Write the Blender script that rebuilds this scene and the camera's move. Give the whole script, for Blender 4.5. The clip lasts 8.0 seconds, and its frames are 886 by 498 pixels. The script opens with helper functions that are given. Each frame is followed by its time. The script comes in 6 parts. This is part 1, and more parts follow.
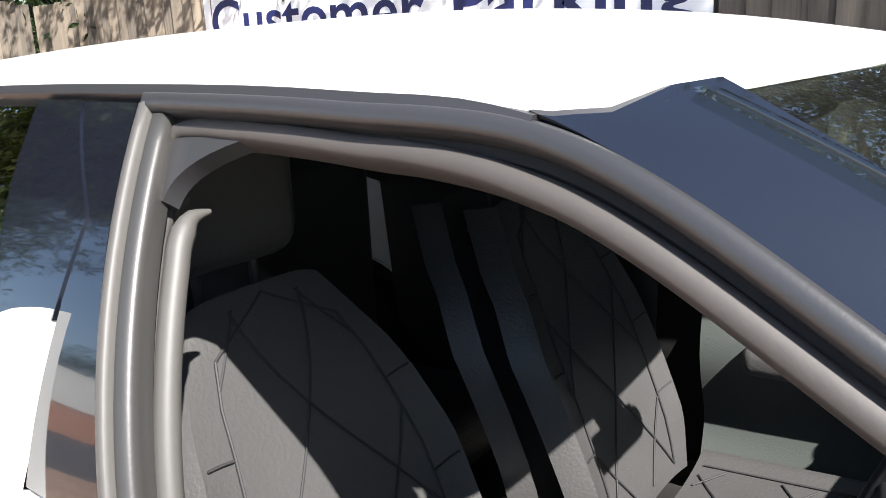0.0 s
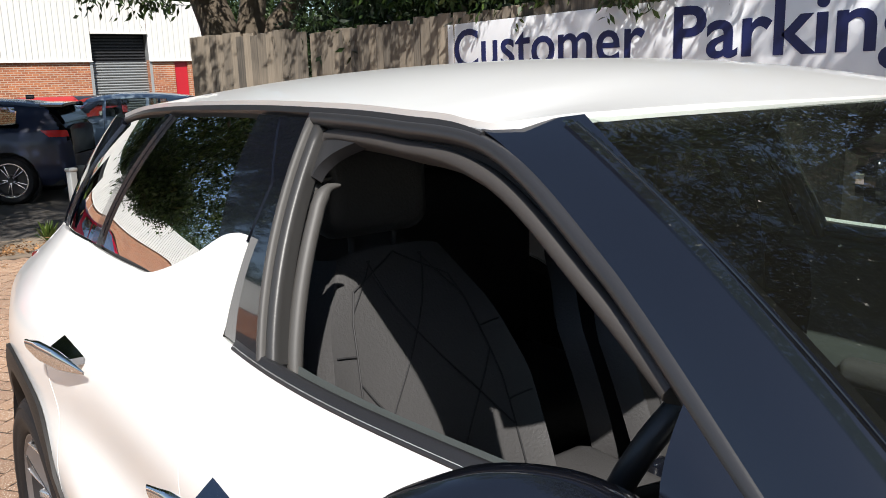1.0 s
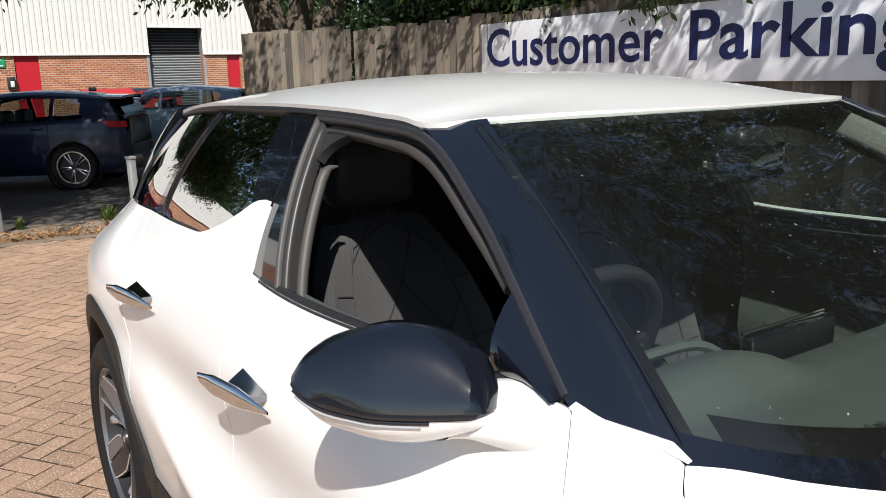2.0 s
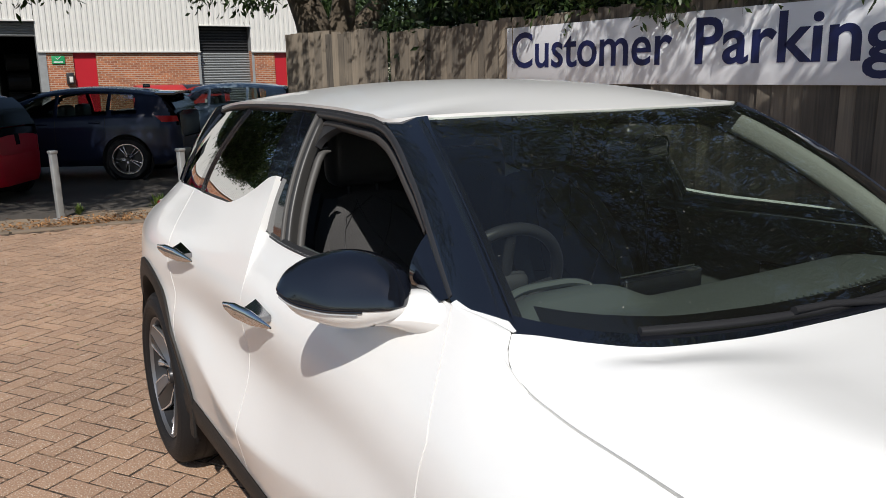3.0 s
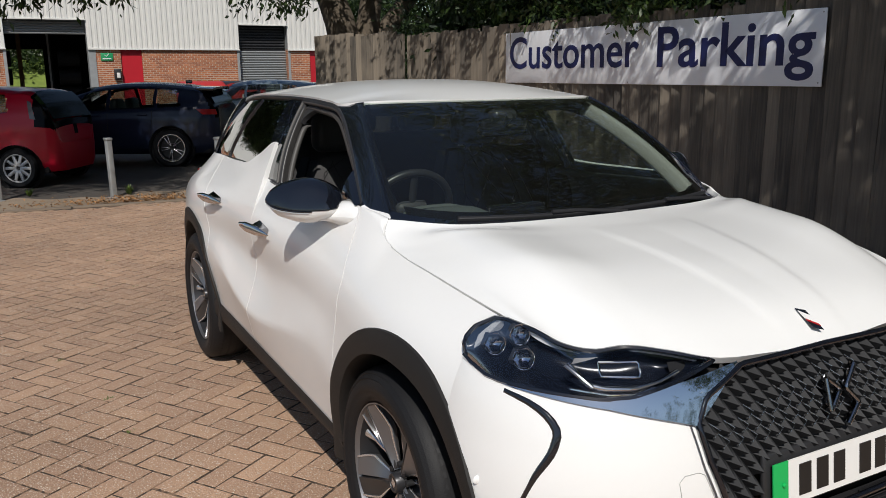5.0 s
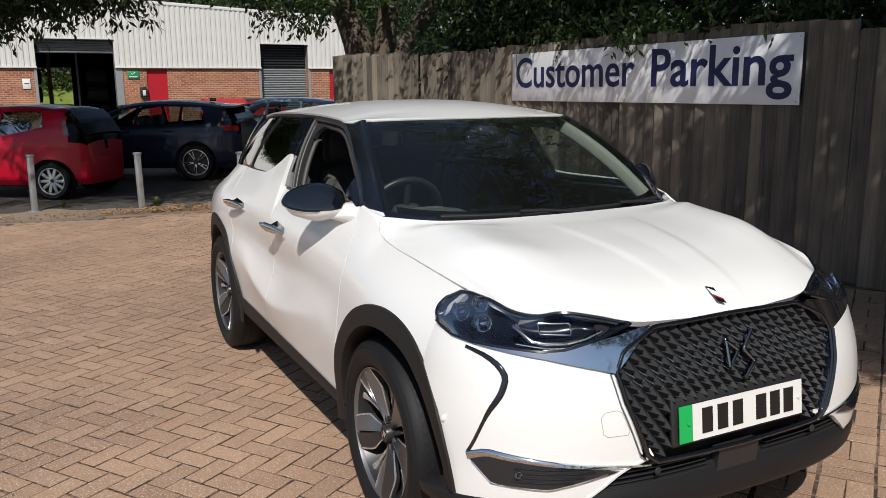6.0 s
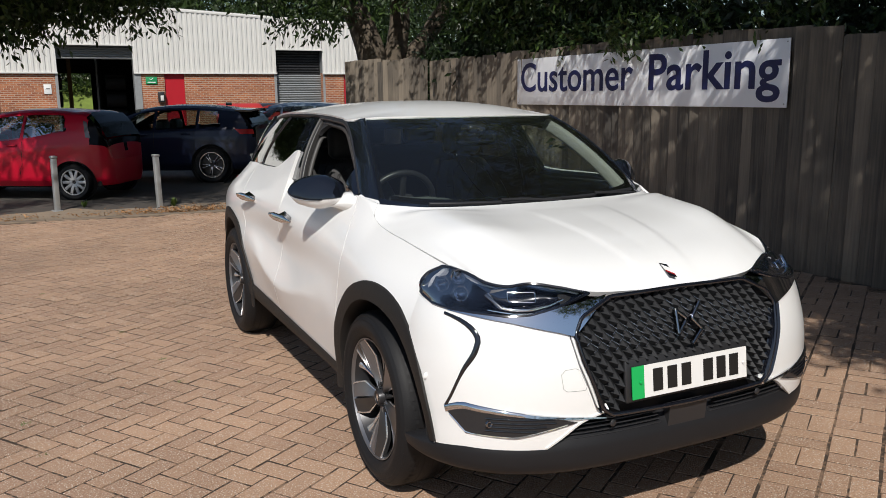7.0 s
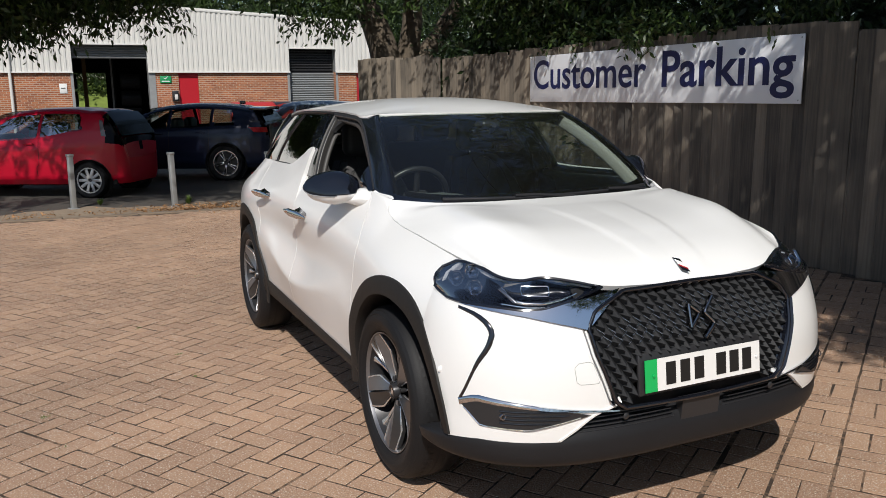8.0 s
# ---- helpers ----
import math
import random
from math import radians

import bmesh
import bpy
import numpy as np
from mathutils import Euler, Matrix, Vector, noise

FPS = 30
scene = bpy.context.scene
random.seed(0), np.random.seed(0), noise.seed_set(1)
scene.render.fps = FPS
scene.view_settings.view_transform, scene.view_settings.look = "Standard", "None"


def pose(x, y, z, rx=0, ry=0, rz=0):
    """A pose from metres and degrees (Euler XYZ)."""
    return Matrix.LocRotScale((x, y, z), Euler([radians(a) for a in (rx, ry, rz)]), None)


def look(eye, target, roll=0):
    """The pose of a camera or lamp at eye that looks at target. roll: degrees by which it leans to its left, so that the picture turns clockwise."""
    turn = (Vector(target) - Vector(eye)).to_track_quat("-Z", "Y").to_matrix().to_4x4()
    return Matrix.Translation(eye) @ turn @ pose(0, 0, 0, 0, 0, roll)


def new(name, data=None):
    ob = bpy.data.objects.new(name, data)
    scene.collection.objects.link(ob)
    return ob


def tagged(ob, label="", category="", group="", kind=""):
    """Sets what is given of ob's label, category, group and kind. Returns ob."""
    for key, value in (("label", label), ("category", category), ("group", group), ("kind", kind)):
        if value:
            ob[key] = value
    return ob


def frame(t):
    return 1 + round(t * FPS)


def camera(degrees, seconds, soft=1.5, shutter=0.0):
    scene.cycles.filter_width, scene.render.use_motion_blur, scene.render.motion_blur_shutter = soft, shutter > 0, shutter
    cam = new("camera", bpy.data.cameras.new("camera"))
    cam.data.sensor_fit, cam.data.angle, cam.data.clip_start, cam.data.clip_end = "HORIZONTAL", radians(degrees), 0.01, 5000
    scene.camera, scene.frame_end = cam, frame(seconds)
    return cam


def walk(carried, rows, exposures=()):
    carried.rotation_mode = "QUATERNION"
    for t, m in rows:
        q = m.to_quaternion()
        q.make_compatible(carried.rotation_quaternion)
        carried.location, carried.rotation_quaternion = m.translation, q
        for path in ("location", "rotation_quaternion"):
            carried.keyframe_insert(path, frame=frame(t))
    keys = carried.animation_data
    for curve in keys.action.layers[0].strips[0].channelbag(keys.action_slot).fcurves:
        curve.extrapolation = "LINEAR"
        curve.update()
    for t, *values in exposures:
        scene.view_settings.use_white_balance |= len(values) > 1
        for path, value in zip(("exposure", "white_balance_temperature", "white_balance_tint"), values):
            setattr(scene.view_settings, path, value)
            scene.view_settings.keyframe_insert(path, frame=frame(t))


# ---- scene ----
cam = camera(57.0, 8.0, soft=.8)
PATH = [
    (0, (0.535, -1.077, 1.486), (-0.601, 0.497, 1.005), -2.8),
    (0.5, (0.774, -1.144, 1.492), (-0.648, 0.202, 1.083), -2.0),
    (1, (1.009, -1.226, 1.501), (-0.55, -0.041, 1.095), -1.7),
    (1.5, (1.225, -1.318, 1.525), (-0.366, -0.183, 1.102), -2.0),
    (2.8, (1.941, -1.473, 1.543), (0.268, -0.457, 1.134), -0.5),
    (3, (2.055, -1.506, 1.556), (0.376, -0.504, 1.135), -0.9),
    (3.5, (2.366, -1.554, 1.543), (0.68, -0.569, 1.113), -0.9),
    (4, (2.695, -1.615, 1.548), (0.998, -0.65, 1.111), -0.6),
    (4.5, (2.999, -1.71, 1.563), (1.294, -0.762, 1.118), -0.5),
    (5.8, (3.72, -1.871, 1.579), (1.974, -0.976, 1.193), -0.5),
    (6, (3.818, -1.91, 1.591), (2.069, -1.02, 1.206), -0.5),
    (6.5, (4.038, -1.961, 1.586), (2.277, -1.084, 1.225), -0.4),
    (7, (4.187, -1.974, 1.567), (2.42, -1.115, 1.196), -0.5),
    (7.5, (4.212, -1.989, 1.564), (2.439, -1.142, 1.192), -0.6),
    (8, (4.21, -1.991, 1.559), (2.43, -1.16, 1.184), -0.7),
]
walk(cam, [(t, look(eye, target, roll)) for t, eye, target, roll in PATH],
     [(0, 2.02), (.5, 1.0), (1, .75), (1.5, .7), (3, .10), (4, -.27), (6, -.02), (8, 0)])

# ---- world, sun ----
SUN_TO = Vector((.86, -.48, 1.0)).normalized()
world = bpy.data.worlds.new("sky")
scene.world = world
world.use_nodes = True
_n = world.node_tree.nodes
_sky = _n.new("ShaderNodeTexSky")
_sky.sky_type, _sky.sun_disc = "NISHITA", False
_sky.sun_elevation = math.asin(SUN_TO.z)
_sky.sun_rotation = math.atan2(SUN_TO.x, SUN_TO.y)
_sky.air_density, _sky.dust_density, _sky.ozone_density = 1.0, .6, 1.2
_n["Background"].inputs["Strength"].default_value = .085
world.node_tree.links.new(_sky.outputs["Color"], _n["Background"].inputs["Color"])
_sun = bpy.data.lights.new("sun", "SUN")
_sun.energy, _sun.angle, _sun.color = 4.35, radians(.53), (1.0, .955, .895)
new("sun", _sun).matrix_world = look(SUN_TO * 40, (0, 0, 0))


# ---- materials ----
def material(name):
    m = bpy.data.materials.new(name)
    m.use_nodes = True
    return m, m.node_tree.nodes, m.node_tree.links, m.node_tree.nodes["Principled BSDF"]


def plain(name, colour, rough=.5, metal=0.0, coat=0.0, spots=.12, scale=6.0, bump=0.0, bump_scale=80.0, spec=.5, fine=0.0):
    """A surface of one colour with slow and fine variation and a little relief."""
    m, n, l, b = material(name)
    b.inputs["Roughness"].default_value, b.inputs["Metallic"].default_value = rough, metal
    b.inputs["Coat Weight"].default_value, b.inputs["Specular IOR Level"].default_value = coat, spec
    b.inputs["Coat Roughness"].default_value = .03
    co = n.new("ShaderNodeTexCoord")
    t = n.new("ShaderNodeTexNoise")
    t.inputs["Scale"].default_value, t.inputs["Detail"].default_value = scale, 6
    l.new(co.outputs["Object"], t.inputs["Vector"])
    r = n.new("ShaderNodeMapRange")
    r.inputs["To Min"].default_value, r.inputs["To Max"].default_value = 1 - spots, 1 + spots
    l.new(t.outputs["Fac"], r.inputs["Value"])
    factor = r.outputs["Result"]
    if fine:
        t2 = n.new("ShaderNodeTexNoise")
        t2.inputs["Scale"].default_value, t2.inputs["Detail"].default_value = scale * 25, 4
        l.new(co.outputs["Object"], t2.inputs["Vector"])
        r2 = n.new("ShaderNodeMapRange")
        r2.inputs["To Min"].default_value, r2.inputs["To Max"].default_value = 1 - fine, 1 + fine
        l.new(t2.outputs["Fac"], r2.inputs["Value"])
        mu = n.new("ShaderNodeMath")
        mu.operation = "MULTIPLY"
        l.new(factor, mu.inputs[0]), l.new(r2.outputs["Result"], mu.inputs[1])
        factor = mu.outputs[0]
    mix = n.new("ShaderNodeVectorMath")
    mix.operation = "SCALE"
    mix.inputs[0].default_value = colour
    l.new(factor, mix.inputs["Scale"])
    l.new(mix.outputs["Vector"], b.inputs["Base Color"])
    if bump:
        t3 = n.new("ShaderNodeTexNoise")
        t3.inputs["Scale"].default_value, t3.inputs["Detail"].default_value = bump_scale, 5
        l.new(co.outputs["Object"], t3.inputs["Vector"])
        bp = n.new("ShaderNodeBump")
        bp.inputs["Strength"].default_value, bp.inputs["Distance"].default_value = bump, .01
        l.new(t3.outputs["Fac"], bp.inputs["Height"])
        l.new(bp.outputs["Normal"], b.inputs["Normal"])
    return m


def glazing(name, tint, gloss=1.0, dirt=0.0, film=0.0):
    """A thin pane: tinted see-through with a mirror-like skin that grows towards grazing angles."""
    m, n, l, b = material(name)
    n.remove(b)
    out = n["Material Output"]
    clear, skin, mix, fr = n.new("ShaderNodeBsdfTransparent"), n.new("ShaderNodeBsdfGlossy"), n.new("ShaderNodeMixShader"), n.new("ShaderNodeFresnel")
    clear.inputs["Color"].default_value = (*tint, 1)
    skin.inputs["Roughness"].default_value = .008
    fr.inputs["IOR"].default_value = 1.52
    mul = n.new("ShaderNodeMath")
    mul.operation, mul.use_clamp = "MULTIPLY", True
    mul.inputs[1].default_value = gloss
    l.new(fr.outputs["Fac"], mul.inputs[0])
    l.new(mul.outputs[0], mix.inputs["Fac"])
    l.new(clear.outputs[0], mix.inputs[1]), l.new(skin.outputs[0], mix.inputs[2])
    last = mix.outputs[0]
    if dirt:
        co, t, r = n.new("ShaderNodeTexCoord"), n.new("ShaderNodeTexNoise"), n.new("ShaderNodeMapRange")
        t.inputs["Scale"].default_value, t.inputs["Detail"].default_value = 110, 3
        r.inputs["From Min"].default_value, r.inputs["From Max"].default_value = .73, .77
        r.inputs["To Min"].default_value, r.inputs["To Max"].default_value = film, dirt
        l.new(co.outputs["Object"], t.inputs["Vector"]), l.new(t.outputs["Fac"], r.inputs["Value"])
        dust, mix2 = n.new("ShaderNodeBsdfDiffuse"), n.new("ShaderNodeMixShader")
        dust.inputs["Color"].default_value = (.5, .48, .42, 1)
        l.new(r.outputs["Result"], mix2.inputs["Fac"])
        l.new(last, mix2.inputs[1]), l.new(dust.outputs[0], mix2.inputs[2])
        last = mix2.outputs[0]
    l.new(last, out.inputs["Surface"])
    return m


WHITE = plain("white_paint", (.80, .80, .785), .28, coat=.6, spots=.015, scale=3, fine=.01)
BLACK_GLOSS = plain("black_gloss_paint", (.006, .007, .011), .08, coat=1.0, spots=.1)
BLACK_SATIN = plain("black_satin_trim", (.022, .022, .024), .38, spots=.1, bump=.02, bump_scale=300)
FRAME = plain("dark_grey_frame", (.026, .026, .028), .33, spots=.1, bump=.03, bump_scale=300)
CLADDING = plain("grained_black_plastic", (.017, .016, .0155), .55, spec=.25, spots=.12, bump=.08, bump_scale=500, fine=.08)
LIP_BLACK = plain("black_bumper_plastic", (.013, .013, .0145), .5, spec=.28, spots=.12, bump=.06, bump_scale=500, fine=.08)
SEAL = plain("pale_grey_seal", (.064, .061, .057), .55, spots=.1, bump=.03)
FRAME_PALE = plain("grey_door_frame", (.034, .033, .032), .42, spots=.12, bump=.03, bump_scale=300)
RUBBER = plain("grey_rubber_seal", (.048, .043, .040), .6, spots=.15, bump=.05)
TYRE = plain("tyre_rubber", (.009, .009, .010), .6, spec=.3, spots=.2, bump=.12, bump_scale=220, fine=.15)
CHROME = plain("chrome", (.72, .73, .75), .05, 1.0, spots=.02)
CHROME_DARK = plain("dark_chrome", (.30, .31, .33), .12, 1.0, spots=.03)
ALLOY = plain("machined_alloy", (.66, .66, .67), .25, .85, spots=.05)
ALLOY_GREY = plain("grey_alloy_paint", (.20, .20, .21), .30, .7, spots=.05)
# darker copy of the grey alloy, for the shaded facet of each spoke
ALLOY_SHADE = plain("shaded_alloy_facet", (.050, .049, .050), .28, .5, spots=.05)
LAMP_BLACK = plain("lamp_housing", (.006, .008, .014), .2, spec=.25)
LAMP_BEZEL = plain("lamp_bezel", (.03, .034, .045), .45, .2)
GRILLE_BLACK = plain("grille_black", (.018, .019, .021), .5, spec=.14, spots=.1)
GRILLE_GLINT = plain("grille_glint", (.42, .43, .45), .22, .9)
ALLOY_DARK = plain("dark_alloy", (.035, .035, .038), .35, .4, spots=.1)
SUNLIT_TRIM = plain("sunlit_trim", (.70, .70, .69), .25, spots=.03)
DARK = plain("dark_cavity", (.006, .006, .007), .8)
LEATHER = plain("dark_grey_leather", (.057, .056, .057), .42, spots=.12, scale=9, bump=.15, bump_scale=160, fine=.08)
STITCH = plain("seam_thread", (.024, .024, .026), .7)
BORDER = plain("screen_print", (.0015, .0015, .002), .5, spec=.1)
DASH = plain("dashboard_skin", (.072, .082, .079), .55, spots=.08, bump=.10, bump_scale=260)
INNER = plain("cabin_plastic", (.034, .034, .036), .6, spots=.1, bump=.05)
# sunlight on the far pillar linings is put into the next two colours
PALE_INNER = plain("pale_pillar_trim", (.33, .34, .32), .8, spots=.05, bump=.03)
LIT_INNER = plain("lit_pillar_trim", (.10, .105, .10), .8, spots=.05, bump=.03)
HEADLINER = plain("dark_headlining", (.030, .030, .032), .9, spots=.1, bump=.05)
WINDSCREEN = glazing("windscreen_glass", (.66, .76, .70), 1.6, .5, .007)
TINTED = glazing("privacy_glass", (.10, .105, .11), 1.0)
DARK_GLASS = plain("dark_hatch_glass", (.003, .003, .004), .10, spec=.10)
CLEAR = glazing("side_glass", (.74, .80, .76), 1.0)
LENS = glazing("lamp_lens", (.86, .89, .94), .55)
PARK_RED = plain("parked_lamp_red", (.40, .012, .014), .2, coat=.5)
LENS_GREY = plain("pale_lamp_strip", (.34, .35, .36), .2, coat=.6)
LENS_RED = plain("red_lamp_lens", (.10, .006, .008), .12, coat=1.0)
# ---- body lines of the white car: x forward, |y| outwards, z up ----
def spline(knots):
    """A smooth function through (x, value, ...) knots."""
    k = np.array(sorted(knots), float)
    x, v = k[:, 0], k[:, 1:]
    h = np.diff(x)[:, None]
    s = np.diff(v, axis=0) / h
    d = np.zeros_like(v)
    d[0], d[-1] = s[0], s[-1]
    for i in range(1, len(x) - 1):
        d[i] = (s[i - 1] * h[i] + s[i] * h[i - 1]) / (h[i] + h[i - 1])
    def at(q):
        i = int(min(max(np.searchsorted(x, q) - 1, 0), len(x) - 2))
        w = h[i][0]
        t = (q - x[i]) / w
        if t < 0:
            return v[0] + d[0] * (q - x[0])
        if t > 1:
            return v[-1] + d[-1] * (q - x[-1])
        return (v[i] * (1 + 2 * t) * (1 - t) ** 2 + d[i] * w * t * (1 - t) ** 2
                + v[i + 1] * t * t * (3 - 2 * t) + d[i + 1] * w * t * t * (t - 1))
    return at


LINE_B = spline([(-1.9, .78, .42), (-1.3, .87, .42), (-.9, .868, .42), (0, .866, .40), (.8, .862, .38), (1.3, .872, .37), (1.75, .85, .36)])
LINE_C = spline([(-1.9, .80, .58), (-1.3, .892, .60), (-.85, .900, .66), (-.6, .903, .655), (-.3, .906, .585), (-.1, .907, .558), (.15, .902, .575), (.4, .896, .615), (.65, .888, .635), (.9, .886, .58), (1.3, .898, .55), (1.7, .872, .55)])
LINE_D = spline([(-1.9, .80, .75), (-1.3, .892, .76), (-.75, .872, .80), (-.45, .858, .78), (0, .847, .74), (.4, .858, .77), (.8, .871, .77), (1.3, .896, .72), (1.7, .862, .70)])
LINE_E = spline([(-1.9, .76, .93), (-1.3, .87, .95), (-.6, .862, .96), (0, .858, .93), (.8, .846, .92), (1.3, .858, .88), (1.7, .815, .84)])
LINE_F = spline([(-1.9, .565, 1.09), (-1.68, .635, 1.112), (-1.47, .695, 1.13), (-.9, .752, 1.155), (-.5, .766, 1.16), (0, .775, 1.115), (.6, .751, 1.129), (.8, .737, 1.130), (.88, .736, 1.112), (.95, .739, 1.084), (1.03, .746, 1.047), (1.12, .749, 1.030), (1.3, .745, 1.012), (1.64, .72, .97), (1.75, .70, .95)])
RAIL = spline([(-1.5, .50, 1.41), (-1.1, .553, 1.443), (-.6, .585, 1.458), (-.2, .597, 1.459), (.1, .602, 1.450), (.26, .607, 1.436), (.5, .662, 1.318), (.78, .736, 1.131)])
NOSE = spline([(.18, 1.98), (.26, 2.07), (.4, 2.10), (.55, 2.11), (.66, 2.10), (.8, 2.06), (.9, 2.02), (.96, 1.98)])
NOSE_W = spline([(.18, .80), (.3, .87), (.5, .887), (.7, .874), (.85, .832), (.96, .765)])


def side(x, v):
    """The body side at x; v runs from 0 (sill) to 4 (belt)."""
    p = [np.array(f(x)) for f in (LINE_B, LINE_C, LINE_D, LINE_E, LINE_F)]
    i = int(min(max(math.floor(v), 0), 3))
    t = v - i
    a, b = p[max(i - 1, 0)], p[min(i + 2, 4)]
    m0 = (p[i + 1] - a) * (.5 if i > 0 else 1)
    m1 = (b - p[i]) * (.5 if i < 3 else 1)
    fold = min(max((.72 - abs(x + .02)) / .30, 0), 1) * .9
    if i == 0:
        m1 = m1 * (1 - fold) + (p[1] - p[0]) * fold
    if i == 1:
        m0 = m0 * (1 - fold) + (p[2] - p[1]) * fold * .8
    q = p[i] * (1 + 2 * t) * (1 - t) ** 2 + m0 * t * (1 - t) ** 2 + p[i + 1] * t * t * (3 - 2 * t) + m1 * t * t * (t - 1)
    return np.array((x, q[0], q[1]))


def glasshouse(x, w, out=0.0):
    """The side of the cabin at x; w runs from 0 (belt) to 1 (roof rail)."""
    a, b = LINE_F(x), RAIL(x)
    y = a[0] + (b[0] - a[0]) * w + .022 * 4 * w * (1 - w) - .008 + out
    return np.array((x, y, a[1] + (b[1] - a[1]) * w + out * .35))


def front(y, z, out=0.0):
    """The nose at |y| and z."""
    yw, xc, xw = NOSE_W(z)[0], NOSE(z)[0], 1.62
    r = min(abs(y) / yw, 1)
    x = xw + (xc - xw) * math.sqrt(max(1 - r ** 3.6, 0))
    return np.array((x + out, y, z))


# ---- mesh helpers ----
def part(name, data, mat, parent=None, label="", smooth=True, sharp=50):
    """One mesh object from (verts, faces) or a bmesh, under its thing."""
    me = bpy.data.meshes.new(name)
    if isinstance(data, bmesh.types.BMesh):
        data.to_mesh(me)
        data.free()
    else:
        me.from_pydata([tuple(map(float, v)) for v in data[0]], [], data[1])
    me.materials.append(mat)
    if smooth:
        me.polygons.foreach_set("use_smooth", [True] * len(me.polygons))
        me.set_sharp_from_angle(angle=radians(sharp))
    ob = new(name, me)
    if parent is not None:
        ob.parent = parent
    if label:
        tagged(ob, label)
    return ob


def empty(name, m, label, category, group="", kind=""):
    ob = new(name)
    ob.empty_display_size = .2
    ob.matrix_world = m
    return tagged(ob, label, category, group, kind)


def grid(nu, nv, fn):
    """A sheet of nu x nv points; fn(u, v) with u, v from 0 to 1."""
    verts = [fn(i / (nu - 1), j / (nv - 1)) for i in range(nu) for j in range(nv)]
    faces = [(i * nv + j, (i + 1) * nv + j, (i + 1) * nv + j + 1, i * nv + j + 1) for i in range(nu - 1) for j in range(nv - 1)]
    return verts, faces


def thick(data, depth, core=(0, 0, .6)):
    """Turns the free edges of a sheet inwards by depth. core: a point on the inner side."""
    bm = bmesh.new()
    vs = [bm.verts.new(tuple(map(float, v))) for v in data[0]]
    for f in data[1]:
        if len({tuple(np.round(data[0][i], 5)) for i in f}) == len(f):
            bm.faces.new([vs[i] for i in f])
    bmesh.ops.delete(bm, geom=[v for v in bm.verts if not v.link_faces], context="VERTS")
    bm.normal_update()
    if core is not None:
        c = Vector(core)
        if sum((f.calc_center_median() - c).dot(f.normal) * f.calc_area() for f in bm.faces) < 0:
            bmesh.ops.reverse_faces(bm, faces=bm.faces)
            bm.normal_update()
    rim = [e for e in bm.edges if e.is_boundary]
    inner = {}
    for e in rim:
        for v in e.verts:
            if v not in inner:
                inner[v] = bm.verts.new(v.co - v.normal * depth)
    for e in rim:
        f = e.link_faces[0]
        a, b = e.verts
        for lp in f.loops:
            if lp.edge == e:
                a, b = lp.vert, lp.link_loop_next.vert
        bm.faces.new((b, a, inner[a], inner[b]))
    bm.normal_update()
    return bm


def mirrored(data):
    if isinstance(data, bmesh.types.BMesh):
        bmesh.ops.scale(data, vec=(1, -1, 1), verts=data.verts)
        bmesh.ops.reverse_faces(data, faces=data.faces)
        return data
    return [(v[0], -v[1], v[2]) for v in data[0]], [tuple(reversed(f)) for f in data[1]]


def on_side(data, s):
    """Sheets are drawn for the y > 0 side; s = -1 takes them across."""
    return data if s > 0 else mirrored(data)


def tube(path, radius, n=8, closed=False, flat=1.0, up=(0, 0, 1)):
    """A rod along a path; radius may be a list. flat: height over width of its section."""
    path = [Vector(tuple(map(float, p))) for p in path]
    k = len(path)
    rad = radius if isinstance(radius, (list, tuple)) else [radius] * k
    verts, faces = [], []
    for i, p in enumerate(path):
        a = path[(i - 1) % k] if closed or i > 0 else p
        b = path[(i + 1) % k] if closed or i < k - 1 else p
        d = (b - a).normalized()
        s = d.cross(Vector(up))
        s = s.normalized() if s.length > 1e-4 else Vector((1, 0, 0))
        w = s.cross(d).normalized()
        for j in range(n):
            t = 2 * math.pi * j / n
            verts.append(p + s * (math.cos(t) * rad[i]) + w * (math.sin(t) * rad[i] * flat))
    for i in range(k if closed else k - 1):
        for j in range(n):
            i2, j2 = (i + 1) % k, (j + 1) % n
            faces.append((i * n + j, i * n + j2, i2 * n + j2, i2 * n + j))
    if not closed:
        faces += [tuple(reversed(range(n))), tuple(range((k - 1) * n, k * n))]
    return [tuple(v) for v in verts], faces


def band(path, normals, width, depth, round_=.25):
    """A strip with a rounded rectangular section along a path, its broad face along the normals."""
    path = [Vector(tuple(map(float, p))) for p in path]
    k = len(path)
    prof = [(-.5, -1), (-.5, -.38), (-.43, -.14), (-.26, 0), (.26, 0), (.43, -.14), (.5, -.38), (.5, -1)]
    verts, faces = [], []
    m = len(prof)
    for i, p in enumerate(path):
        d = (path[min(i + 1, k - 1)] - path[max(i - 1, 0)]).normalized()
        nrm = Vector(tuple(map(float, normals[i] if isinstance(normals, list) else normals))).normalized()
        s = d.cross(nrm).normalized()
        wd = width[i] if isinstance(width, list) else width
        for a, c in prof:
            verts.append(tuple(p + s * (a * wd) + nrm * (c * depth)))
    for i in range(k - 1):
        for j in range(m):
            j2 = (j + 1) % m
            faces.append((i * m + j, (i + 1) * m + j, (i + 1) * m + j2, i * m + j2))
    faces += [tuple(range(m)), tuple(reversed(range((k - 1) * m, k * m)))]
    return verts, faces


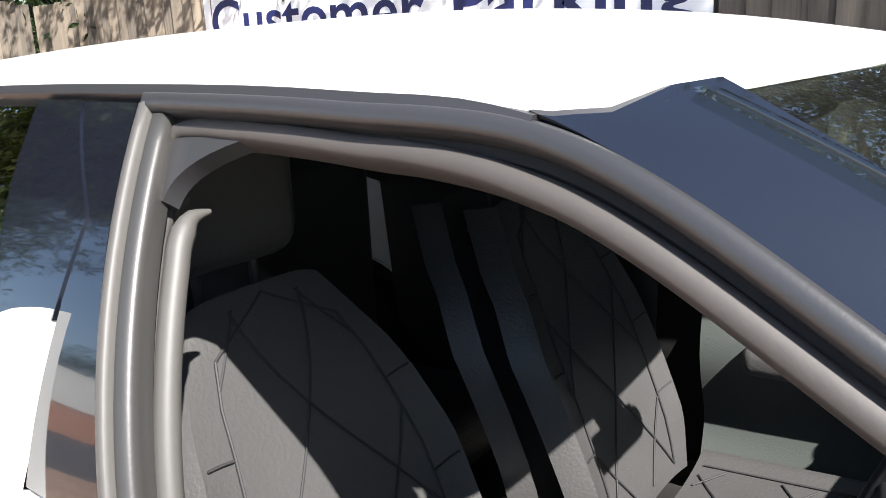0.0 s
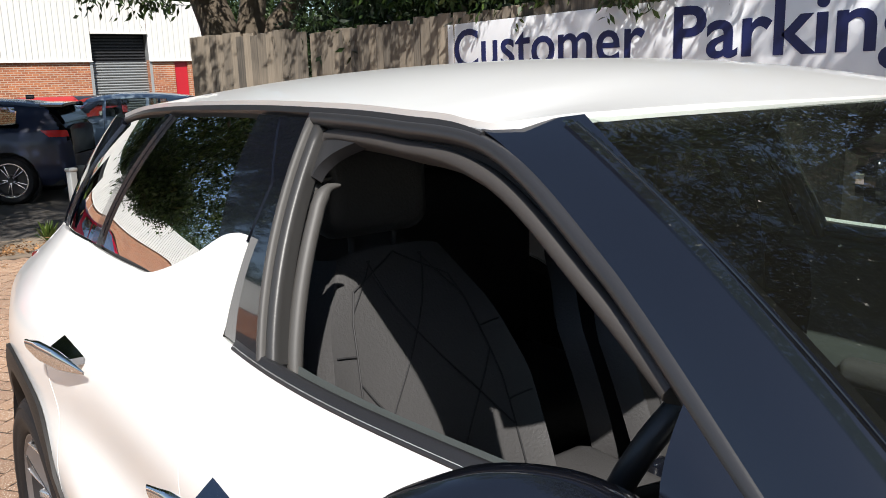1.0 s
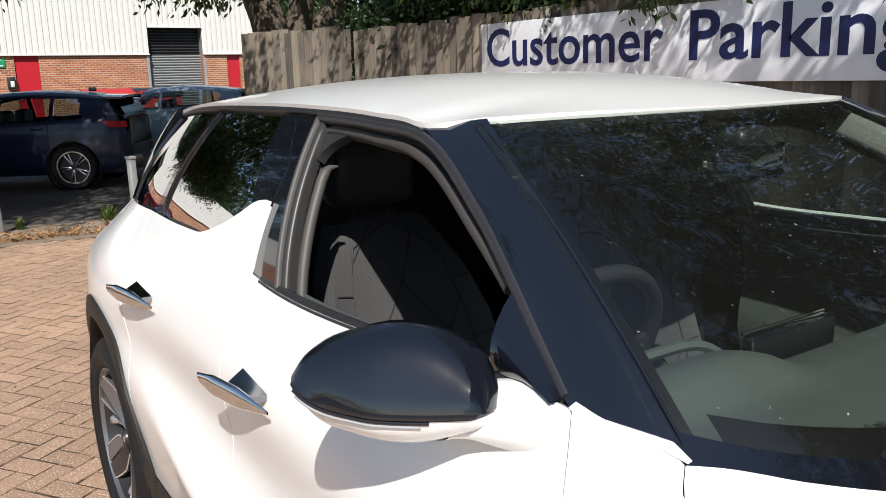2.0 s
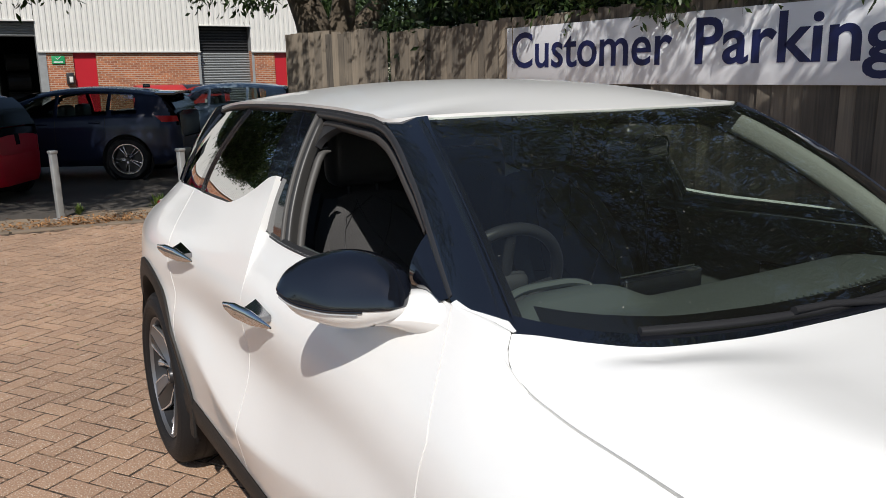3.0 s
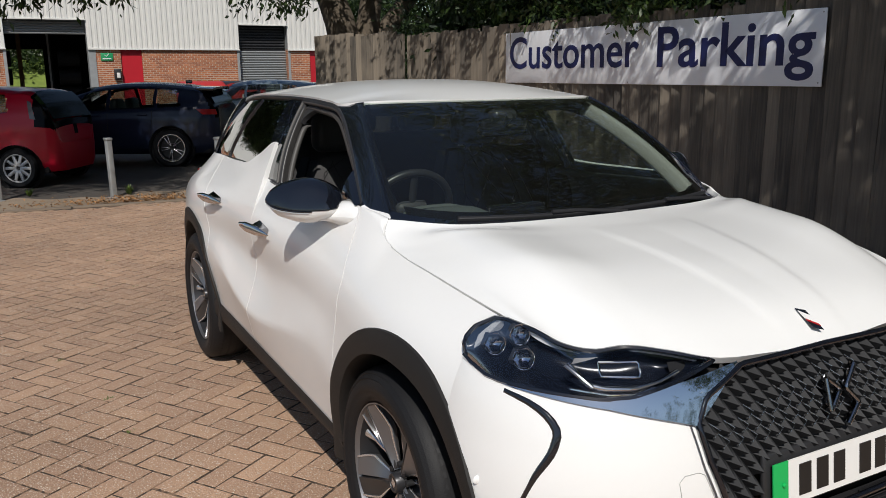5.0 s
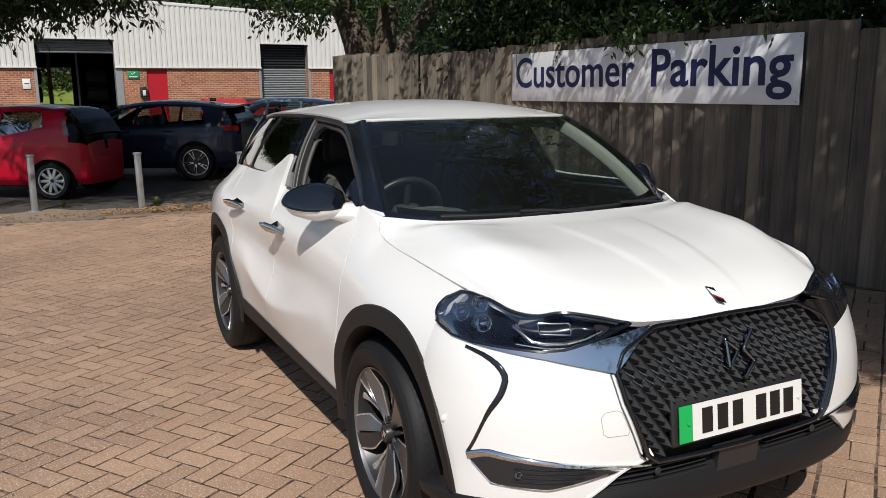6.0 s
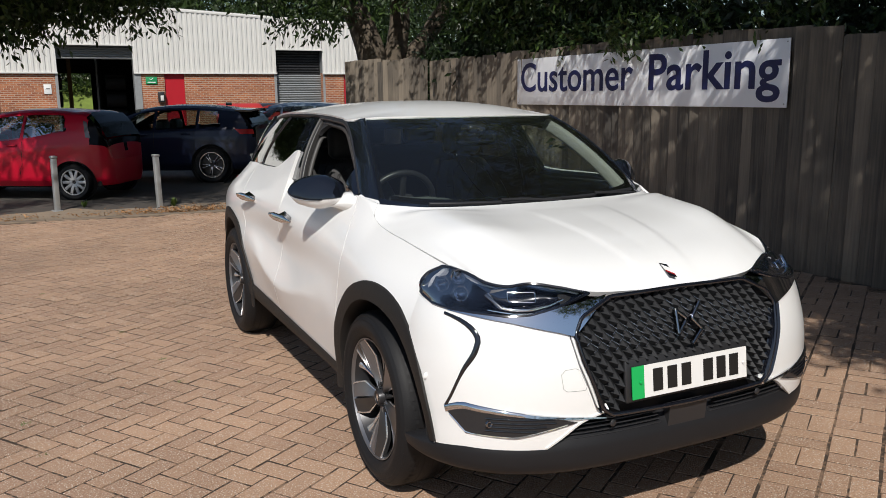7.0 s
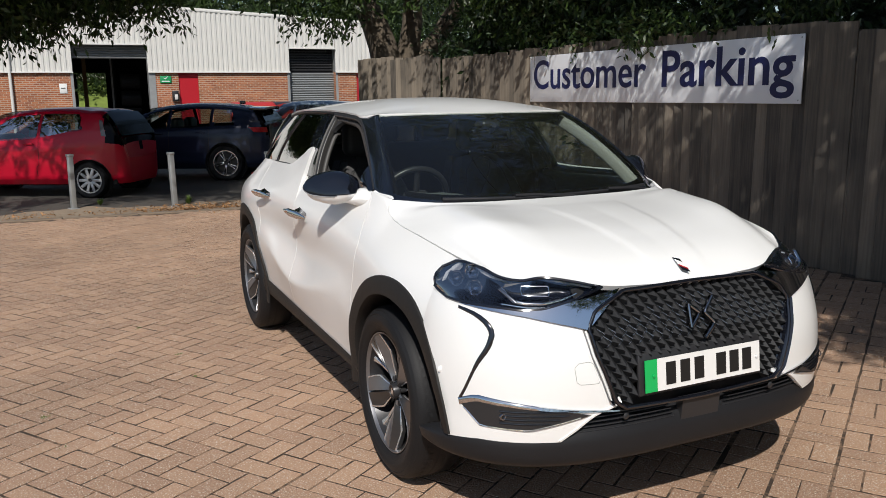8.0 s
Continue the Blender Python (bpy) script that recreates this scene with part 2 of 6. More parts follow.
def box(sx, sy, sz, bevel=0.0, at=(0, 0, 0), segments=2):
    """A block with rounded edges, its base centre at `at`."""
    bm = bmesh.new()
    bmesh.ops.create_cube(bm, size=1)
    bmesh.ops.scale(bm, vec=(sx, sy, sz), verts=bm.verts)
    if bevel:
        bmesh.ops.bevel(bm, geom=bm.edges[:], offset=bevel, segments=segments, affect="EDGES", profile=.5)
    bmesh.ops.translate(bm, vec=(at[0], at[1], at[2] + sz / 2), verts=bm.verts)
    return bm


def lathe(profile, n=40, axis="y"):
    """Turns (radius, along) pairs about an axis."""
    verts, faces = [], []
    k = len(profile)
    for i in range(n):
        t = 2 * math.pi * i / n
        for r, a in profile:
            c, s = r * math.cos(t), r * math.sin(t)
            verts.append({"y": (c, a, s), "z": (c, s, a), "x": (a, c, s)}[axis])
    for i in range(n):
        i2 = (i + 1) % n
        for j in range(k - 1):
            faces.append((i * k + j, i * k + j + 1, i2 * k + j + 1, i2 * k + j))
    return verts, faces


def moved(data, m):
    if isinstance(data, bmesh.types.BMesh):
        bmesh.ops.transform(data, matrix=m, verts=data.verts)
        return data
    return [tuple(m @ Vector(tuple(map(float, v)))) for v in data[0]], data[1]


def joined(*sheets):
    verts, faces = [], []
    for v, f in sheets:
        k = len(verts)
        verts += list(v)
        faces += [tuple(i + k for i in q) for q in f]
    return verts, faces


def inside(p, poly):
    x, y = p
    hit = False
    for i in range(len(poly)):
        (x1, y1), (x2, y2) = poly[i - 1], poly[i]
        if (y1 > y) != (y2 > y) and x < (x2 - x1) * (y - y1) / (y2 - y1) + x1:
            hit = not hit
    return hit


def along(points, n):
    """n points spread evenly along a polyline."""
    p = np.array(points, float)
    d = np.concatenate([[0], np.cumsum(np.linalg.norm(np.diff(p, axis=0), axis=1))])
    return [np.array([np.interp(q, d, p[:, k]) for k in range(p.shape[1])]) for q in np.linspace(0, d[-1], n)]


def smooth_path(points, n):
    """n points along a smooth curve through the points."""
    p = np.array(points, float)
    d = np.concatenate([[0], np.cumsum(np.linalg.norm(np.diff(p, axis=0), axis=1))])
    f = spline([(a, *b) for a, b in zip(d, p)])
    return [f(q) for q in np.linspace(0, d[-1], n)]


def coons(c0, c1, d0, d1, crown=None):
    """A patch between two rails c0, c1 (functions of u) and two ends d0, d1 (functions of v)."""
    def at(u, v):
        p = (1 - v) * c0(u) + v * c1(u) + (1 - u) * d0(v) + u * d1(v)
        p = p - ((1 - u) * (1 - v) * c0(0) + u * (1 - v) * c0(1) + (1 - u) * v * c1(0) + u * v * c1(1))
        return p + crown(u, v) if crown else p
    return at


# ---- the white crossover ----
AXLE, HUB_Z, TYRE_R, ARCH = 1.279, .349, .349, .490
ARCH_AT = {AXLE: (AXLE + .035, HUB_Z + .008), -AXLE: (-AXLE, HUB_Z)}

car = empty("car", Matrix(), "white compact crossover car with black pillars and an open window", "car")


def arch_cut(data, cx, radius=ARCH):
    """Cuts the wheel opening out of a side sheet and draws its rim on to the circle."""
    verts = [np.array(v, float) for v in data[0]]
    cx, cz = ARCH_AT[cx]
    inn = [math.hypot(v[0] - cx, v[2] - cz) < radius for v in verts]
    faces = [f for f in data[1] if not all(inn[i] for i in f)]
    for f in faces:
        for i in f:
            if inn[i]:
                dx, dz = verts[i][0] - cx, verts[i][2] - cz
                d = max(math.hypot(dx, dz), 1e-3)
                verts[i][0], verts[i][2] = cx + dx / d * radius, cz + dz / d * radius
                inn[i] = False
    return verts, faces


def side_panel(front_seam, rear_seam, nu, nv, top=None, v0=0.0):
    """A sheet of the body side between two seams, each an x for the levels 0 to 4."""
    def fn(u, w):
        v = v0 + (4 - v0) * w
        a = np.interp(v, range(5), rear_seam)
        b = np.interp(v, range(5), front_seam)
        x = a + (b - a) * u
        p = side(x, v)
        if top and v > 3:
            t = v - 3
            e = side(x, 3)
            rise = top(x)[0] - LINE_F(x)[1]
            p = p + np.array((0, -.30 * max(rise, 0), rise)) * (t * t * (3 - 2 * t))
        return p
    return grid(nu, nv, fn)


FIN = spline([(-1.2, 1.15), (-.62, 1.158), (-.52, 1.163), (-.42, 1.188), (-.30, 1.232), (-.20, 1.274), (-.15, 1.282)])
SEAM_DOORS = (-.16, -.13, -.14, -.152, -.156)
SEAM_FRONT = (.84, .86, .875, .885, .795)
SEAM_REAR = (-.86, -.86, -.88, -.95, -1.02)
GAP = .0025


def shifted(seam, d):
    return [q + d for q in seam]


for s in (-1, 1):
    fender = side_panel((1.60, 1.62, 1.63, 1.61, 1.648), shifted(SEAM_FRONT, GAP), 90, 46)
    part("front_wing", thick(on_side(arch_cut(fender, AXLE), s), .02), WHITE, car)
    door_f = side_panel(shifted(SEAM_FRONT, -GAP), shifted((-.16, -.13, -.14, -.155, -.155), GAP), 50, 40)
    front_door = part("front_door", thick(on_side(door_f, s), .02), WHITE, car)
    door_r = side_panel(shifted(SEAM_DOORS, -GAP), shifted(SEAM_REAR, GAP), 46, 44, top=FIN)
    rear_door = part("rear_door", thick(on_side(arch_cut(door_r, -AXLE), s), .022), WHITE, car)
    quarter = side_panel(shifted(SEAM_REAR, -GAP), (-1.80, -1.84, -1.86, -1.85, -1.78), 54, 44)
    part("rear_quarter", thick(on_side(arch_cut(quarter, -AXLE), s), .02), WHITE, car)

    # sill cladding and wheel-arch lips
    def sill(u, w):
        x = -.90 + 1.80 * u
        b = LINE_B(x)
        prof = ((b[0] + .004, b[1] + .004), (b[0] + .010, b[1] - .02), (b[0] + .004, .336), (b[0] - .03, .312), (b[0] - .14, .300))
        k = w * (len(prof) - 1)
        i = min(int(k), len(prof) - 2)
        t = k - i
        return np.array((x, prof[i][0] * (1 - t) + prof[i + 1][0] * t, prof[i][1] * (1 - t) + prof[i + 1][1] * t))
    part("sill_cladding", on_side(grid(30, 9, sill), s), CLADDING, car)
    for cx, cz in ARCH_AT.values():
        def lip(u, w):
            a = radians(5 + 184 * u) if cx > 0 else radians(-9 + 198 * u)
            slim = 1 - .38 * max(0, 1 - u / .4) if cx > 0 else 1
            r = ARCH + (.012, .010, -.02 * slim, -.062 * slim, -.068 * slim, -.066 * slim)[min(int(round(w * 5)), 5)]
            dep = (.002, .010, .013, .005, -.012, -.10)[min(int(round(w * 5)), 5)]
            x, z = cx + r * math.cos(a), cz + r * math.sin(a)
            zz = [side(x, v) for v in (0, .5, 1, 1.5, 2, 2.5, 3, 3.5)]
            y = np.interp(z, [q[2] for q in zz], [q[1] for q in zz])
            return np.array((x, y + dep, z))
        part("arch_lip", on_side(grid(48, 6, lip), s), CLADDING, car)
        # the wheel housing
        def liner(u, w):
            a = radians(2 + 176 * u)
            return np.array((cx + (ARCH - .055) * math.cos(a), .86 - .34 * w, cz + (ARCH - .055) * math.sin(a)))
        part("wheel_housing", on_side(grid(24, 3, liner), s), DARK, car)

    # pillars, frames and panes of the cabin
    def patch(x0, x1, w0, w1, out, nu=10, nv=14, low=None):
        def fn(u, w):
            x = x0(w) + (x1(w) - x0(w)) * u
            lo = w0(x) if callable(w0) else w0
            hi = w1(x) if callable(w1) else w1
            return glasshouse(x, lo + (hi - lo) * w, out)
        return grid(nu, nv, fn)

    def fin_w(x):
        a, b = LINE_F(x), RAIL(x)
        return max((FIN(x)[0] - a[1]) / (b[1] - a[1]) - .05, 0) if x < -.14 else 0.0
    pane = patch(lambda w: -.93 + .10 * w, lambda w: -.235 - .09 * w, fin_w, .95, -.004, 24, 10)
    part("rear_side_window", on_side(pane, s), TINTED, rear_door).visible_shadow = False
    pane = patch(lambda w: -1.50 + .06 * w, lambda w: -.99 + .11 * w, 0.0, .95, -.004, 14, 10)
    part("quarter_window", on_side(pane, s), TINTED, car).visible_shadow = False
    part("pillar_trim", thick(on_side(patch(lambda w: -.985 + .11 * w, lambda w: -.935 + .10 * w, 0.0, .96, .004, 5, 14), s), .012), BLACK_GLOSS, rear_door)
    part("pillar_trim", thick(on_side(patch(lambda w: -.245 - .09 * w, lambda w: np.minimum(-.071 - .18 * w, -.156), fin_w, .965, .005, 6, 14), s), .012), BLACK_GLOSS, rear_door)
    part("pillar_trim", thick(on_side(patch(lambda w: np.minimum(-.067 - .18 * w, -.152), lambda w: -.036 - .122 * w, 0.0, .965, .003, 6, 18), s), .012), BLACK_GLOSS, front_door)
    path = [glasshouse(x, 1.0, .006) for x in np.linspace(-1.5, .27, 40)]
    part("roof_trim", on_side(band(path, (0, .8, .5), .020, .03), s), BLACK_SATIN, car)
    # window surround of the front door: a satin strip up the rear, a rail along the roof and down the screen pillar
    strip = [glasshouse(-.030 - .122 * w, w, .006) for w in np.linspace(.0, .965, 14)]
    part("window_trim", on_side(band(strip, (0, .92, .30), .013, .016), s), SEAL, front_door, "satin grey trim strip", sharp=80)
    strip = [glasshouse(-.011 - .122 * w, w, -.002) for w in np.linspace(.0, .945, 14)]
    part("window_frame", on_side(band(strip, (.35, .88, .25), .022, .030), s), FRAME_PALE, front_door, sharp=80)
    ring = [glasshouse(x, .974, .006) for x in np.linspace(-.150, .20, 14)] + [glasshouse(x, .974 + .05 * min((x - .22) / .3, 1), .006) for x in np.linspace(.24, .772, 22)]
    part("window_frame", on_side(band(smooth_path(ring, 70), (0, .90, .42), .022, .030), s), FRAME, front_door, sharp=80)
    edge_ = [q - np.array((0, .014, .022)) for q in ring]
    part("glass_run", on_side(band(smooth_path(edge_, 60), (0, .92, .38), .018, .03), s), DARK, front_door)
    lip_ = [glasshouse(-.122, .80, -.020), glasshouse(-.124, .87, -.017), glasshouse(-.116, .905, -.015), glasshouse(-.09, .922, -.014), glasshouse(-.04, .924, -.014), glasshouse(.04, .920, -.014)]
    lip_ += [glasshouse(x, .914 - .022 * min(max(0, (x - .14) / .12), 1) - .012 * max(0, (x - .3) / .4), -.015) for x in np.linspace(.12, .60, 18)]
    part("window_seal", on_side(band(smooth_path(lip_, 100), (0, .92, .38), [.010 + .014 * min(i / 10, 1) for i in range(100)], .040), s), RUBBER, front_door, "brownish grey rubber seal", sharp=80)
    # the filled upper corner of the frame
    part("frame_corner", thick(on_side(patch(lambda w: -.098 - .026 * w, lambda w: -.094 + .10 * w ** 2.4, .74, .925, -.020, 6, 10), s), .02), FRAME, front_door)
    path = [glasshouse(x, .0, .006) for x in np.linspace(-.11, .70, 24)]
    # far belt chrome: its gleam in the sun is put into a pale colour
    if s > 0:
        part("belt_brightwork", on_side(band([glasshouse(x, .03, .014) for x in np.linspace(-.11, .76, 24)], (0, .6, .8), .011, .01), s), SUNLIT_TRIM, front_door)
    part("belt_moulding", on_side(band(path, (0, .75, .66), .028, .03), s), BLACK_SATIN, front_door)
    # mirror triangle
    part("mirror_triangle", on_side(patch(lambda w: .655 - .030 * w, lambda w: .772 + 0 * w, -.04, .985, .001, 10, 8), s), BLACK_GLOSS, front_door)
    if s > 0:
        pane = patch(lambda w: -.09 - .04 * w, lambda w: .76 - .48 * w, 0.0, .92, -.02, 16, 10)
        part("side_window", on_side(pane, s), CLEAR, front_door).visible_shadow = False

# screen pillars: gloss black panels between door frame and windscreen
SCREEN_TOP = spline([(0, .445, 1.459), (.3, .425, 1.459), (.5, .385, 1.456), (.57, .357, 1.453)])
SCREEN_LOW = spline([(0, 1.185, 1.088), (.3, 1.155, 1.088), (.5, 1.095, 1.092), (.62, 1.0, 1.103), (.70, .905, 1.120)])


def screen(u, v, out=0.0):
    """The windscreen: u from -1 to 1 across, v from 0 (cowl) to 1 (roof)."""
    a, y0 = SCREEN_LOW(abs(u) * .70), u * .70
    b, y1 = SCREEN_TOP(abs(u) * .562), u * .562
    bulge = .028 * 4 * v * (1 - v)
    return np.array((a[0] + (b[0] - a[0]) * v + bulge * .55 + out * .6, y0 + (y1 - y0) * v + bulge * .4 * u ** 3, a[1] + (b[1] - a[1]) * v + bulge * .8 + out * .8))


part("windscreen", grid(41, 21, lambda u, v: screen(2 * u - 1, v)), WINDSCREEN, car, "dusty windscreen reflecting trees").visible_shadow = False
for s in (-1, 1):
    def a_panel(u, v):
        inner = screen(.985 - .026 * v ** 4, v, .004 - .008 * v + .010 * v ** 4)
        x = .79 - .525 * v
        outer = glasshouse(min(x, .78), 1.02, .004) + np.array((max(x - .78, 0), 0, -max(x - .78, 0) * .7))
        p = inner * (1 - u) + outer * u
        return p + np.array((.10, .25, .30)) * (.035 * 4 * u * (1 - u) * .5 * (1 - .9 * v))
    part("screen_pillar", thick(on_side(grid(26, 9, lambda u, v: a_panel(v, u)), s), .02), BLACK_GLOSS, car)
    edge = [screen(.978, v, .003) for v in np.linspace(0, .985, 24)]
    part("screen_moulding", on_side(band(edge, (.5, .3, .8), .005, .008), s), BLACK_GLOSS, car)
    # dark printed border of the glass
    part("screen_border", on_side(grid(24, 4, lambda u, v: screen(.955 + .027 * v, u, -.006)), s), BORDER, car)
part("screen_border", grid(30, 4, lambda u, v: screen(1.85 * u - .925, .945 + .055 * v, -.006)), BORDER, car)
part("screen_border", grid(30, 4, lambda u, v: screen(1.85 * u - .925, .0 + .09 * v, -.006)), BORDER, car)

# roof
ROOF_MID = spline([(.45, 1.461), (.38, 1.477), (.28, 1.497), (.15, 1.516), (0, 1.529), (-.4, 1.535), (-.9, 1.512), (-1.3, 1.462), (-1.52, 1.425)])


def roof(u, v):
    """u from front to rear, v across from -1 to 1."""
    y_edge = .0
    xf = SCREEN_TOP(min(abs(v) * .57, .57))[0] + .004 - .045 * max(0, (abs(v) - .93) / .07)
    x = xf + (-1.52 + .10 * v * v - xf) * u
    r = RAIL(min(x, .27))
    t = min(max((x - .258) / .10, 0), 1)
    w = r[0] - .003 - .037 * t
    zmid, zed = ROOF_MID(x)[0], r[1] + .015 + (1.457 - RAIL(.27)[1] - .015) * t
    k = abs(v)
    return np.array((x, v * w, zed + (zmid - zed) * (1 - k ** 2.4)))


part("roof_panel", thick(grid(50, 41, lambda u, v: roof(u, 1 - 2 * v)), .012), WHITE, car)
part("headlining", grid(30, 21, lambda u, v: roof(.03 + .94 * u, .93 - 1.86 * v) - np.array((0, 0, .045))), HEADLINER, car)

# bonnet
_bs = smooth_path([(.945, .706, 1.109), (.957, .722, 1.086), (.985, .737, 1.066)] + [(x, LINE_F(x)[0] - .003, LINE_F(x)[1] + .0015) for x in (1.03, 1.06, 1.1, 1.16, 1.22, 1.3, 1.4, 1.5, 1.58, 1.65)], 120)
for s in (-1, 1):
    def wing_top(u, v):
        a = side(.797 + .25 * u, 4)
        b = along([(.79, .736, 1.132), (.88, .712, 1.121), (.942, .7045, 1.1105), (.954, .7215, 1.086), (.983, .7375, 1.0655), (1.047, LINE_F(1.047)[0] - .001, LINE_F(1.047)[1] + .001)], 40)[round(u * 39)]
        return a * (1 - v) + b * v + np.array((0, .002, .006)) * 4 * v * (1 - v) * math.sin(math.pi * u)
    part("wing_top", on_side(grid(40, 7, wing_top), s), WHITE, car)

    def pillar_foot(u, v):
        b = along([(.79, .736, 1.132), (.88, .712, 1.121), (.946, .7035, 1.1105)], 20)[round(u * 19)]
        return b + (np.array((.006, -.040, .022)) * v - np.array((0, 0, .008)) * v * v) * (1 - .85 * u ** 1.5)
    part("pillar_foot", on_side(grid(20, 5, pillar_foot), s), WHITE, car)
_br = smooth_path([(.945, .706, 1.109), (.968, .680, 1.108), (1.050, .629, 1.108), (1.117, .566, 1.107), (1.168, .42, 1.106), (1.196, .17, 1.106), (1.203, 0, 1.106)], 80)
_bf = smooth_path([(1.65, .7135, .972), (1.735, .692, .963), (1.805, .650, .937), (1.855, .598, .931), (1.888, .553, .942), (1.945, .46, .932), (1.993, .375, .914), (2.018, .2, .902), (2.025, 0, .898)], 80)
_bm = smooth_path([(1.203, 0, 1.106), (1.5, 0, 1.068), (1.75, 0, 1.022), (1.93, 0, .962), (2.025, 0, .898)], 80)


def rail(pts):
    p = np.array(pts)
    def at(u):
        q = min(max(u, 0), 1) * (len(p) - 1)
        i = min(int(q), len(p) - 2)
        return p[i] * (1 - q + i) + p[i + 1] * (q - i)
    return at


def bonnet_crown(u, v):
    a, b = min(max(u / .16, 0), 1), min(max((u - .48) / .46, 0), 1)
    shoulder = .037 * a * a * (3 - 2 * a) * (1 - b * b * (3 - 2 * b)) * math.exp(-((v - .27) / (.115 if v < .27 else .27)) ** 2)
    return np.array((0, 0, shoulder + .050 * math.sin(math.pi * u) ** .8 * (v * (1 - v)) * 2.2 + .0045 * min(max((v - .74 - .13 * u) / .03, 0), 1) * math.sin(math.pi * min(max((u - .15) / .85, 0), 1)) ** .5))


_patch = coons(rail(_bs), rail(_bm), rail(_br), rail(_bf), bonnet_crown)


def bonnet_fn(u, v):
    k = 1 - abs(1 - 2 * v)
    p = np.array(_patch(u, k))
    return p if v < .5 else p * np.array((1, -1, 1))


part("bonnet", thick(grid(44, 121, lambda u, v: bonnet_fn(u, v)), .022), WHITE, car)
part("cowl", grid(49, 4, lambda u, v: (lambda p, k: (p * (1 - v) + (screen(.98 * (1 - k), .03)) * v - np.array((0, 0, .014 * (1 - v)))) * np.array((1, 1 if u < .5 else -1, 1)))(np.array(rail(_br)(1 - abs(1 - 2 * u))), 1 - abs(1 - 2 * u))), BLACK_GLOSS, car)


# ---- nose ----
GRILLE = [(.0, .897), (.30, .893), (.42, .838), (.452, .785), (.435, .70), (.375, .535), (.335, .508), (.0, .500)]
LAMP_EDGE = [(1.640, .822, .892), (1.610, .812, .918), (1.612, .782, .948), (1.634, .736, .970)] + [tuple(q + np.array((.006, 0, -.004))) for q in _bf[:46]]
LAMP_TOP = [(.815, .905), (.80, .945), (.742, .985), (.711, .982), (.667, .946), (.611, .940), (.555, .947), (.36, .912)]
LAMP_LOW = [(.818, .900), (.820, .882), (.813, .861), (.76, .857), (.647, .848), (.587, .851), (.48, .876), (.36, .912)]
LAMP = LAMP_TOP + LAMP_LOW[-2:0:-1]
FOG = [(.832, .533), (.80, .556), (.569, .523), (.478, .502), (.66, .458), (.787, .463)]
MOUTH = [(0, .53), (.349, .526), (.451, .493), (.52, .44), (.579, .393), (.632, .381), (.632, .30), (0, .30)]


def shrink(poly, k):
    c = np.mean(poly, axis=0)
    return [tuple(c + (np.array(p) - c) * k) for p in poly]


def bumper_fn(u, v):
    th = (u - .5) * math.pi
    z = .376 + (.93 - .376) * v
    yw, xc = NOSE_W(z)[0], NOSE(z)[0]
    y = yw * math.copysign(abs(math.sin(th)) ** (2 / 3.6), th)
    x = 1.62 + (xc - 1.62) * math.cos(th)
    return np.array((x, y, z))


verts, faces = grid(220, 64, bumper_fn)
_pairs = [shrink(LAMP, .96), shrink(FOG, .95)]


def opened(f):
    c = np.mean([verts[i] for i in f], axis=0)
    y = abs(c[1])
    if any(inside((y, c[2]), q) for q in _pairs) or inside((y, c[2]), GRILLE + [(0, .5), (0, .897)]) or inside((y, c[2]), MOUTH):
        return True
    if y < .822 and c[2] > np.interp(y, [q[0] for q in LAMP_LOW[::-1]], [q[1] for q in LAMP_LOW[::-1]]) - .004:
        return True
    if y < .46 and c[2] > .782 or y > .79 and c[2] > .880:
        return True
    return False


faces = [f for f in faces if not opened(f)]
verts, faces = arch_cut((verts, faces), AXLE, ARCH - .004)
for s in (1, -1):
    part("front_bumper", thick((verts, [f for f in faces if np.mean([verts[i][1] for i in f]) * s > 0]), .012, (1.2, .3 * s, .5)), WHITE, car)


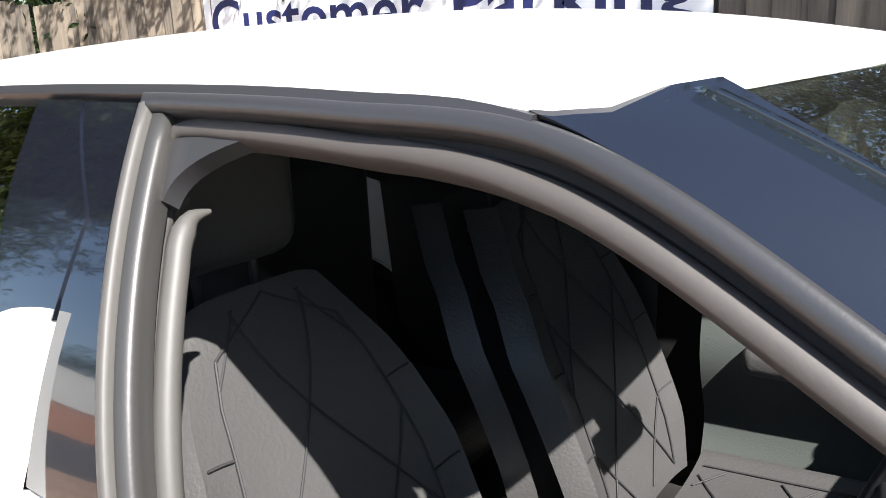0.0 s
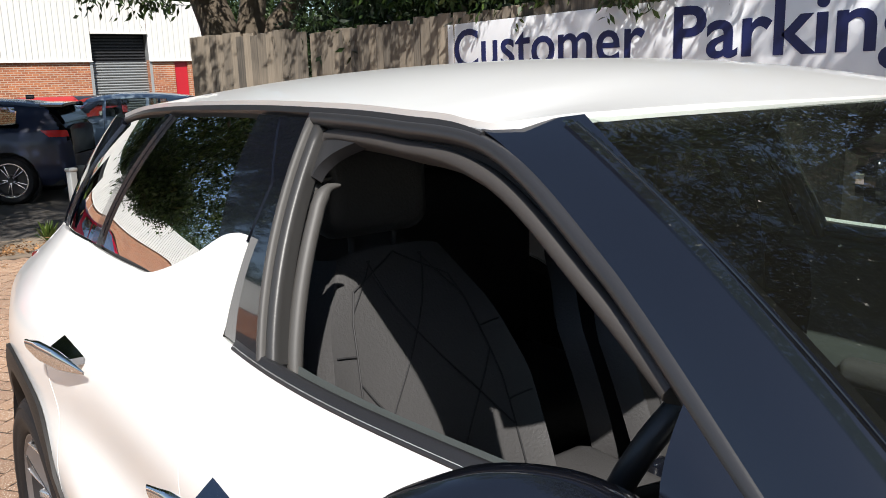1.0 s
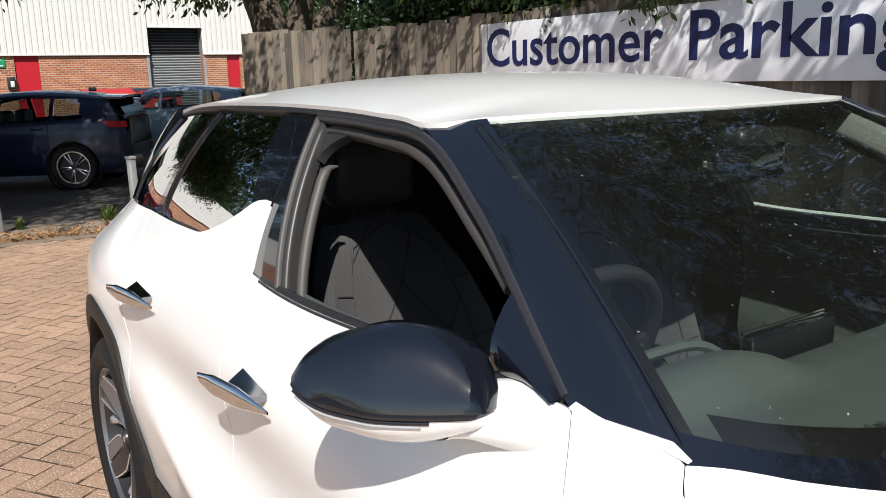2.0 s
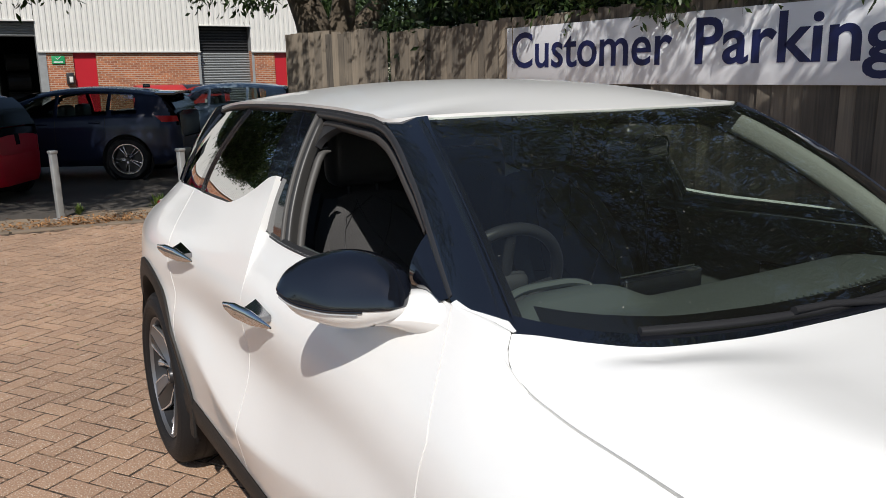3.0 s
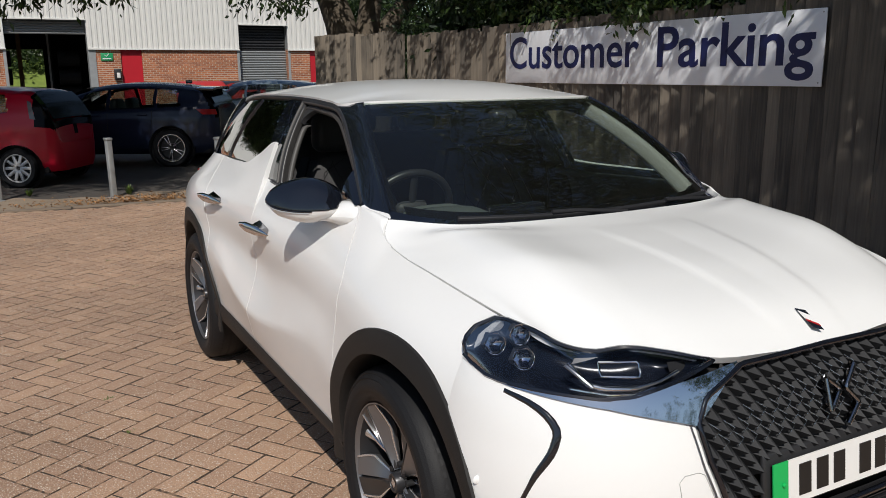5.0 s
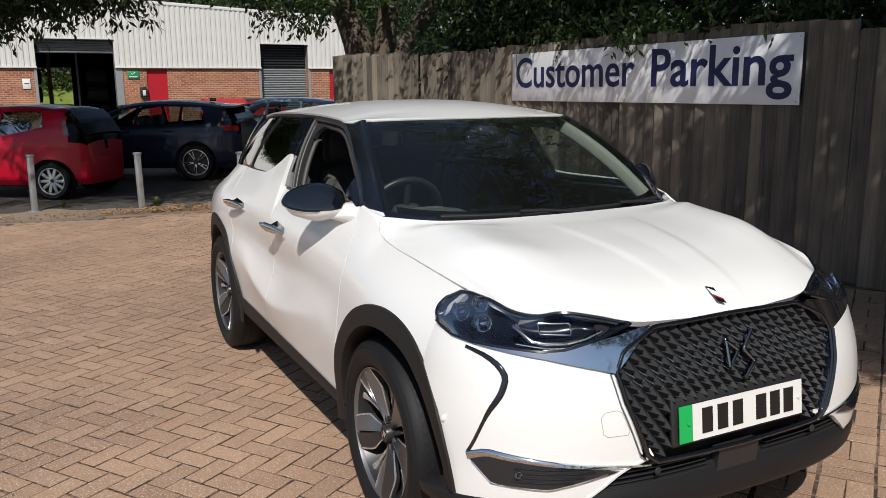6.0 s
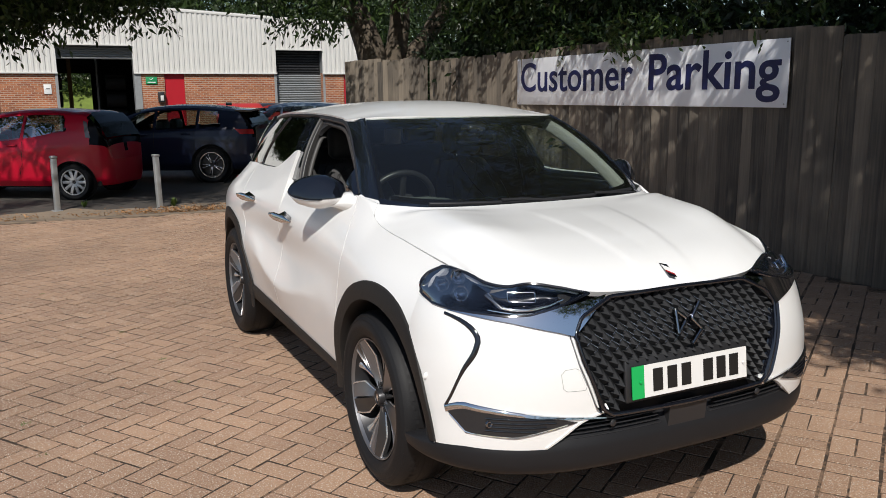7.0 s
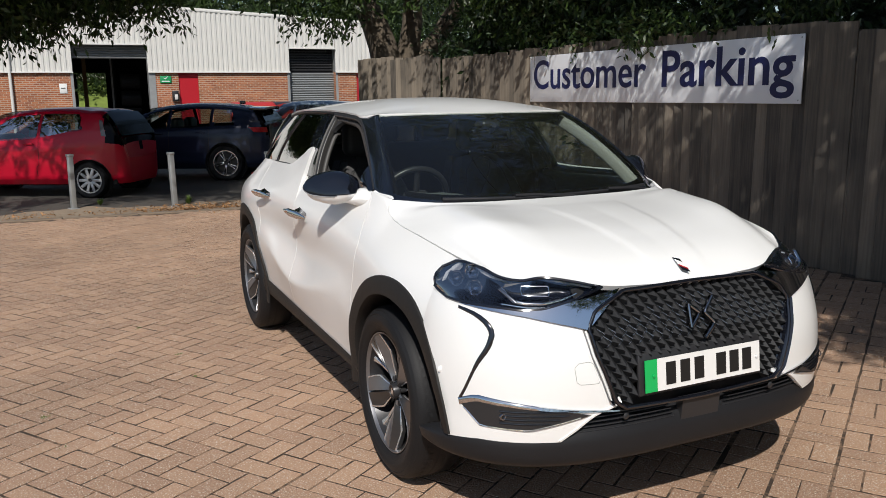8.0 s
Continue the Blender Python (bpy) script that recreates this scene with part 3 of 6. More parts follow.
for s in (1, -1):
    rim_ = smooth_path([(.349, .526), (.451, .493), (.52, .442), (.563, .410)], 50)
    part("bumper_edge", on_side(band([front(a, b, .004) for a, b in rim_], (1, .3, -.3), .013, .03), s), WHITE, car)
    low_, top_ = [front(a, b, .004) for a, b in along(LAMP_LOW, 40)], along(LAMP_EDGE, 40)
    low_[0], low_[-1] = top_[0], top_[-1]

    def lamp_sheet(out, bulge):
        return grid(40, 9, lambda u, v: low_[round(u * 39)] * (1 - v) + top_[round(u * 39)] * v + np.array((.8, .35, .45)) * (out + bulge * (4 * v * (1 - v)) ** (.5 if bulge < 0 else 1) * (min(1, 6 * u * (1 - u)) if bulge < 0 else 1)))
    lamp = part("headlamp", on_side(tube(low_ + top_[::-1], .006, 6), s), BLACK_GLOSS, car)
    part("housing", on_side(lamp_sheet(-.003, -.066), s), LAMP_BLACK, lamp)
    part("lens", on_side(lamp_sheet(.0, .010), s), LENS, lamp).visible_shadow = False
    turn_ = Vector((1, 0, 0)).rotation_difference(Vector((.8, .30, .25))).to_matrix().to_4x4()
    for c, r in (((1.662, .752, .912), .027), ((1.716, .715, .945), .025), ((1.732, .714, .888), .027)):
        m_ = Matrix.Translation(c) @ turn_
        ring = [np.array((.10 * r * math.sin(3 * t), r * .98 * math.cos(t), r * .98 * math.sin(t))) for t in np.linspace(0, 2 * math.pi, 22, endpoint=False)]
        proj = part("projector", on_side(moved(tube(ring, .0013, 5, True, up=(1, 0, 0)), m_), s), CHROME, lamp)
        part("bezel", on_side(moved(lathe([(r * .80, -.010), (r * .92, -.003), (r * 1.12, -.014), (r * 1.30, -.020)], 6, "x"), m_), s), LAMP_BEZEL, proj, smooth=False)
        part("projector_lens", on_side(moved(lathe([(.0, .009), (r * .4, .008), (r * .7, .003), (r * .9, -.006)], 20, "x"), m_), s), LENS, proj)
        part("reflector", on_side(moved(lathe([(.0, -.022), (r * .5, -.018), (r * .9, -.004)], 16, "x"), m_), s), CHROME, proj)
    bar = [(.685, .913), (.666, .876), (.637, .868), (.578, .867), (.52, .878), (.465, .896)]
    part("light_bar", on_side(band([front(a, b, .001) for a, b in along(bar, 24)], (1, .2, .2), [.014 - .009 * i / 23 for i in range(24)], .014), s), CHROME, lamp)
    part("light_bracket", on_side(grid(8, 4, lambda u, v: front(*(np.array((.680 - .010 * v, .914 + .012 * v)) * (1 - u) + np.array((.645 - .02 * v, .924 + .006 * v)) * u), -.002)), s), LAMP_BEZEL, lamp)
    part("light_blade", on_side(band([front(a, b, .003) for a, b in along([(.692, .912), (.660, .872)], 10)], (1, .2, .2), .011, .006), s), CHROME_DARK, lamp)
    part("lower_bar", on_side(band([front(a, b, .002) for a, b in along([(.70, .866), (.63, .856), (.575, .857), (.53, .868)], 16)], (1, .2, .2), .005, .01), s), CHROME, lamp)
    frame_ = [(.630, .920), (.548, .920), (.555, .890), (.636, .893), (.630, .920)]
    part("light_frame", on_side(tube([front(a, b, -.002) for a, b in along(frame_, 24)], .0026, 6), s), CHROME, lamp)
    part("chrome_wing", on_side(grid(24, 6, lambda u, v: front(*(along([(.815, .858), (.644, .830), (.50, .795), (.455, .782)], 24)[round(u * 23)] * (1 - v) + along([(.815, .862), (.645, .845), (.49, .874), (.31, .903)], 24)[round(u * 23)] * v), .010)), s), CHROME, car)
    drl = smooth_path([(.803, .842), (.775, .828), (.750, .800), (.743, .776), (.752, .742), (.79, .670), (.832, .542)], 24)
    part("running_light", on_side(band([front(a, b, .006) for a, b in drl], (.8, .5, .1), [.013 + .010 * math.sin(math.pi * min(i / 16, 1)) for i in range(24)], .02), s), BLACK_GLOSS, car)
    fog = part("fog_lamp_surround", on_side(band([front(a, b, .008) for a, b in along([(.835, .530), (.80, .556), (.569, .523), (.36, .502)], 30)], (.9, .4, .3), [.03 - .022 * i / 29 for i in range(30)], .03), s), CHROME, car)
    part("fog_insert", on_side(grid(20, 5, lambda u, v: front(*(along([(.836, .533), (.790, .457), (.66, .450), (.462, .499)], 20)[round(u * 19)] * (1 - v) + along([(.832, .533), (.80, .550), (.569, .519), (.478, .502)], 20)[round(u * 19)] * v), .006)), s), BLACK_SATIN, fog)
    part("fog_sensor", on_side(moved(lathe([(.006, .002), (.008, .005), (.011, .005), (.013, .0)], 16, "x"), Matrix.Translation(front(.735, .500, .010))), s), CHROME_DARK, fog)
    part("lower_trim", on_side(band([front(a, b, .008) for a, b in along([(.826, .515), (.790, .460), (.66, .453), (.50, .494)], 24)], (.9, .4, .2), .005, .01), s), CHROME, fog)
    for k in range(4):
        z0 = .478 + .014 * k
        part("fog_slat", on_side(band([front(a, z0, .012) for a in np.linspace(.745 - .0 * k, .60 - .03 * k, 8)], (.9, .4, .3), .004, .012), s), BLACK_GLOSS, fog)

# grille: a dark back, a mesh of pyramids and a frame
part("grille_back", grid(40, 14, lambda u, v: front((2 * u - 1) * .455, .49 + .41 * v, -.05)), DARK, car)
_full = GRILLE + [(-a, b) for a, b in GRILLE[::-1]]


def grille_cells():
    pitch, step = .0415, .0262
    for r in range(int(.42 / step) + 1):
        for c in range(-12, 13):
            y, z = (c + .5 * (r % 2)) * pitch, .500 + r * step
            if inside((y, z), shrink(_full, .985)) and not (abs(y) < .285 and z < .668):
                yield y, z, pitch * .5, step


def pyramid_mesh():
    verts, faces = [], []
    for y, z, hw, hz in grille_cells():
        k = len(verts)
        verts += [tuple(front(a, b, -.024)) for a, b in ((y - hw, z), (y, z + hz), (y + hw, z), (y, z - hz))]
        verts += [tuple(front(y + hw * .12, z - hz * .28, .008))]
        faces += [(k, k + 4, k + 1), (k + 1, k + 4, k + 2), (k + 2, k + 4, k + 3), (k + 3, k + 4, k)]
    return verts, [tuple(reversed(f)) for f in faces]


part("grille_mesh", pyramid_mesh(), GRILLE_BLACK, car, "gloss black diamond-pattern grille mesh", smooth=False)
# thin bright rods stand in for glints along the upper cells' edges
_rims = [tube([front(y - hw * .1, z + hz * .62, -.004), front(y + hw * .92, z + hz * .02, .004), front(y + hw * .12, z - hz * .55, .002)], .0011, 5) for y, z, hw, hz in grille_cells() if .735 < z < .862 - .10 * abs(y) / .45]
tagged(part("grille_glints", joined(*_rims), GRILLE_GLINT, car), "thin bright lines for glints on the grille cell edges", kind="stuff")
part("grille_frame", tube([front(a, b, .006) for a, b in along(_full + _full[:1], 120)], .008, 8), BLACK_GLOSS, car)
for s in (1, -1):
    flank = along([(.452, .790), (.435, .70), (.378, .545), (.345, .512)], 20)
    part("grille_flank", on_side(grid(20, 4, lambda u, v: front(*(flank[round(u * 19)] + np.array((.026 * v - .004, -.004 * v))), -.024 + .037 * v)), s), BLACK_GLOSS, car)
    part("grille_wing", on_side(band([front(a, b, .010) for a, b in along([(.452, .785), (.435, .70), (.375, .535)], 20)], (1, .3, .1), [.006 + .016 * i / 19 for i in range(20)], .02), s), BLACK_GLOSS, car)

# lower mouth, lip
part("mouth_back", grid(30, 4, lambda u, v: front((2 * u - 1) * .63, .35 + .19 * v, -.06)), DARK, car)
for s in (1, -1):
    for k in range(5):
        z0 = .418 + .016 * k
        part("mouth_slat", on_side(band([front(a, z0, -.012) for a in np.linspace(.10 + .01 * k, .56 - .028 * k, 12)], (1, .2, .3), .006, .03), s), BLACK_SATIN, car)
    part("parking_sensor", on_side(moved(lathe([(0, .004), (.009, .003), (.0125, .0)], 16, "x"), Matrix.Translation(front(.33, .476, .004))), s), BLACK_SATIN, car)
    part("parking_sensor", on_side(moved(lathe([(0, .004), (.009, .003), (.0125, .0)], 16, "x"), Matrix.Translation(front(.862, .622, -.001))), s), WHITE, car)
part("mouth_centre", thick(grid(8, 4, lambda u, v: front((2 * u - 1) * .085, .405 + .085 * v, -.004)), .03), BLACK_SATIN, car)


def lip_fn(u, v):
    th = (u - .5) * math.pi * .985
    prof = ((.475, -.05), (.43, -.012), (.40, .004), (.365, .006), (.33, .002), (.305, -.016), (.29, -.10))
    k = v * (len(prof) - 1)
    i = min(int(k), len(prof) - 2)
    z, o = (prof[i][j] * (1 - k + i) + prof[i + 1][j] * (k - i) for j in (0, 1))
    end = max(0, (abs(th) - .95) / .60)
    if z > .372:
        z = z - (z - .372) * min(end, 1)
    yw, xc = NOSE_W(z)[0], NOSE(z)[0] + o
    return np.array((1.62 + (xc - 1.62) * math.cos(th), (yw + o) * math.copysign(abs(math.sin(th)) ** (2 / 3.6), th), z))


part("front_lip", grid(120, 15, lambda u, v: lip_fn(u, 1 - v)), LIP_BLACK, car)

# number plate: writing as bars
plate = part("number_plate", moved(box(.555, .016, .150, .006), Matrix.Translation((2.098, 0, .532)) @ Euler((radians(-6), 0, radians(90))).to_matrix().to_4x4()), BLACK_SATIN, car)
PLATE_WHITE = plain("plate_white", (.78, .78, .76), .35, spots=.02)
PLATE_GREEN = plain("plate_green", (.01, .42, .10), .35, spots=.03)
PLATE_INK = plain("plate_black", (.012, .012, .012), .4)


def on_plate(y0, y1, z0, z1, out):
    def fn(u, v):
        z = z0 + (z1 - z0) * v
        return np.array((2.1075 + out - (z - .60) * .105, y0 + (y1 - y0) * u, z))
    return thick(grid(2, 2, fn), .003)


part("plate_face", on_plate(-.208, .260, .548, .660, .004), PLATE_WHITE, plate)
part("plate_flash", on_plate(-.260, -.2085, .548, .660, .004), PLATE_GREEN, plate)
for y0, y1 in ((-.175, -.125), (-.112, -.062), (-.049, .001), (.050, .102), (.112, .162), (.172, .222)):
    part("plate_bar", on_plate(y0 + .004, y1 - .004, .565, .643, .006), PLATE_INK, plate)
for y in (-.225, .243):
    part("plate_screw", moved(lathe([(0, .006), (.005, .005), (.006, 0)], 12, "x"), Matrix.Translation((2.112, y, .604))), PLATE_WHITE if y > 0 else PLATE_GREEN, plate)

# towing-eye cover: its thin gap
_tow = [(.500, .676), (.465, .679), (.450, .672), (.428, .616), (.434, .604), (.498, .605), (.510, .614), (.515, .662), (.500, .676)]
part("tow_cover_gap", tube([front(-a, b, .0004) for a, b in along(_tow, 60)], .0009, 5), PALE_INNER, car)

# badges
_bb = Matrix.Translation((1.974, -.005, .9425)) @ Euler((0, radians(28), radians(-5))).to_matrix().to_4x4()


def badge_piece(x0, x1, shear, z):
    """A slanted stripe across the badge."""
    v = [(x0 - shear, -.0125, z), (x1 - shear, -.0125, z), (x1 + shear, .0125, z), (x0 + shear, .0125, z)]
    return moved(thick((v, [(0, 1, 2, 3)]), .0015, (0, 0, -1)), _bb)


badge = part("bonnet_badge", badge_piece(-.036, .036, .006, .0040), BLACK_GLOSS, car, "small black, white and red badge")
part("badge_stripe", badge_piece(-.020, .010, .012, .0052), WHITE, badge)
part("badge_stripe", badge_piece(.010, .018, .012, .0052), PARK_RED, badge)
for pts in ([(-.046, .825), (-.003, .792), (-.050, .748), (-.046, .825)], [(.066, .842), (.018, .792), (.056, .752), (.004, .708)]):
    part("grille_badge", band([front(y, z, .022) for y, z in along(pts, 30)], (1, 0, .1), .013, .016), CHROME_DARK, car)


# ---- wheels ----
def wheel(name, x, y, turn):
    s = 1 if y > 0 else -1
    hub = new(name)
    hub.parent = car
    hub.matrix_world = Matrix.Translation((x, y, HUB_Z * 1.02)) @ Matrix.Scale(1.02, 4) @ Euler((0, radians(turn), radians(0 if s > 0 else 180))).to_matrix().to_4x4()
    w = .105
    prof = [(.24, -w), (.30, -w - .004), (.336, -w + .012), (.3475, -w + .03), (.3490, 0), (.3475, w - .03), (.341, w - .012), (.332, w - .001), (.330, w - .002),
            (.318, w + .008), (.315, w + .006), (.300, w + .014), (.284, w + .0135), (.281, w + .011), (.270, w + .008), (.252, w + .001), (.244, w - .012), (.238, w - .03)]
    part("tyre", lathe(prof, 72), TYRE, hub)
    for k in range(4):
        yk = -.06 + .04 * k
        part("tread_groove", lathe([(.3492, yk - .005), (.3496, yk), (.3492, yk + .005)], 48), DARK, hub)
    # shoulder blocks of the tread
    for yy, sk, off in ((w, -1, 0), (-w, 1, .5)):
        v, f = [], []
        for k in range(68):
            a, j = 2 * math.pi * (k + off) / 68, len(v)
            for r, d, da in ((.3355, .014, 0), (.3482, .031, .006), (.3502, .040, .012), (.3502, .062, .028)):
                for q in (-.021, .021):
                    v.append((r * math.cos(a + q + da), yy + sk * d, r * math.sin(a + q + da)))
            f += [(j + i, j + i + 1, j + i + 3, j + i + 2) for i in (0, 2, 4)]
        tagged(part("tread_blocks", (v, f), TYRE, hub), "shoulder blocks of the tyre tread", kind="stuff")
    part("rim", lathe([(.239, w - .010), (.2435, w - .003), (.240, w - .003), (.2365, w - .010), (.233, w - .016)], 64), ALLOY_GREY, hub)
    part("rim_barrel", lathe([(.2332, w - .0165), (.2195, w - .06), (.205, -.02), (.205, -w)], 48), ALLOY_DARK, hub)
    part("brake_disc", lathe([(.05, -.02), (.155, -.02), (.155, -.035)], 40), CHROME_DARK, hub)
    part("rim_back", lathe([(0, -.045), (.215, -.045)], 40), DARK, hub)
    # five spokes, each of two leaf-shaped facets on either side of a slot, with machined edges
    def wide_(r):
        return np.interp(r, (.036, .07, .16, .237), (.20, .32, .43, .27))

    def slot_(r):
        return np.interp(r, (.036, .06, .15, .237), (.02, .05, .026, .018))

    def rise_(r):
        return np.interp(r, (.036, .16, .237), (.066, .086, .099))

    def petal(a, sgn, lo=0.0, hi=1.0, lift=0.0):
        def fn(u, v_):
            r = .036 + .201 * u
            k = lo + (hi - lo) * v_
            t = a + sgn * (slot_(r) + (wide_(r) - slot_(r)) * k)
            d = rise_(r) - .022 * k * min(1, 2.2 * (1 - u) + .25)
            return np.array((r * math.cos(t), d + lift, r * math.sin(t)))
        return grid(12, 4, fn)
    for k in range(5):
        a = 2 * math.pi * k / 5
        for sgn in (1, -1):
            # light and shaded side of each spoke are put into the colour
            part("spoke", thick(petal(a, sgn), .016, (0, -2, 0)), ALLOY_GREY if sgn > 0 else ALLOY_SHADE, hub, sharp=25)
            part("machined_edge", thick(petal(a, sgn, .90, 1.0, .003), .005, (0, -2, 0)), ALLOY, hub, sharp=25)
        c, d = math.cos(a + .628), math.sin(a + .628)
        part("thin_spoke", band([(r * c, h, r * d) for r, h in ((.05, .040), (.12, .045), (.19, .058), (.232, .076))], (0, 1, 0), [.010, .012, .016, .034], .02), ALLOY, hub, smooth=False)
    part("hub_cap", lathe([(0, .079), (.022, .079), (.0235, .082), (.028, .082), (.031, .076), (.034, .05)], 28), ALLOY_DARK, hub)
    part("hub_mark", lathe([(0, .0805), (.015, .0803)], 4), ALLOY, hub)
    for k in range(5):
        a = 2 * math.pi * (k + .5) / 5
        part("wheel_nut", moved(lathe([(0, .066), (.009, .064), (.010, .04)], 10), Matrix.Translation((.055 * math.cos(a), 0, .055 * math.sin(a)))), DARK, hub)
    return hub


for x, y, turn in ((AXLE - .052, -.757, 18), (AXLE - .052, .757, 33), (-AXLE + .025, -.772, 40), (-AXLE + .025, .772, 5)):
    wheel("wheel", x, y, turn)


# ---- mirrors and handles ----
MIRROR_IN, MIRROR_OUT = np.array((.707, .780)), np.array((.520, .979))
MIRROR_TOP = spline([(0, 1.140), (.09, 1.176), (.22, 1.200), (.42, 1.214), (.70, 1.205), (.88, 1.186), (.96, 1.168), (1, 1.150)])
MIRROR_LIP = spline([(0, 1.120), (.3, 1.113), (.65, 1.114), (.88, 1.124), (1, 1.140)])
MIRROR_LOW = spline([(0, 1.098), (.15, 1.080), (.39, 1.062), (.70, 1.072), (.88, 1.092), (1, 1.132)])


def door_mirror(s):
    """A wedge-shaped housing: black cap above, white shell below, glass behind."""
    ahead = np.array((.73, .68))

    def at(u, q):
        d, z = q
        w = min(u / .10, (1 - u) / .42, 1)
        d = d * (.15 + .85 * math.sqrt(max(w, 0)))
        p = MIRROR_IN + (MIRROR_OUT - MIRROR_IN) * u + ahead * d
        return np.array((p[0], p[1], z))

    def cap(u, v):
        t, l = MIRROR_TOP(u)[0], MIRROR_LIP(u)[0]
        c = l + .028 * max(0, min(1, u / .12, (1 - u) / .2))
        h = t - c
        upper = smooth_path([(-.066, t - .10 * h), (-.050, t - .01 * h), (-.022, t), (.006, t - .20 * h), (.028, t - .62 * h), (.0400, c)], 11)
        return at(u, (list(upper) + [(.0432, c - .30 * (c - l)), (.0455, c - .65 * (c - l)), (.0475, l + .002), (.0475, l)])[round(v * 14)])

    def shell(u, v):
        l, b = MIRROR_LIP(u)[0], MIRROR_LOW(u)[0]
        h = l - b
        return at(u, smooth_path([(.0440, l - .002), (.044, l - .14 * h), (.034, l - .55 * h), (.010, b + .08 * h), (-.030, b), (-.062, b + .10 * h)], 12)[round(v * 11)])

    def rear(u, v, inset=0.0):
        t, b = MIRROR_TOP(u)[0], MIRROR_LOW(u)[0]
        z0, z1 = b + .10 * (MIRROR_LIP(u)[0] - b), t - .10 * (t - MIRROR_LIP(u)[0])
        return at(u, (-.064 + inset, z0 + (z1 - z0) * v))
    us = 1 - np.cos(np.linspace(0, math.pi, 33))
    mir = part("door_mirror", on_side(grid(33, 15, lambda u, v: cap(us[round(u * 32)] / 2, v)), s), BLACK_GLOSS, car, sharp=24)
    part("lower_shell", on_side(grid(33, 12, lambda u, v: shell(us[round(u * 32)] / 2, v)), s), WHITE, mir)
    part("rear_rim", on_side(grid(33, 5, lambda u, v: rear(us[round(u * 32)] / 2, v, .006)), s), BLACK_SATIN, mir)
    part("mirror_glass", on_side(grid(12, 6, lambda u, v: rear(.12 + .76 * u, .14 + .74 * v, -.002)), s), CHROME, mir)
    lamp_ = [at(u, (.0470, MIRROR_LIP(u)[0] - .004)) for u in np.linspace(.30, .985, 22)]
    part("indicator", on_side(band(lamp_, (.73, .68, 0), .006, .008), s), BLACK_GLOSS, mir)
    lamp_ = [at(u, (.0462, MIRROR_LIP(u)[0] - .0095)) for u in np.linspace(.34, .97, 22)]
    part("indicator_strip", on_side(band(lamp_, (.73, .68, 0), .0045, .006), s), LENS_GREY, mir)

    def arm(u, v):
        t = 2 * math.pi * v
        k = u * u * (3 - 2 * u)
        c0, c1 = np.array((.640, .850, 1.083)), np.array((.712, .742, 1.092))
        p = c0 * (1 - u) + c1 * u + np.array((0, 0, .006)) * math.sin(math.pi * u)
        return p + np.array((math.cos(t) * (.040 + .050 * k), math.cos(t) * -.012 * (1 - k), math.sin(t) * (.015 + .034 * k ** 1.2)))
    part("mirror_arm", on_side(grid(14, 21, arm), s), WHITE, mir)


for s in (-1, 1):
    door_mirror(s)

for x0, x1, z0, z1, yr, yf in ((-.071, .142, .952, .936, .927, .873), (-.858, -.607, .975, .967, .928, .878)):
    for s in (-1, 1):
        def blade(u, v, x0=x0, x1=x1, z0=z0, z1=z1, yr=yr, yf=yf):
            t = 2 * math.pi * v
            w = min(1, .42 + 2.6 * u) * min(1, (1 - u) * 2.1 + .10) ** .8
            return np.array((x0 + (x1 - x0) * u - .012 * math.sin(t) * (1 - u) ** 6, yr + (yf - yr) * u + .010 * w * math.cos(t), z0 + (z1 - z0) * u + .0215 * w * math.sin(t)))
        h = part("door_handle", on_side(grid(22, 17, blade), s), CHROME, car)

        def stem(u, v, x0=x0, x1=x1, z0=z0, z1=z1, yr=yr, yf=yf):
            k = .40 + .38 * u
            x = x0 + (x1 - x0) * k
            yb = side(x, 2.95)[1] - .004
            ya = yr + (yf - yr) * k
            return np.array((x - .035 * v * (1 - u), ya + (yb - ya) * v, z0 + (z1 - z0) * k + .014 + .012 * v * (1 - u)))
        part("handle_stem", thick(on_side(grid(8, 5, stem), s), .016), CHROME_DARK, h)

# ---- tail ----
def tail(u, v):
    th = (u - .5) * math.pi
    z = .40 + (1.12 - .40) * v
    yw = np.interp(z, (.4, .6, .8, .95, 1.12), (.80, .82, .82, .775, .60))
    xc = np.interp(z, (.4, .6, .8, .95, 1.12), (-1.98, -2.01, -2.0, -1.97, -1.86))
    return np.array((-1.76 + (xc + 1.76) * math.cos(th), -yw * math.copysign(abs(math.sin(th)) ** .55, th), z))


part("tailgate", grid(60, 20, tail), WHITE, car)
part("rear_bumper", grid(40, 8, lambda u, v: tail(u, -.3 + .42 * v) + np.array((-.012 * math.cos((u - .5) * math.pi), 0, 0))), CLADDING, car)
part("rear_window", grid(20, 10, lambda u, v: np.array((-1.80 + .27 * v, (2 * u - 1) * (.565 - .085 * v), 1.12 + .315 * v + .02 * math.sin(math.pi * v)))), TINTED, car).visible_shadow = False
part("rear_spoiler", thick(grid(20, 4, lambda u, v: np.array((-1.50 - .10 * v, (1 - 2 * u) * (.46 - .04 * v), 1.424 - .03 * v + .02 * (1 - (2 * u - 1) ** 2)))), .02), WHITE, car)
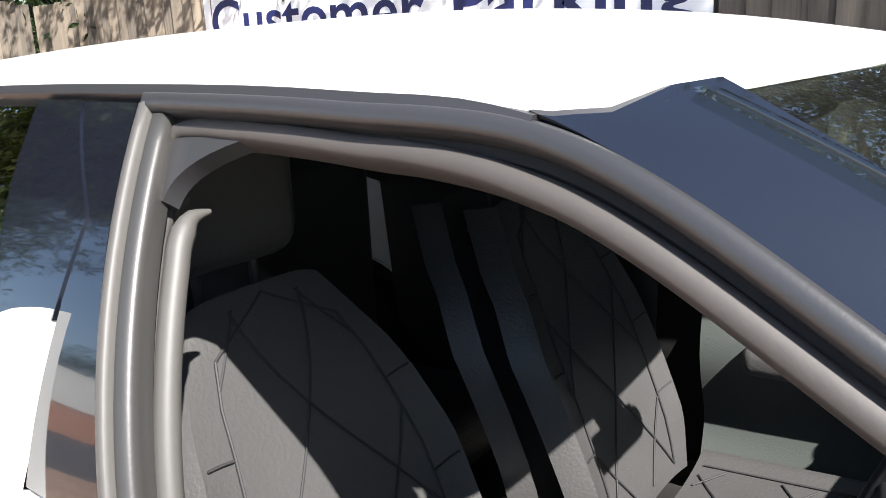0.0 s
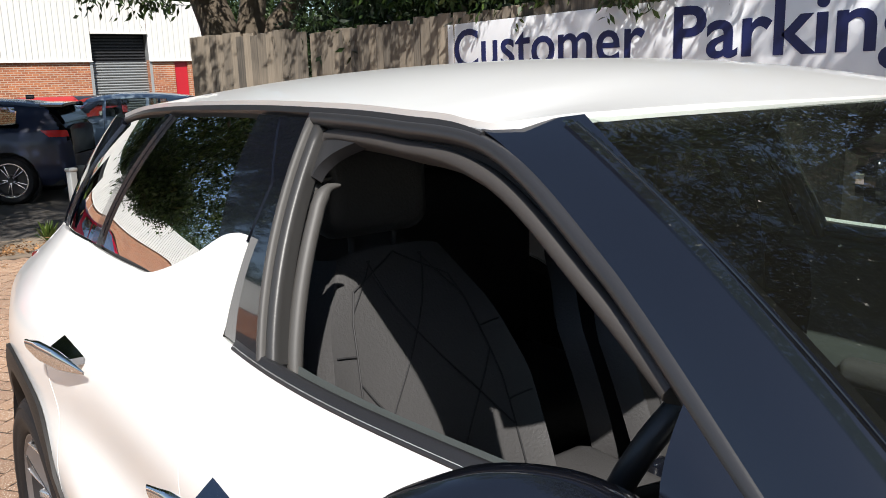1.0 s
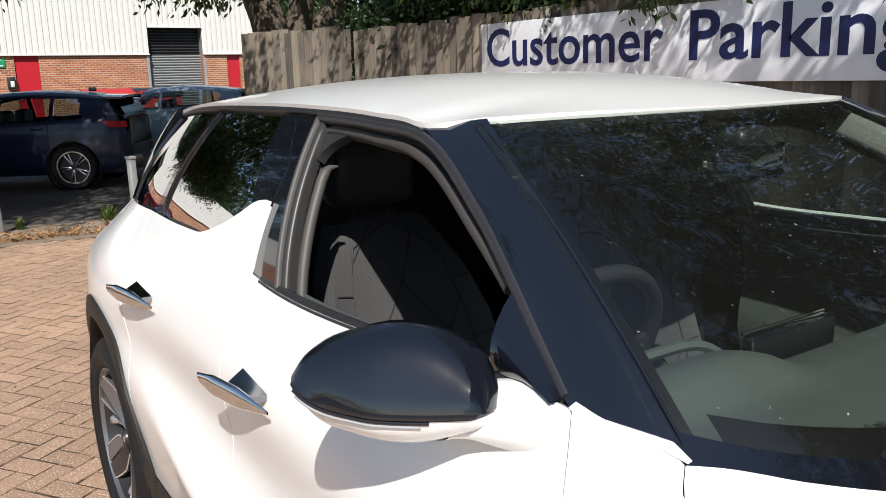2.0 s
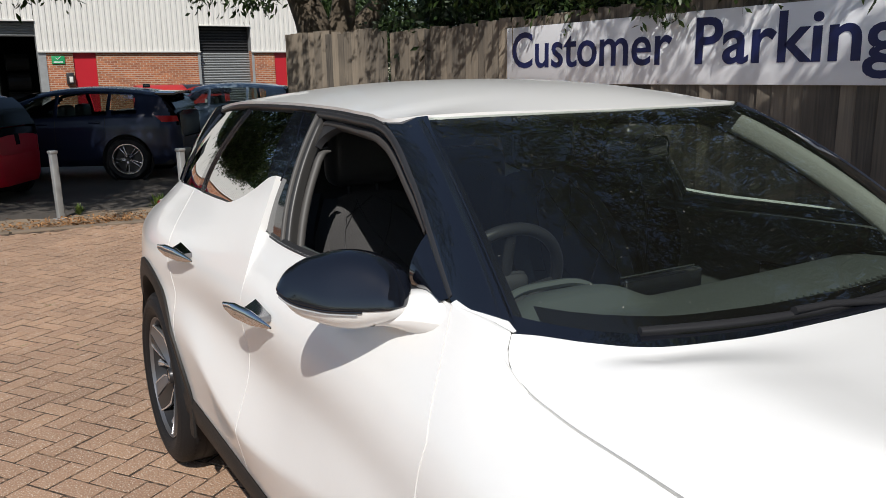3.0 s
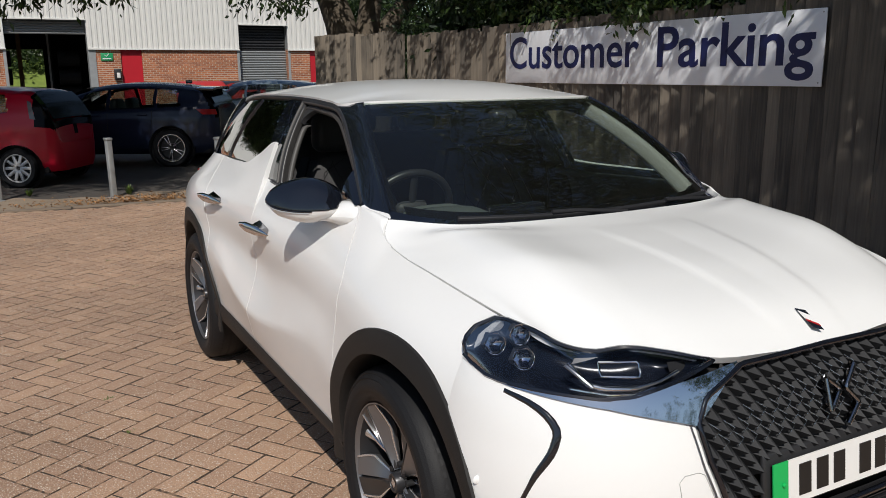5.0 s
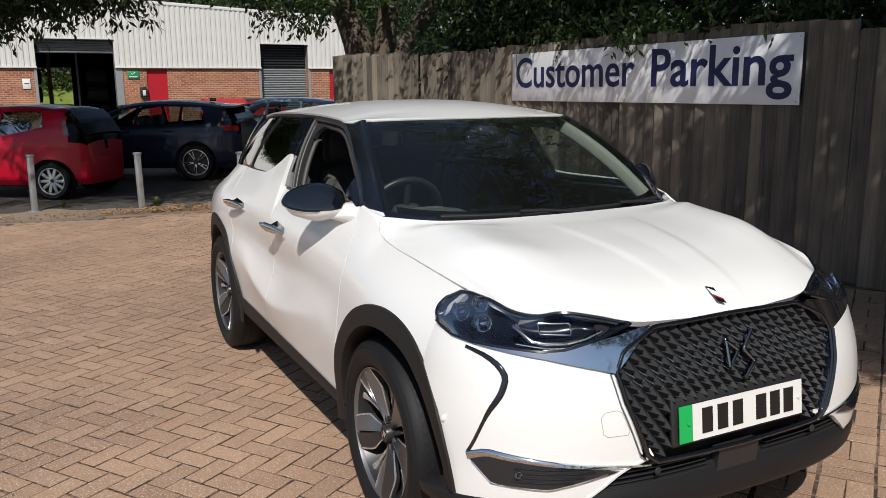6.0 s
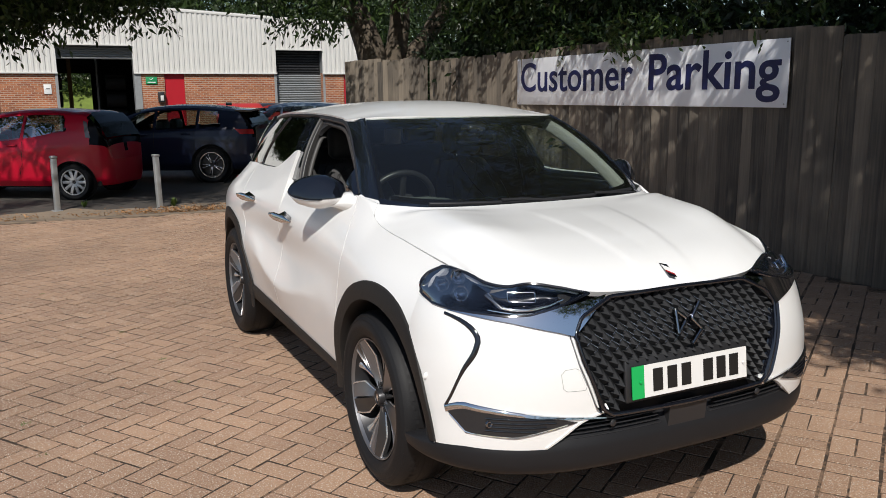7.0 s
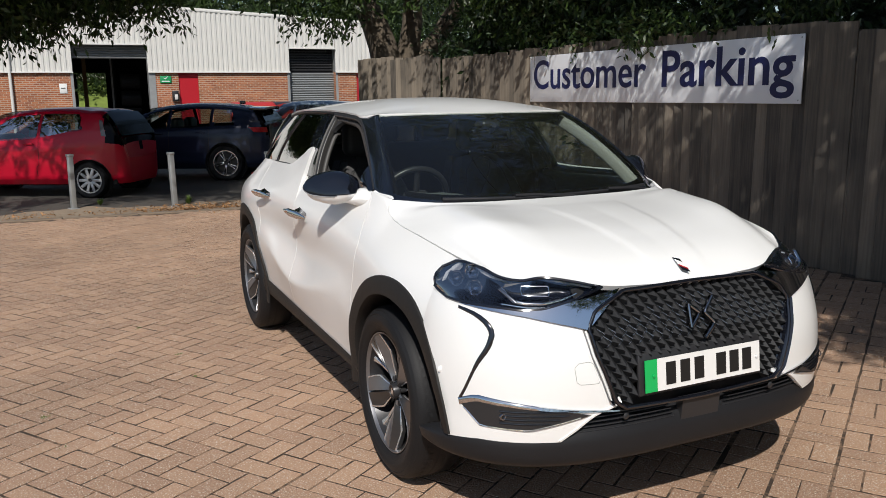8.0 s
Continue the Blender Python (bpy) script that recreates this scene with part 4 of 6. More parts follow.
for s in (-1, 1):
    def rear_pillar(u, v):
        a = glasshouse(-1.475 + .06 * v, -.04 + 1.04 * v, .002)
        b = np.array((-1.797 + .27 * v, .570 - .085 * v, 1.118 + .315 * v + .02 * math.sin(math.pi * v)))
        p = a * (1 - u) + b * u
        return p + np.array((-.012, .018, 0)) * 4 * u * (1 - u)
    part("rear_pillar", thick(on_side(grid(9, 12, rear_pillar), s), .02), BLACK_GLOSS, car)
    part("rear_shoulder", on_side(grid(8, 5, lambda u, v: (side(-1.46 - .32 * u, 4) + np.array((0, .003, .001))) * (1 - v) + (rear_pillar(u, 0.0) + np.array((0, -.01, .004))) * v), s), WHITE, car)
    part("tail_lamp", on_side(band([tail(u, .825) * np.array((1, 1, 1)) + np.array((-.004, .004, 0)) for u in np.linspace(.035, .22, 10)], (-.6, .8, .1), .032, .02), s), LENS_RED, car)

# dark inner shell behind the panels and the floor pan
for s in (-1, 1):
    part("inner_shell", on_side(grid(40, 10, lambda u, v: side(-.88 + 1.73 * u, .1 + 3.7 * v) - np.array((0, .035, 0))), s), DARK, car)
part("floor_pan", box(3.3, 1.46, .08, .03, (0, 0, .26)), DARK, car)
part("engine_bay", box(.66, 1.0, .5, .05, (1.45, 0, .30)), DARK, car)


# ---- cabin of the white car ----
def seat(y0, label):
    st = new("seat")
    st.parent = car
    tagged(st, label)

    def back(u, v, out=0.0):
        k = 2 * u - 1
        half = np.interp(v, (0, .15, .6, .82, 1), (.225, .25, .255, .21, .135))
        x = -.03 - .27 * v + .05 * abs(k) ** 3.0 * np.interp(v, (0, .2, .75, 1), (.6, 1.2, 1.0, .2)) + .012 * math.cos(k * 1.5) + .02 * math.sin(math.pi * v)
        if abs(k) > .9:
            x -= (abs(k) - .9) * .7
        z = .55 + .64 * v - .02 * abs(k) ** 4 * v
        return np.array((x + out, y0 + half * k, z))
    part("backrest", thick(grid(33, 25, back), .11, (-1.5, y0, .7)), LEATHER, st)
    part("backrest_rear", grid(17, 13, lambda u, v: back(u, v) + np.array((-.13 - .02 * math.sin(math.pi * u), 0, 0))), LEATHER, st)

    def cushion(u, v, out=0.0):
        k = 2 * u - 1
        half = .255 - .02 * v
        z = .56 + .03 * v + .045 * abs(k) ** 3 - .05 * max(0, v - .85) * 6 * .2
        if abs(k) > .9:
            z -= (abs(k) - .9) * .6
        return np.array((.02 + .46 * v, y0 + half * k, z + out - (.10 * max(0, v - .9) * 8 * .12)))
    part("cushion", thick(grid(29, 17, cushion), .14, (.2, y0, .2)), LEATHER, st)

    def on_back(a, b):
        return back(.5 + .5 * a, b, .004)

    def lines(fn, spans):
        out = []
        for (a0, b0), (a1, b1) in spans:
            pts = [fn(a0 + (a1 - a0) * t, b0 + (b1 - b0) * t) for t in np.linspace(0, 1, 12)]
            out.append(tube(pts, .0019, 6))
        return out
    spans = []
    for c in (-.35, .05, .45, .85, 1.25):
        for sgn in (1, -1):
            b0, b1 = c, c + .62
            lo, hi = max(b0, .04), min(b1, .97)
            if hi > lo:
                f = lambda b: sgn * (-.62 + 1.24 * (b - b0) / .62)
                spans.append(((f(lo), lo), (f(hi), hi)))
    spans += [((s * .64, .04), (s * .62, .9)) for s in (-1, 1)] + [((s * .62, .9), (0, .985)) for s in (-1, 1)]
    spans += [((s * .64, b), (s * .84, b + .02)) for s in (-1, 1) for b in (.28, .52, .74)]
    for seam in lines(on_back, spans):
        part("quilt_seam", seam, STITCH, st)
    sp2 = []
    for c in (-.4, 0, .4, .8):
        for sgn in (1, -1):
            lo, hi = max(c, .04), min(c + .55, .96)
            if hi > lo:
                f = lambda b: sgn * (-.62 + 1.24 * (b - c) / .55)
                sp2.append(((f(lo), lo), (f(hi), hi)))
    sp2 += [((s * .66, .04), (s * .66, .96)) for s in (-1, 1)]
    for seam in lines(lambda a, b: cushion(.5 + .5 * a, b, .004), sp2):
        part("quilt_seam", seam, STITCH, st)
    part("headrest", box(.10, .25, .20, .045, (-.355, y0, 1.205), 4), LEATHER, st)
    for d in (-.05, .05):
        part("headrest_post", tube([(-.345, y0 + d, 1.15), (-.35, y0 + d, 1.24)], .007, 8), INNER, st)
    return st


seat(-.37, "dark grey quilted leather driver's seat")
seat(.37, "dark grey quilted leather passenger seat")
bench = part("rear_bench", box(.16, 1.24, .62, .07, (-.98, 0, .62), 4), LEATHER, car)
part("bench_cushion", box(.46, 1.24, .20, .07, (-.72, 0, .45), 4), LEATHER, bench)
for y in (-.38, 0, .38):
    part("bench_headrest", box(.09, .24, .15, .04, (-1.02, y, 1.24), 3), LEATHER, bench)
part("cabin_floor", box(2.0, 1.42, .06, .02, (-.1, 0, .30)), INNER, car)
part("centre_console", box(.9, .21, .28, .05, (.22, 0, .32), 3), INNER, car)
part("armrest", box(.32, .19, .10, .04, (-.05, 0, .58), 3), LEATHER, car)
part("gear_selector", box(.05, .06, .09, .02, (.36, 0, .595), 3), BLACK_GLOSS, car)
part("bulkhead", box(.05, 1.4, .6, .02, (.92, 0, .32)), DARK, car)
part("parcel_shelf", box(.55, 1.2, .03, .01, (-1.36, 0, 1.02)), INNER, car)

# dashboard
_dp = [(1.15, 1.068), (1.05, 1.072), (.90, 1.062), (.76, 1.045), (.665, 1.02), (.62, .975), (.625, .90), (.66, .80), (.70, .58)]


def dash(u, v):
    p = along(_dp, 33)[round(v * 32)]
    y = (2 * u - 1) * .70
    x, z = p
    lim = .66 - .5 * max(0, x - .80)
    y = (2 * u - 1) * min(.70, lim + .10)
    k = math.exp(-((y + .37) / .17) ** 4) * math.exp(-((x - .68) / .10) ** 4)
    return np.array((x - .015 * abs(2 * u - 1) ** 2, y, z + .058 * k))


board_ = part("dashboard", grid(61, 33, dash), DASH, car, "dark soft-touch dashboard with an instrument hood")
part("instrument_visor", tube([(.615 + .02 * abs(t) ** 3, -.37 + .155 * t, 1.075 - .045 * abs(t) ** 4) for t in np.linspace(-1, 1, 17)], .010, 6), DASH, board_)
part("defrost_slot", band([(1.02 - .05 * abs(t) ** 2, .05 + .52 * t, 1.078) for t in np.linspace(-1, 1, 20)], (0, 0, 1), .030, .006), DARK, board_)
for t in np.linspace(-.98, .98, 44):
    part("vent_rib", box(.028, .003, .004, 0, (1.02 - .05 * t * t, .05 + .52 * t, 1.0775)), DASH, board_)
part("centre_screen", box(.025, .27, .13, .008, (.615, 0, .925)), BLACK_GLOSS, board_)
part("screen_trim", tube([(.60, -.13, 1.054), (.60, .13, 1.054)], .003, 6), CHROME, board_)
for y in (-.62, .62):
    part("side_vent", box(.03, .10, .10, .02, (.63, y, .93)), BLACK_GLOSS, board_)
    part("tweeter_grille", moved(lathe([(0, .004), (.03, .003), (.034, 0)], 20, "z"), Matrix.Translation((.93, y * .98, 1.072))), BLACK_SATIN, board_)

# steering wheel
WH = Matrix.Translation((.455, -.40, 1.03)) @ Euler((0, radians(-68), 0)).to_matrix().to_4x4()
sw = part("steering_wheel", moved(tube([(.178 * math.cos(a), .182 * math.sin(a), 0) for a in np.linspace(0, 2 * math.pi, 48, endpoint=False)], .0155, 10, True), WH), BLACK_SATIN, car, "dark leather steering wheel")
part("hub", moved(box(.13, .14, .05, .03, (0, 0, -.045), 3), WH), INNER, sw)
for a in (0, 180, 270):
    c, s_ = math.cos(radians(a + 90)), math.sin(radians(a + 90))
    part("spoke", moved(tube([(.05 * c, .05 * s_, -.02), (.17 * c, .17 * s_, 0)], .016, 8, flat=.5), WH), BLACK_SATIN, sw)
part("steering_column", tube([(.47, -.375, 1.0), (.66, -.375, .93)], .045, 12), INNER, car)
for d in (-1, 1):
    part("column_stalk", tube([(.50, -.375, 1.0), (.46, -.375 + d * .13, 1.02)], .008, 8), INNER, car)

# mirror, visors, roof console
im = part("interior_mirror", box(.035, .23, .075, .025, (.485, .02, 1.312), 3), BLACK_GLOSS, car)
part("mirror_stem", tube([(.49, .02, 1.36), (.53, .02, 1.395)], .014, 8), BLACK_SATIN, im)
part("sensor_pod", box(.10, .11, .045, .02, (.46, .02, 1.375), 3), BLACK_SATIN, im)
part("mirror_face", box(.004, .20, .055, .01, (.466, .02, 1.322)), CHROME, im)
for y in (-.32, .34):
    part("sun_visor", moved(box(.15, .36, .016, .007), Matrix.Translation((.30, y, 1.418)) @ Euler((0, radians(14), 0)).to_matrix().to_4x4()), HEADLINER, car)
part("roof_console", box(.22, .20, .03, .012, (.22, .0, 1.452)), BLACK_SATIN, car)
part("courtesy_lamp", box(.09, .12, .012, .004, (.20, .0, 1.445)), INNER, car)

# pillars, belts and door linings
for s in (-1, 1):
    # far linings (s > 0) take the lit colours, near ones dark copies
    path = [screen(.885 if s > 0 else .955, v) - np.array((.075, .0, .03)) for v in np.linspace(.05, .93, 20)]
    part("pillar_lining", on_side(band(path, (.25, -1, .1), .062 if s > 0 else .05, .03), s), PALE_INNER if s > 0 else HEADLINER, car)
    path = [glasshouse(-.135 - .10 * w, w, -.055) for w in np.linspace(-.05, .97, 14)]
    part("pillar_lining", on_side(band(path, (.35, -.9, -.2), .11, .02), s), LIT_INNER if s > 0 else INNER, car)
    path = [glasshouse(-1.0 + .08 * w, w, -.05) for w in np.linspace(0, .95, 10)]
    part("pillar_lining", on_side(band(path, (0, -.95, -.2), .12, .02), s), INNER, car)
    path = [glasshouse(x, .965, -.05) for x in np.linspace(-1.3, .28, 24)]
    part("roof_rail_lining", on_side(tube(path, .022, 8), s), HEADLINER, car)
    # door aperture seals: two fat rubber beads that bend over at the top
    for x0, lean, r, top in ((-.036, .118, .0115, .735), (-.010, .108, .0120, .715)):
        path = [glasshouse(x0 - lean * w, w, -.042) for w in np.linspace(-.15, top - .06, 12)]
        xe = x0 - lean * top
        path += [glasshouse(xe + .003, top, -.048), glasshouse(xe + .006, top + .022, -.062)]
        part("door_seal", on_side(tube(smooth_path(path, 40), [r * min(1, (40 - i) / 5) for i in range(40)], 10), s), SEAL, car, "grey rubber door seal")
    part("pillar_paint", on_side(band([glasshouse(-.034 - .118 * w, w, -.030) for w in np.linspace(-.1, .26, 8)], (0, .95, .2), [.03 - .003 * i for i in range(8)], .01), s), WHITE, car)
    path = [glasshouse(-.19, .9, -.075), glasshouse(-.17, .4, -.085), glasshouse(-.15, -.2, -.10), glasshouse(-.15, -.9, -.10)]
    part("seat_belt", on_side(band(smooth_path(path, 20), (0, -1, 0), .045, .003), s), STITCH, car)
    def rear_lining(u, v):
        x = -.98 + .80 * u
        a = side(x, 4)
        rise = max(FIN(x)[0] - a[2], 0)
        top_ = np.array((x, a[1] - .30 * rise - .026, a[2] + rise + .001))
        low = np.array((x, .79, .50))
        return low * (1 - v) + top_ * v
    part("rear_door_lining", on_side(grid(24, 10, rear_lining), s), INNER, car)
    lining = part("door_lining", on_side(grid(24, 14, lambda u, v: side(-.05 + .86 * u, .3 + 3.66 * v) - np.array((0, .085 - .03 * v ** 3, 0))), s), DASH, car)
    part("armrest", on_side(moved(box(.45, .07, .07, .025, segments=3), Matrix.Translation((.28, .755, .72))), s), LEATHER, lining)
    part("door_pull", on_side(moved(box(.20, .03, .05, .012), Matrix.Translation((.42, .765, .88))), s), CHROME_DARK, lining)
    part("lining_top", on_side(band([glasshouse(x, -.02, -.045) for x in np.linspace(-.09, .78, 16)], (0, -.2, 1), .055, .03), s), DASH, lining)
    part("speaker_grille", on_side(moved(lathe([(0, .006), (.07, .004), (.075, 0)], 24), Matrix.Translation((.58, .772, .55)) @ Euler((0, 0, math.pi)).to_matrix().to_4x4()), s), BLACK_SATIN, lining)
part("belt_buckle", box(.03, .05, .10, .01, (.0, .10, .60)), BLACK_GLOSS, car)
part("belt_buckle", box(.03, .05, .10, .01, (.0, -.10, .60)), BLACK_GLOSS, car)

# wipers
for y0, y1 in ((-.52, .10), (.02, .56)):
    w = part("wiper", tube([(1.175 - .25 * (y1 - .04) ** 2, y1 - .02, 1.100), (1.16 - .25 * ((y0 + y1) / 2) ** 2, (y0 + y1) / 2 + .1, 1.116), (1.155 - .25 * ((y0 + y1) / 2) ** 2, (y0 + y1) / 2, 1.118)], .008, 8), BLACK_SATIN, car)
    part("blade", band([(1.155 - .32 * t * t, t, 1.113 + .02 * t * t) for t in np.linspace(y0, y1, 14)], (.4, 0, .9), .016, .012), BLACK_SATIN, w)


# ---- materials of the place ----
def varied(name, dark, light, rough, by, scale=40.0, stain=.35, bump=.4, speck=0.0):
    """Brick, board and leaf colours that differ from piece to piece. by: "object" or "island"."""
    m, n, l, b = material(name)
    b.inputs["Roughness"].default_value = rough
    if by == "object":
        src = n.new("ShaderNodeObjectInfo").outputs["Random"]
    else:
        src = n.new("ShaderNodeNewGeometry").outputs["Random Per Island"]
    ramp = n.new("ShaderNodeMix")
    ramp.data_type = "RGBA"
    ramp.inputs["A"].default_value, ramp.inputs["B"].default_value = (*dark, 1), (*light, 1)
    l.new(src, ramp.inputs["Factor"])
    g = n.new("ShaderNodeNewGeometry")
    t1, t2 = n.new("ShaderNodeTexNoise"), n.new("ShaderNodeTexNoise")
    t1.inputs["Scale"].default_value, t1.inputs["Detail"].default_value = scale, 6
    t2.inputs["Scale"].default_value, t2.inputs["Detail"].default_value = .55, 5
    l.new(g.outputs["Position"], t1.inputs["Vector"]), l.new(g.outputs["Position"], t2.inputs["Vector"])
    s = n.new("ShaderNodeMath")
    s.operation = "ADD"
    l.new(t1.outputs["Fac"], s.inputs[0]), l.new(t2.outputs["Fac"], s.inputs[1])
    r = n.new("ShaderNodeMapRange")
    r.inputs["From Min"].default_value, r.inputs["From Max"].default_value = .6, 1.4
    r.inputs["To Min"].default_value, r.inputs["To Max"].default_value = 1 - stain, 1 + stain
    l.new(s.outputs[0], r.inputs["Value"])
    v = n.new("ShaderNodeVectorMath")
    v.operation = "SCALE"
    l.new(ramp.outputs["Result"], v.inputs[0]), l.new(r.outputs["Result"], v.inputs["Scale"])
    colour = v.outputs["Vector"]
    if speck:
        t3, r3, mx = n.new("ShaderNodeTexNoise"), n.new("ShaderNodeMapRange"), n.new("ShaderNodeMix")
        t3.inputs["Scale"].default_value, t3.inputs["Detail"].default_value = 150, 1
        r3.inputs["From Min"].default_value, r3.inputs["From Max"].default_value = .60, .67
        r3.inputs["To Max"].default_value = speck
        mx.data_type = "RGBA"
        mx.inputs["B"].default_value = (.62, .55, .46, 1)
        l.new(g.outputs["Position"], t3.inputs["Vector"]), l.new(t3.outputs["Fac"], r3.inputs["Value"])
        l.new(r3.outputs["Result"], mx.inputs["Factor"]), l.new(colour, mx.inputs["A"])
        colour = mx.outputs["Result"]
    l.new(colour, b.inputs["Base Color"])
    bp = n.new("ShaderNodeBump")
    bp.inputs["Strength"].default_value, bp.inputs["Distance"].default_value = bump, .006
    l.new(t1.outputs["Fac"], bp.inputs["Height"])
    l.new(bp.outputs["Normal"], b.inputs["Normal"])
    return m


def timber(name, dark, light, by="object"):
    """Weathered boards: grain along z, tone from board to board."""
    m, n, l, b = material(name)
    b.inputs["Roughness"].default_value = .85
    src = n.new("ShaderNodeObjectInfo").outputs["Random"]
    co, mp = n.new("ShaderNodeNewGeometry"), n.new("ShaderNodeMapping")
    mp.inputs["Scale"].default_value = (60, 60, 2.2)
    l.new(co.outputs["Position"], mp.inputs["Vector"])
    t = n.new("ShaderNodeTexNoise")
    t.inputs["Scale"].default_value, t.inputs["Detail"].default_value = 1, 7
    l.new(mp.outputs["Vector"], t.inputs["Vector"])
    t2 = n.new("ShaderNodeTexNoise")
    t2.inputs["Scale"].default_value, t2.inputs["Detail"].default_value = 1.6, 4
    l.new(co.outputs["Position"], t2.inputs["Vector"])
    add = n.new("ShaderNodeMath")
    add.operation = "MULTIPLY_ADD"
    add.inputs[1].default_value = .9
    l.new(src, add.inputs[0]), l.new(t.outputs["Fac"], add.inputs[2])
    add2 = n.new("ShaderNodeMath")
    add2.operation = "ADD"
    l.new(add.outputs[0], add2.inputs[0]), l.new(t2.outputs["Fac"], add2.inputs[1])
    r = n.new("ShaderNodeMapRange")
    r.inputs["From Min"].default_value, r.inputs["From Max"].default_value = .85, 2.05
    l.new(add2.outputs[0], r.inputs["Value"])
    mx = n.new("ShaderNodeMix")
    mx.data_type = "RGBA"
    mx.inputs["A"].default_value, mx.inputs["B"].default_value = (*dark, 1), (*light, 1)
    l.new(r.outputs["Result"], mx.inputs["Factor"])
    l.new(mx.outputs["Result"], b.inputs["Base Color"])
    bp = n.new("ShaderNodeBump")
    bp.inputs["Strength"].default_value, bp.inputs["Distance"].default_value = .5, .004
    l.new(t.outputs["Fac"], bp.inputs["Height"]), l.new(bp.outputs["Normal"], b.inputs["Normal"])
    return m


def leafy(name, dark, light, through_=.35):
    m, n, l, b = material(name)
    src = n.new("ShaderNodeNewGeometry").outputs["Random Per Island"]
    mx = n.new("ShaderNodeMix")
    mx.data_type = "RGBA"
    mx.inputs["A"].default_value, mx.inputs["B"].default_value = (*dark, 1), (*light, 1)
    l.new(src, mx.inputs["Factor"]), l.new(mx.outputs["Result"], b.inputs["Base Color"])
    b.inputs["Roughness"].default_value = .45
    tr, mix = n.new("ShaderNodeBsdfTranslucent"), n.new("ShaderNodeMixShader")
    l.new(mx.outputs["Result"], tr.inputs["Color"])
    mix.inputs["Fac"].default_value = through_
    l.new(b.outputs[0], mix.inputs[1]), l.new(tr.outputs[0], mix.inputs[2])
    l.new(mix.outputs[0], n["Material Output"].inputs["Surface"])
    return m


def brickwork(name):
    """Far brick walls: courses by pattern, on the wall's own metres."""
    m, n, l, b = material(name)
    b.inputs["Roughness"].default_value = .9
    g, sep, com, br = n.new("ShaderNodeNewGeometry"), n.new("ShaderNodeSeparateXYZ"), n.new("ShaderNodeCombineXYZ"), n.new("ShaderNodeTexBrick")
    l.new(g.outputs["Position"], sep.inputs[0])
    ad = n.new("ShaderNodeMath")
    ad.operation = "ADD"
    l.new(sep.outputs["X"], ad.inputs[0]), l.new(sep.outputs["Y"], ad.inputs[1])
    l.new(ad.outputs[0], com.inputs["X"]), l.new(sep.outputs["Z"], com.inputs["Y"])
    l.new(com.outputs[0], br.inputs["Vector"])
    br.inputs["Scale"].default_value = 1
    br.inputs["Brick Width"].default_value, br.inputs["Row Height"].default_value, br.inputs["Mortar Size"].default_value = .225, .075, .011
    br.inputs["Color1"].default_value, br.inputs["Color2"].default_value, br.inputs["Mortar"].default_value = (.40, .135, .055, 1), (.23, .066, .030, 1), (.40, .31, .23, 1)
    t, mx = n.new("ShaderNodeTexNoise"), n.new("ShaderNodeVectorMath")
    t.inputs["Scale"].default_value, t.inputs["Detail"].default_value = 1.3, 6
    l.new(g.outputs["Position"], t.inputs["Vector"])
    r = n.new("ShaderNodeMapRange")
    r.inputs["To Min"].default_value, r.inputs["To Max"].default_value = .7, 1.35
    l.new(t.outputs["Fac"], r.inputs["Value"])
    mx.operation = "SCALE"
    l.new(br.outputs["Color"], mx.inputs[0]), l.new(r.outputs["Result"], mx.inputs["Scale"])
    l.new(mx.outputs["Vector"], b.inputs["Base Color"])
    bp = n.new("ShaderNodeBump")
    bp.inputs["Strength"].default_value, bp.inputs["Distance"].default_value = .6, .01
    bp.invert = True
    l.new(br.outputs["Fac"], bp.inputs["Height"]), l.new(bp.outputs["Normal"], b.inputs["Normal"])
    return m


def jointing(name, dark, light):
    """Sand in the joints: dark where it has sunk, the colour of the bricks where it lies flush."""
    m, n, l, b = material(name)
    b.inputs["Roughness"].default_value = .95
    g, t, t2, ad, r, mx = (n.new("ShaderNode" + q) for q in ("NewGeometry", "TexNoise", "TexNoise", "Math", "MapRange", "Mix"))
    t.inputs["Scale"].default_value, t.inputs["Detail"].default_value = 5.5, 4
    t2.inputs["Scale"].default_value, t2.inputs["Detail"].default_value = 38, 3
    ad.operation = "ADD"
    mx.data_type = "RGBA"
    l.new(g.outputs["Position"], t.inputs["Vector"]), l.new(g.outputs["Position"], t2.inputs["Vector"])
    l.new(t.outputs["Fac"], ad.inputs[0]), l.new(t2.outputs["Fac"], ad.inputs[1])
    r.inputs["From Min"].default_value, r.inputs["From Max"].default_value = .95, 1.13
    l.new(ad.outputs[0], r.inputs["Value"]), l.new(r.outputs["Result"], mx.inputs["Factor"])
    mx.inputs["A"].default_value, mx.inputs["B"].default_value = (*dark, 1), (*light, 1)
    l.new(mx.outputs["Result"], b.inputs["Base Color"])
    return m


ASPHALT = plain("worn_asphalt", (.068, .060, .052), .9, spots=.35, scale=1.2, bump=.5, bump_scale=120, fine=.35)
SAND = jointing("joint_sand", (.045, .031, .021), (.21, .135, .088))
PAVER = varied("clay_paver", (.31, .192, .126), (.40, .252, .162), .85, "object", 120, .48, 1.0, 1.0)
PAVER_FAR = varied("clay_paver_far", (.31, .192, .126), (.40, .252, .162), .85, "island", 120, .48, 1.0, 1.0)
BOARD = timber("weathered_board", (.056, .050, .044), (.245, .205, .158))
SIGN_FACE = plain("sign_board", (.82, .84, .88), .45, spots=.05, scale=2)
SIGN_BLUE = plain("sign_lettering", (.008, .014, .085), .45, spots=.05)
BRICK = brickwork("red_brick")
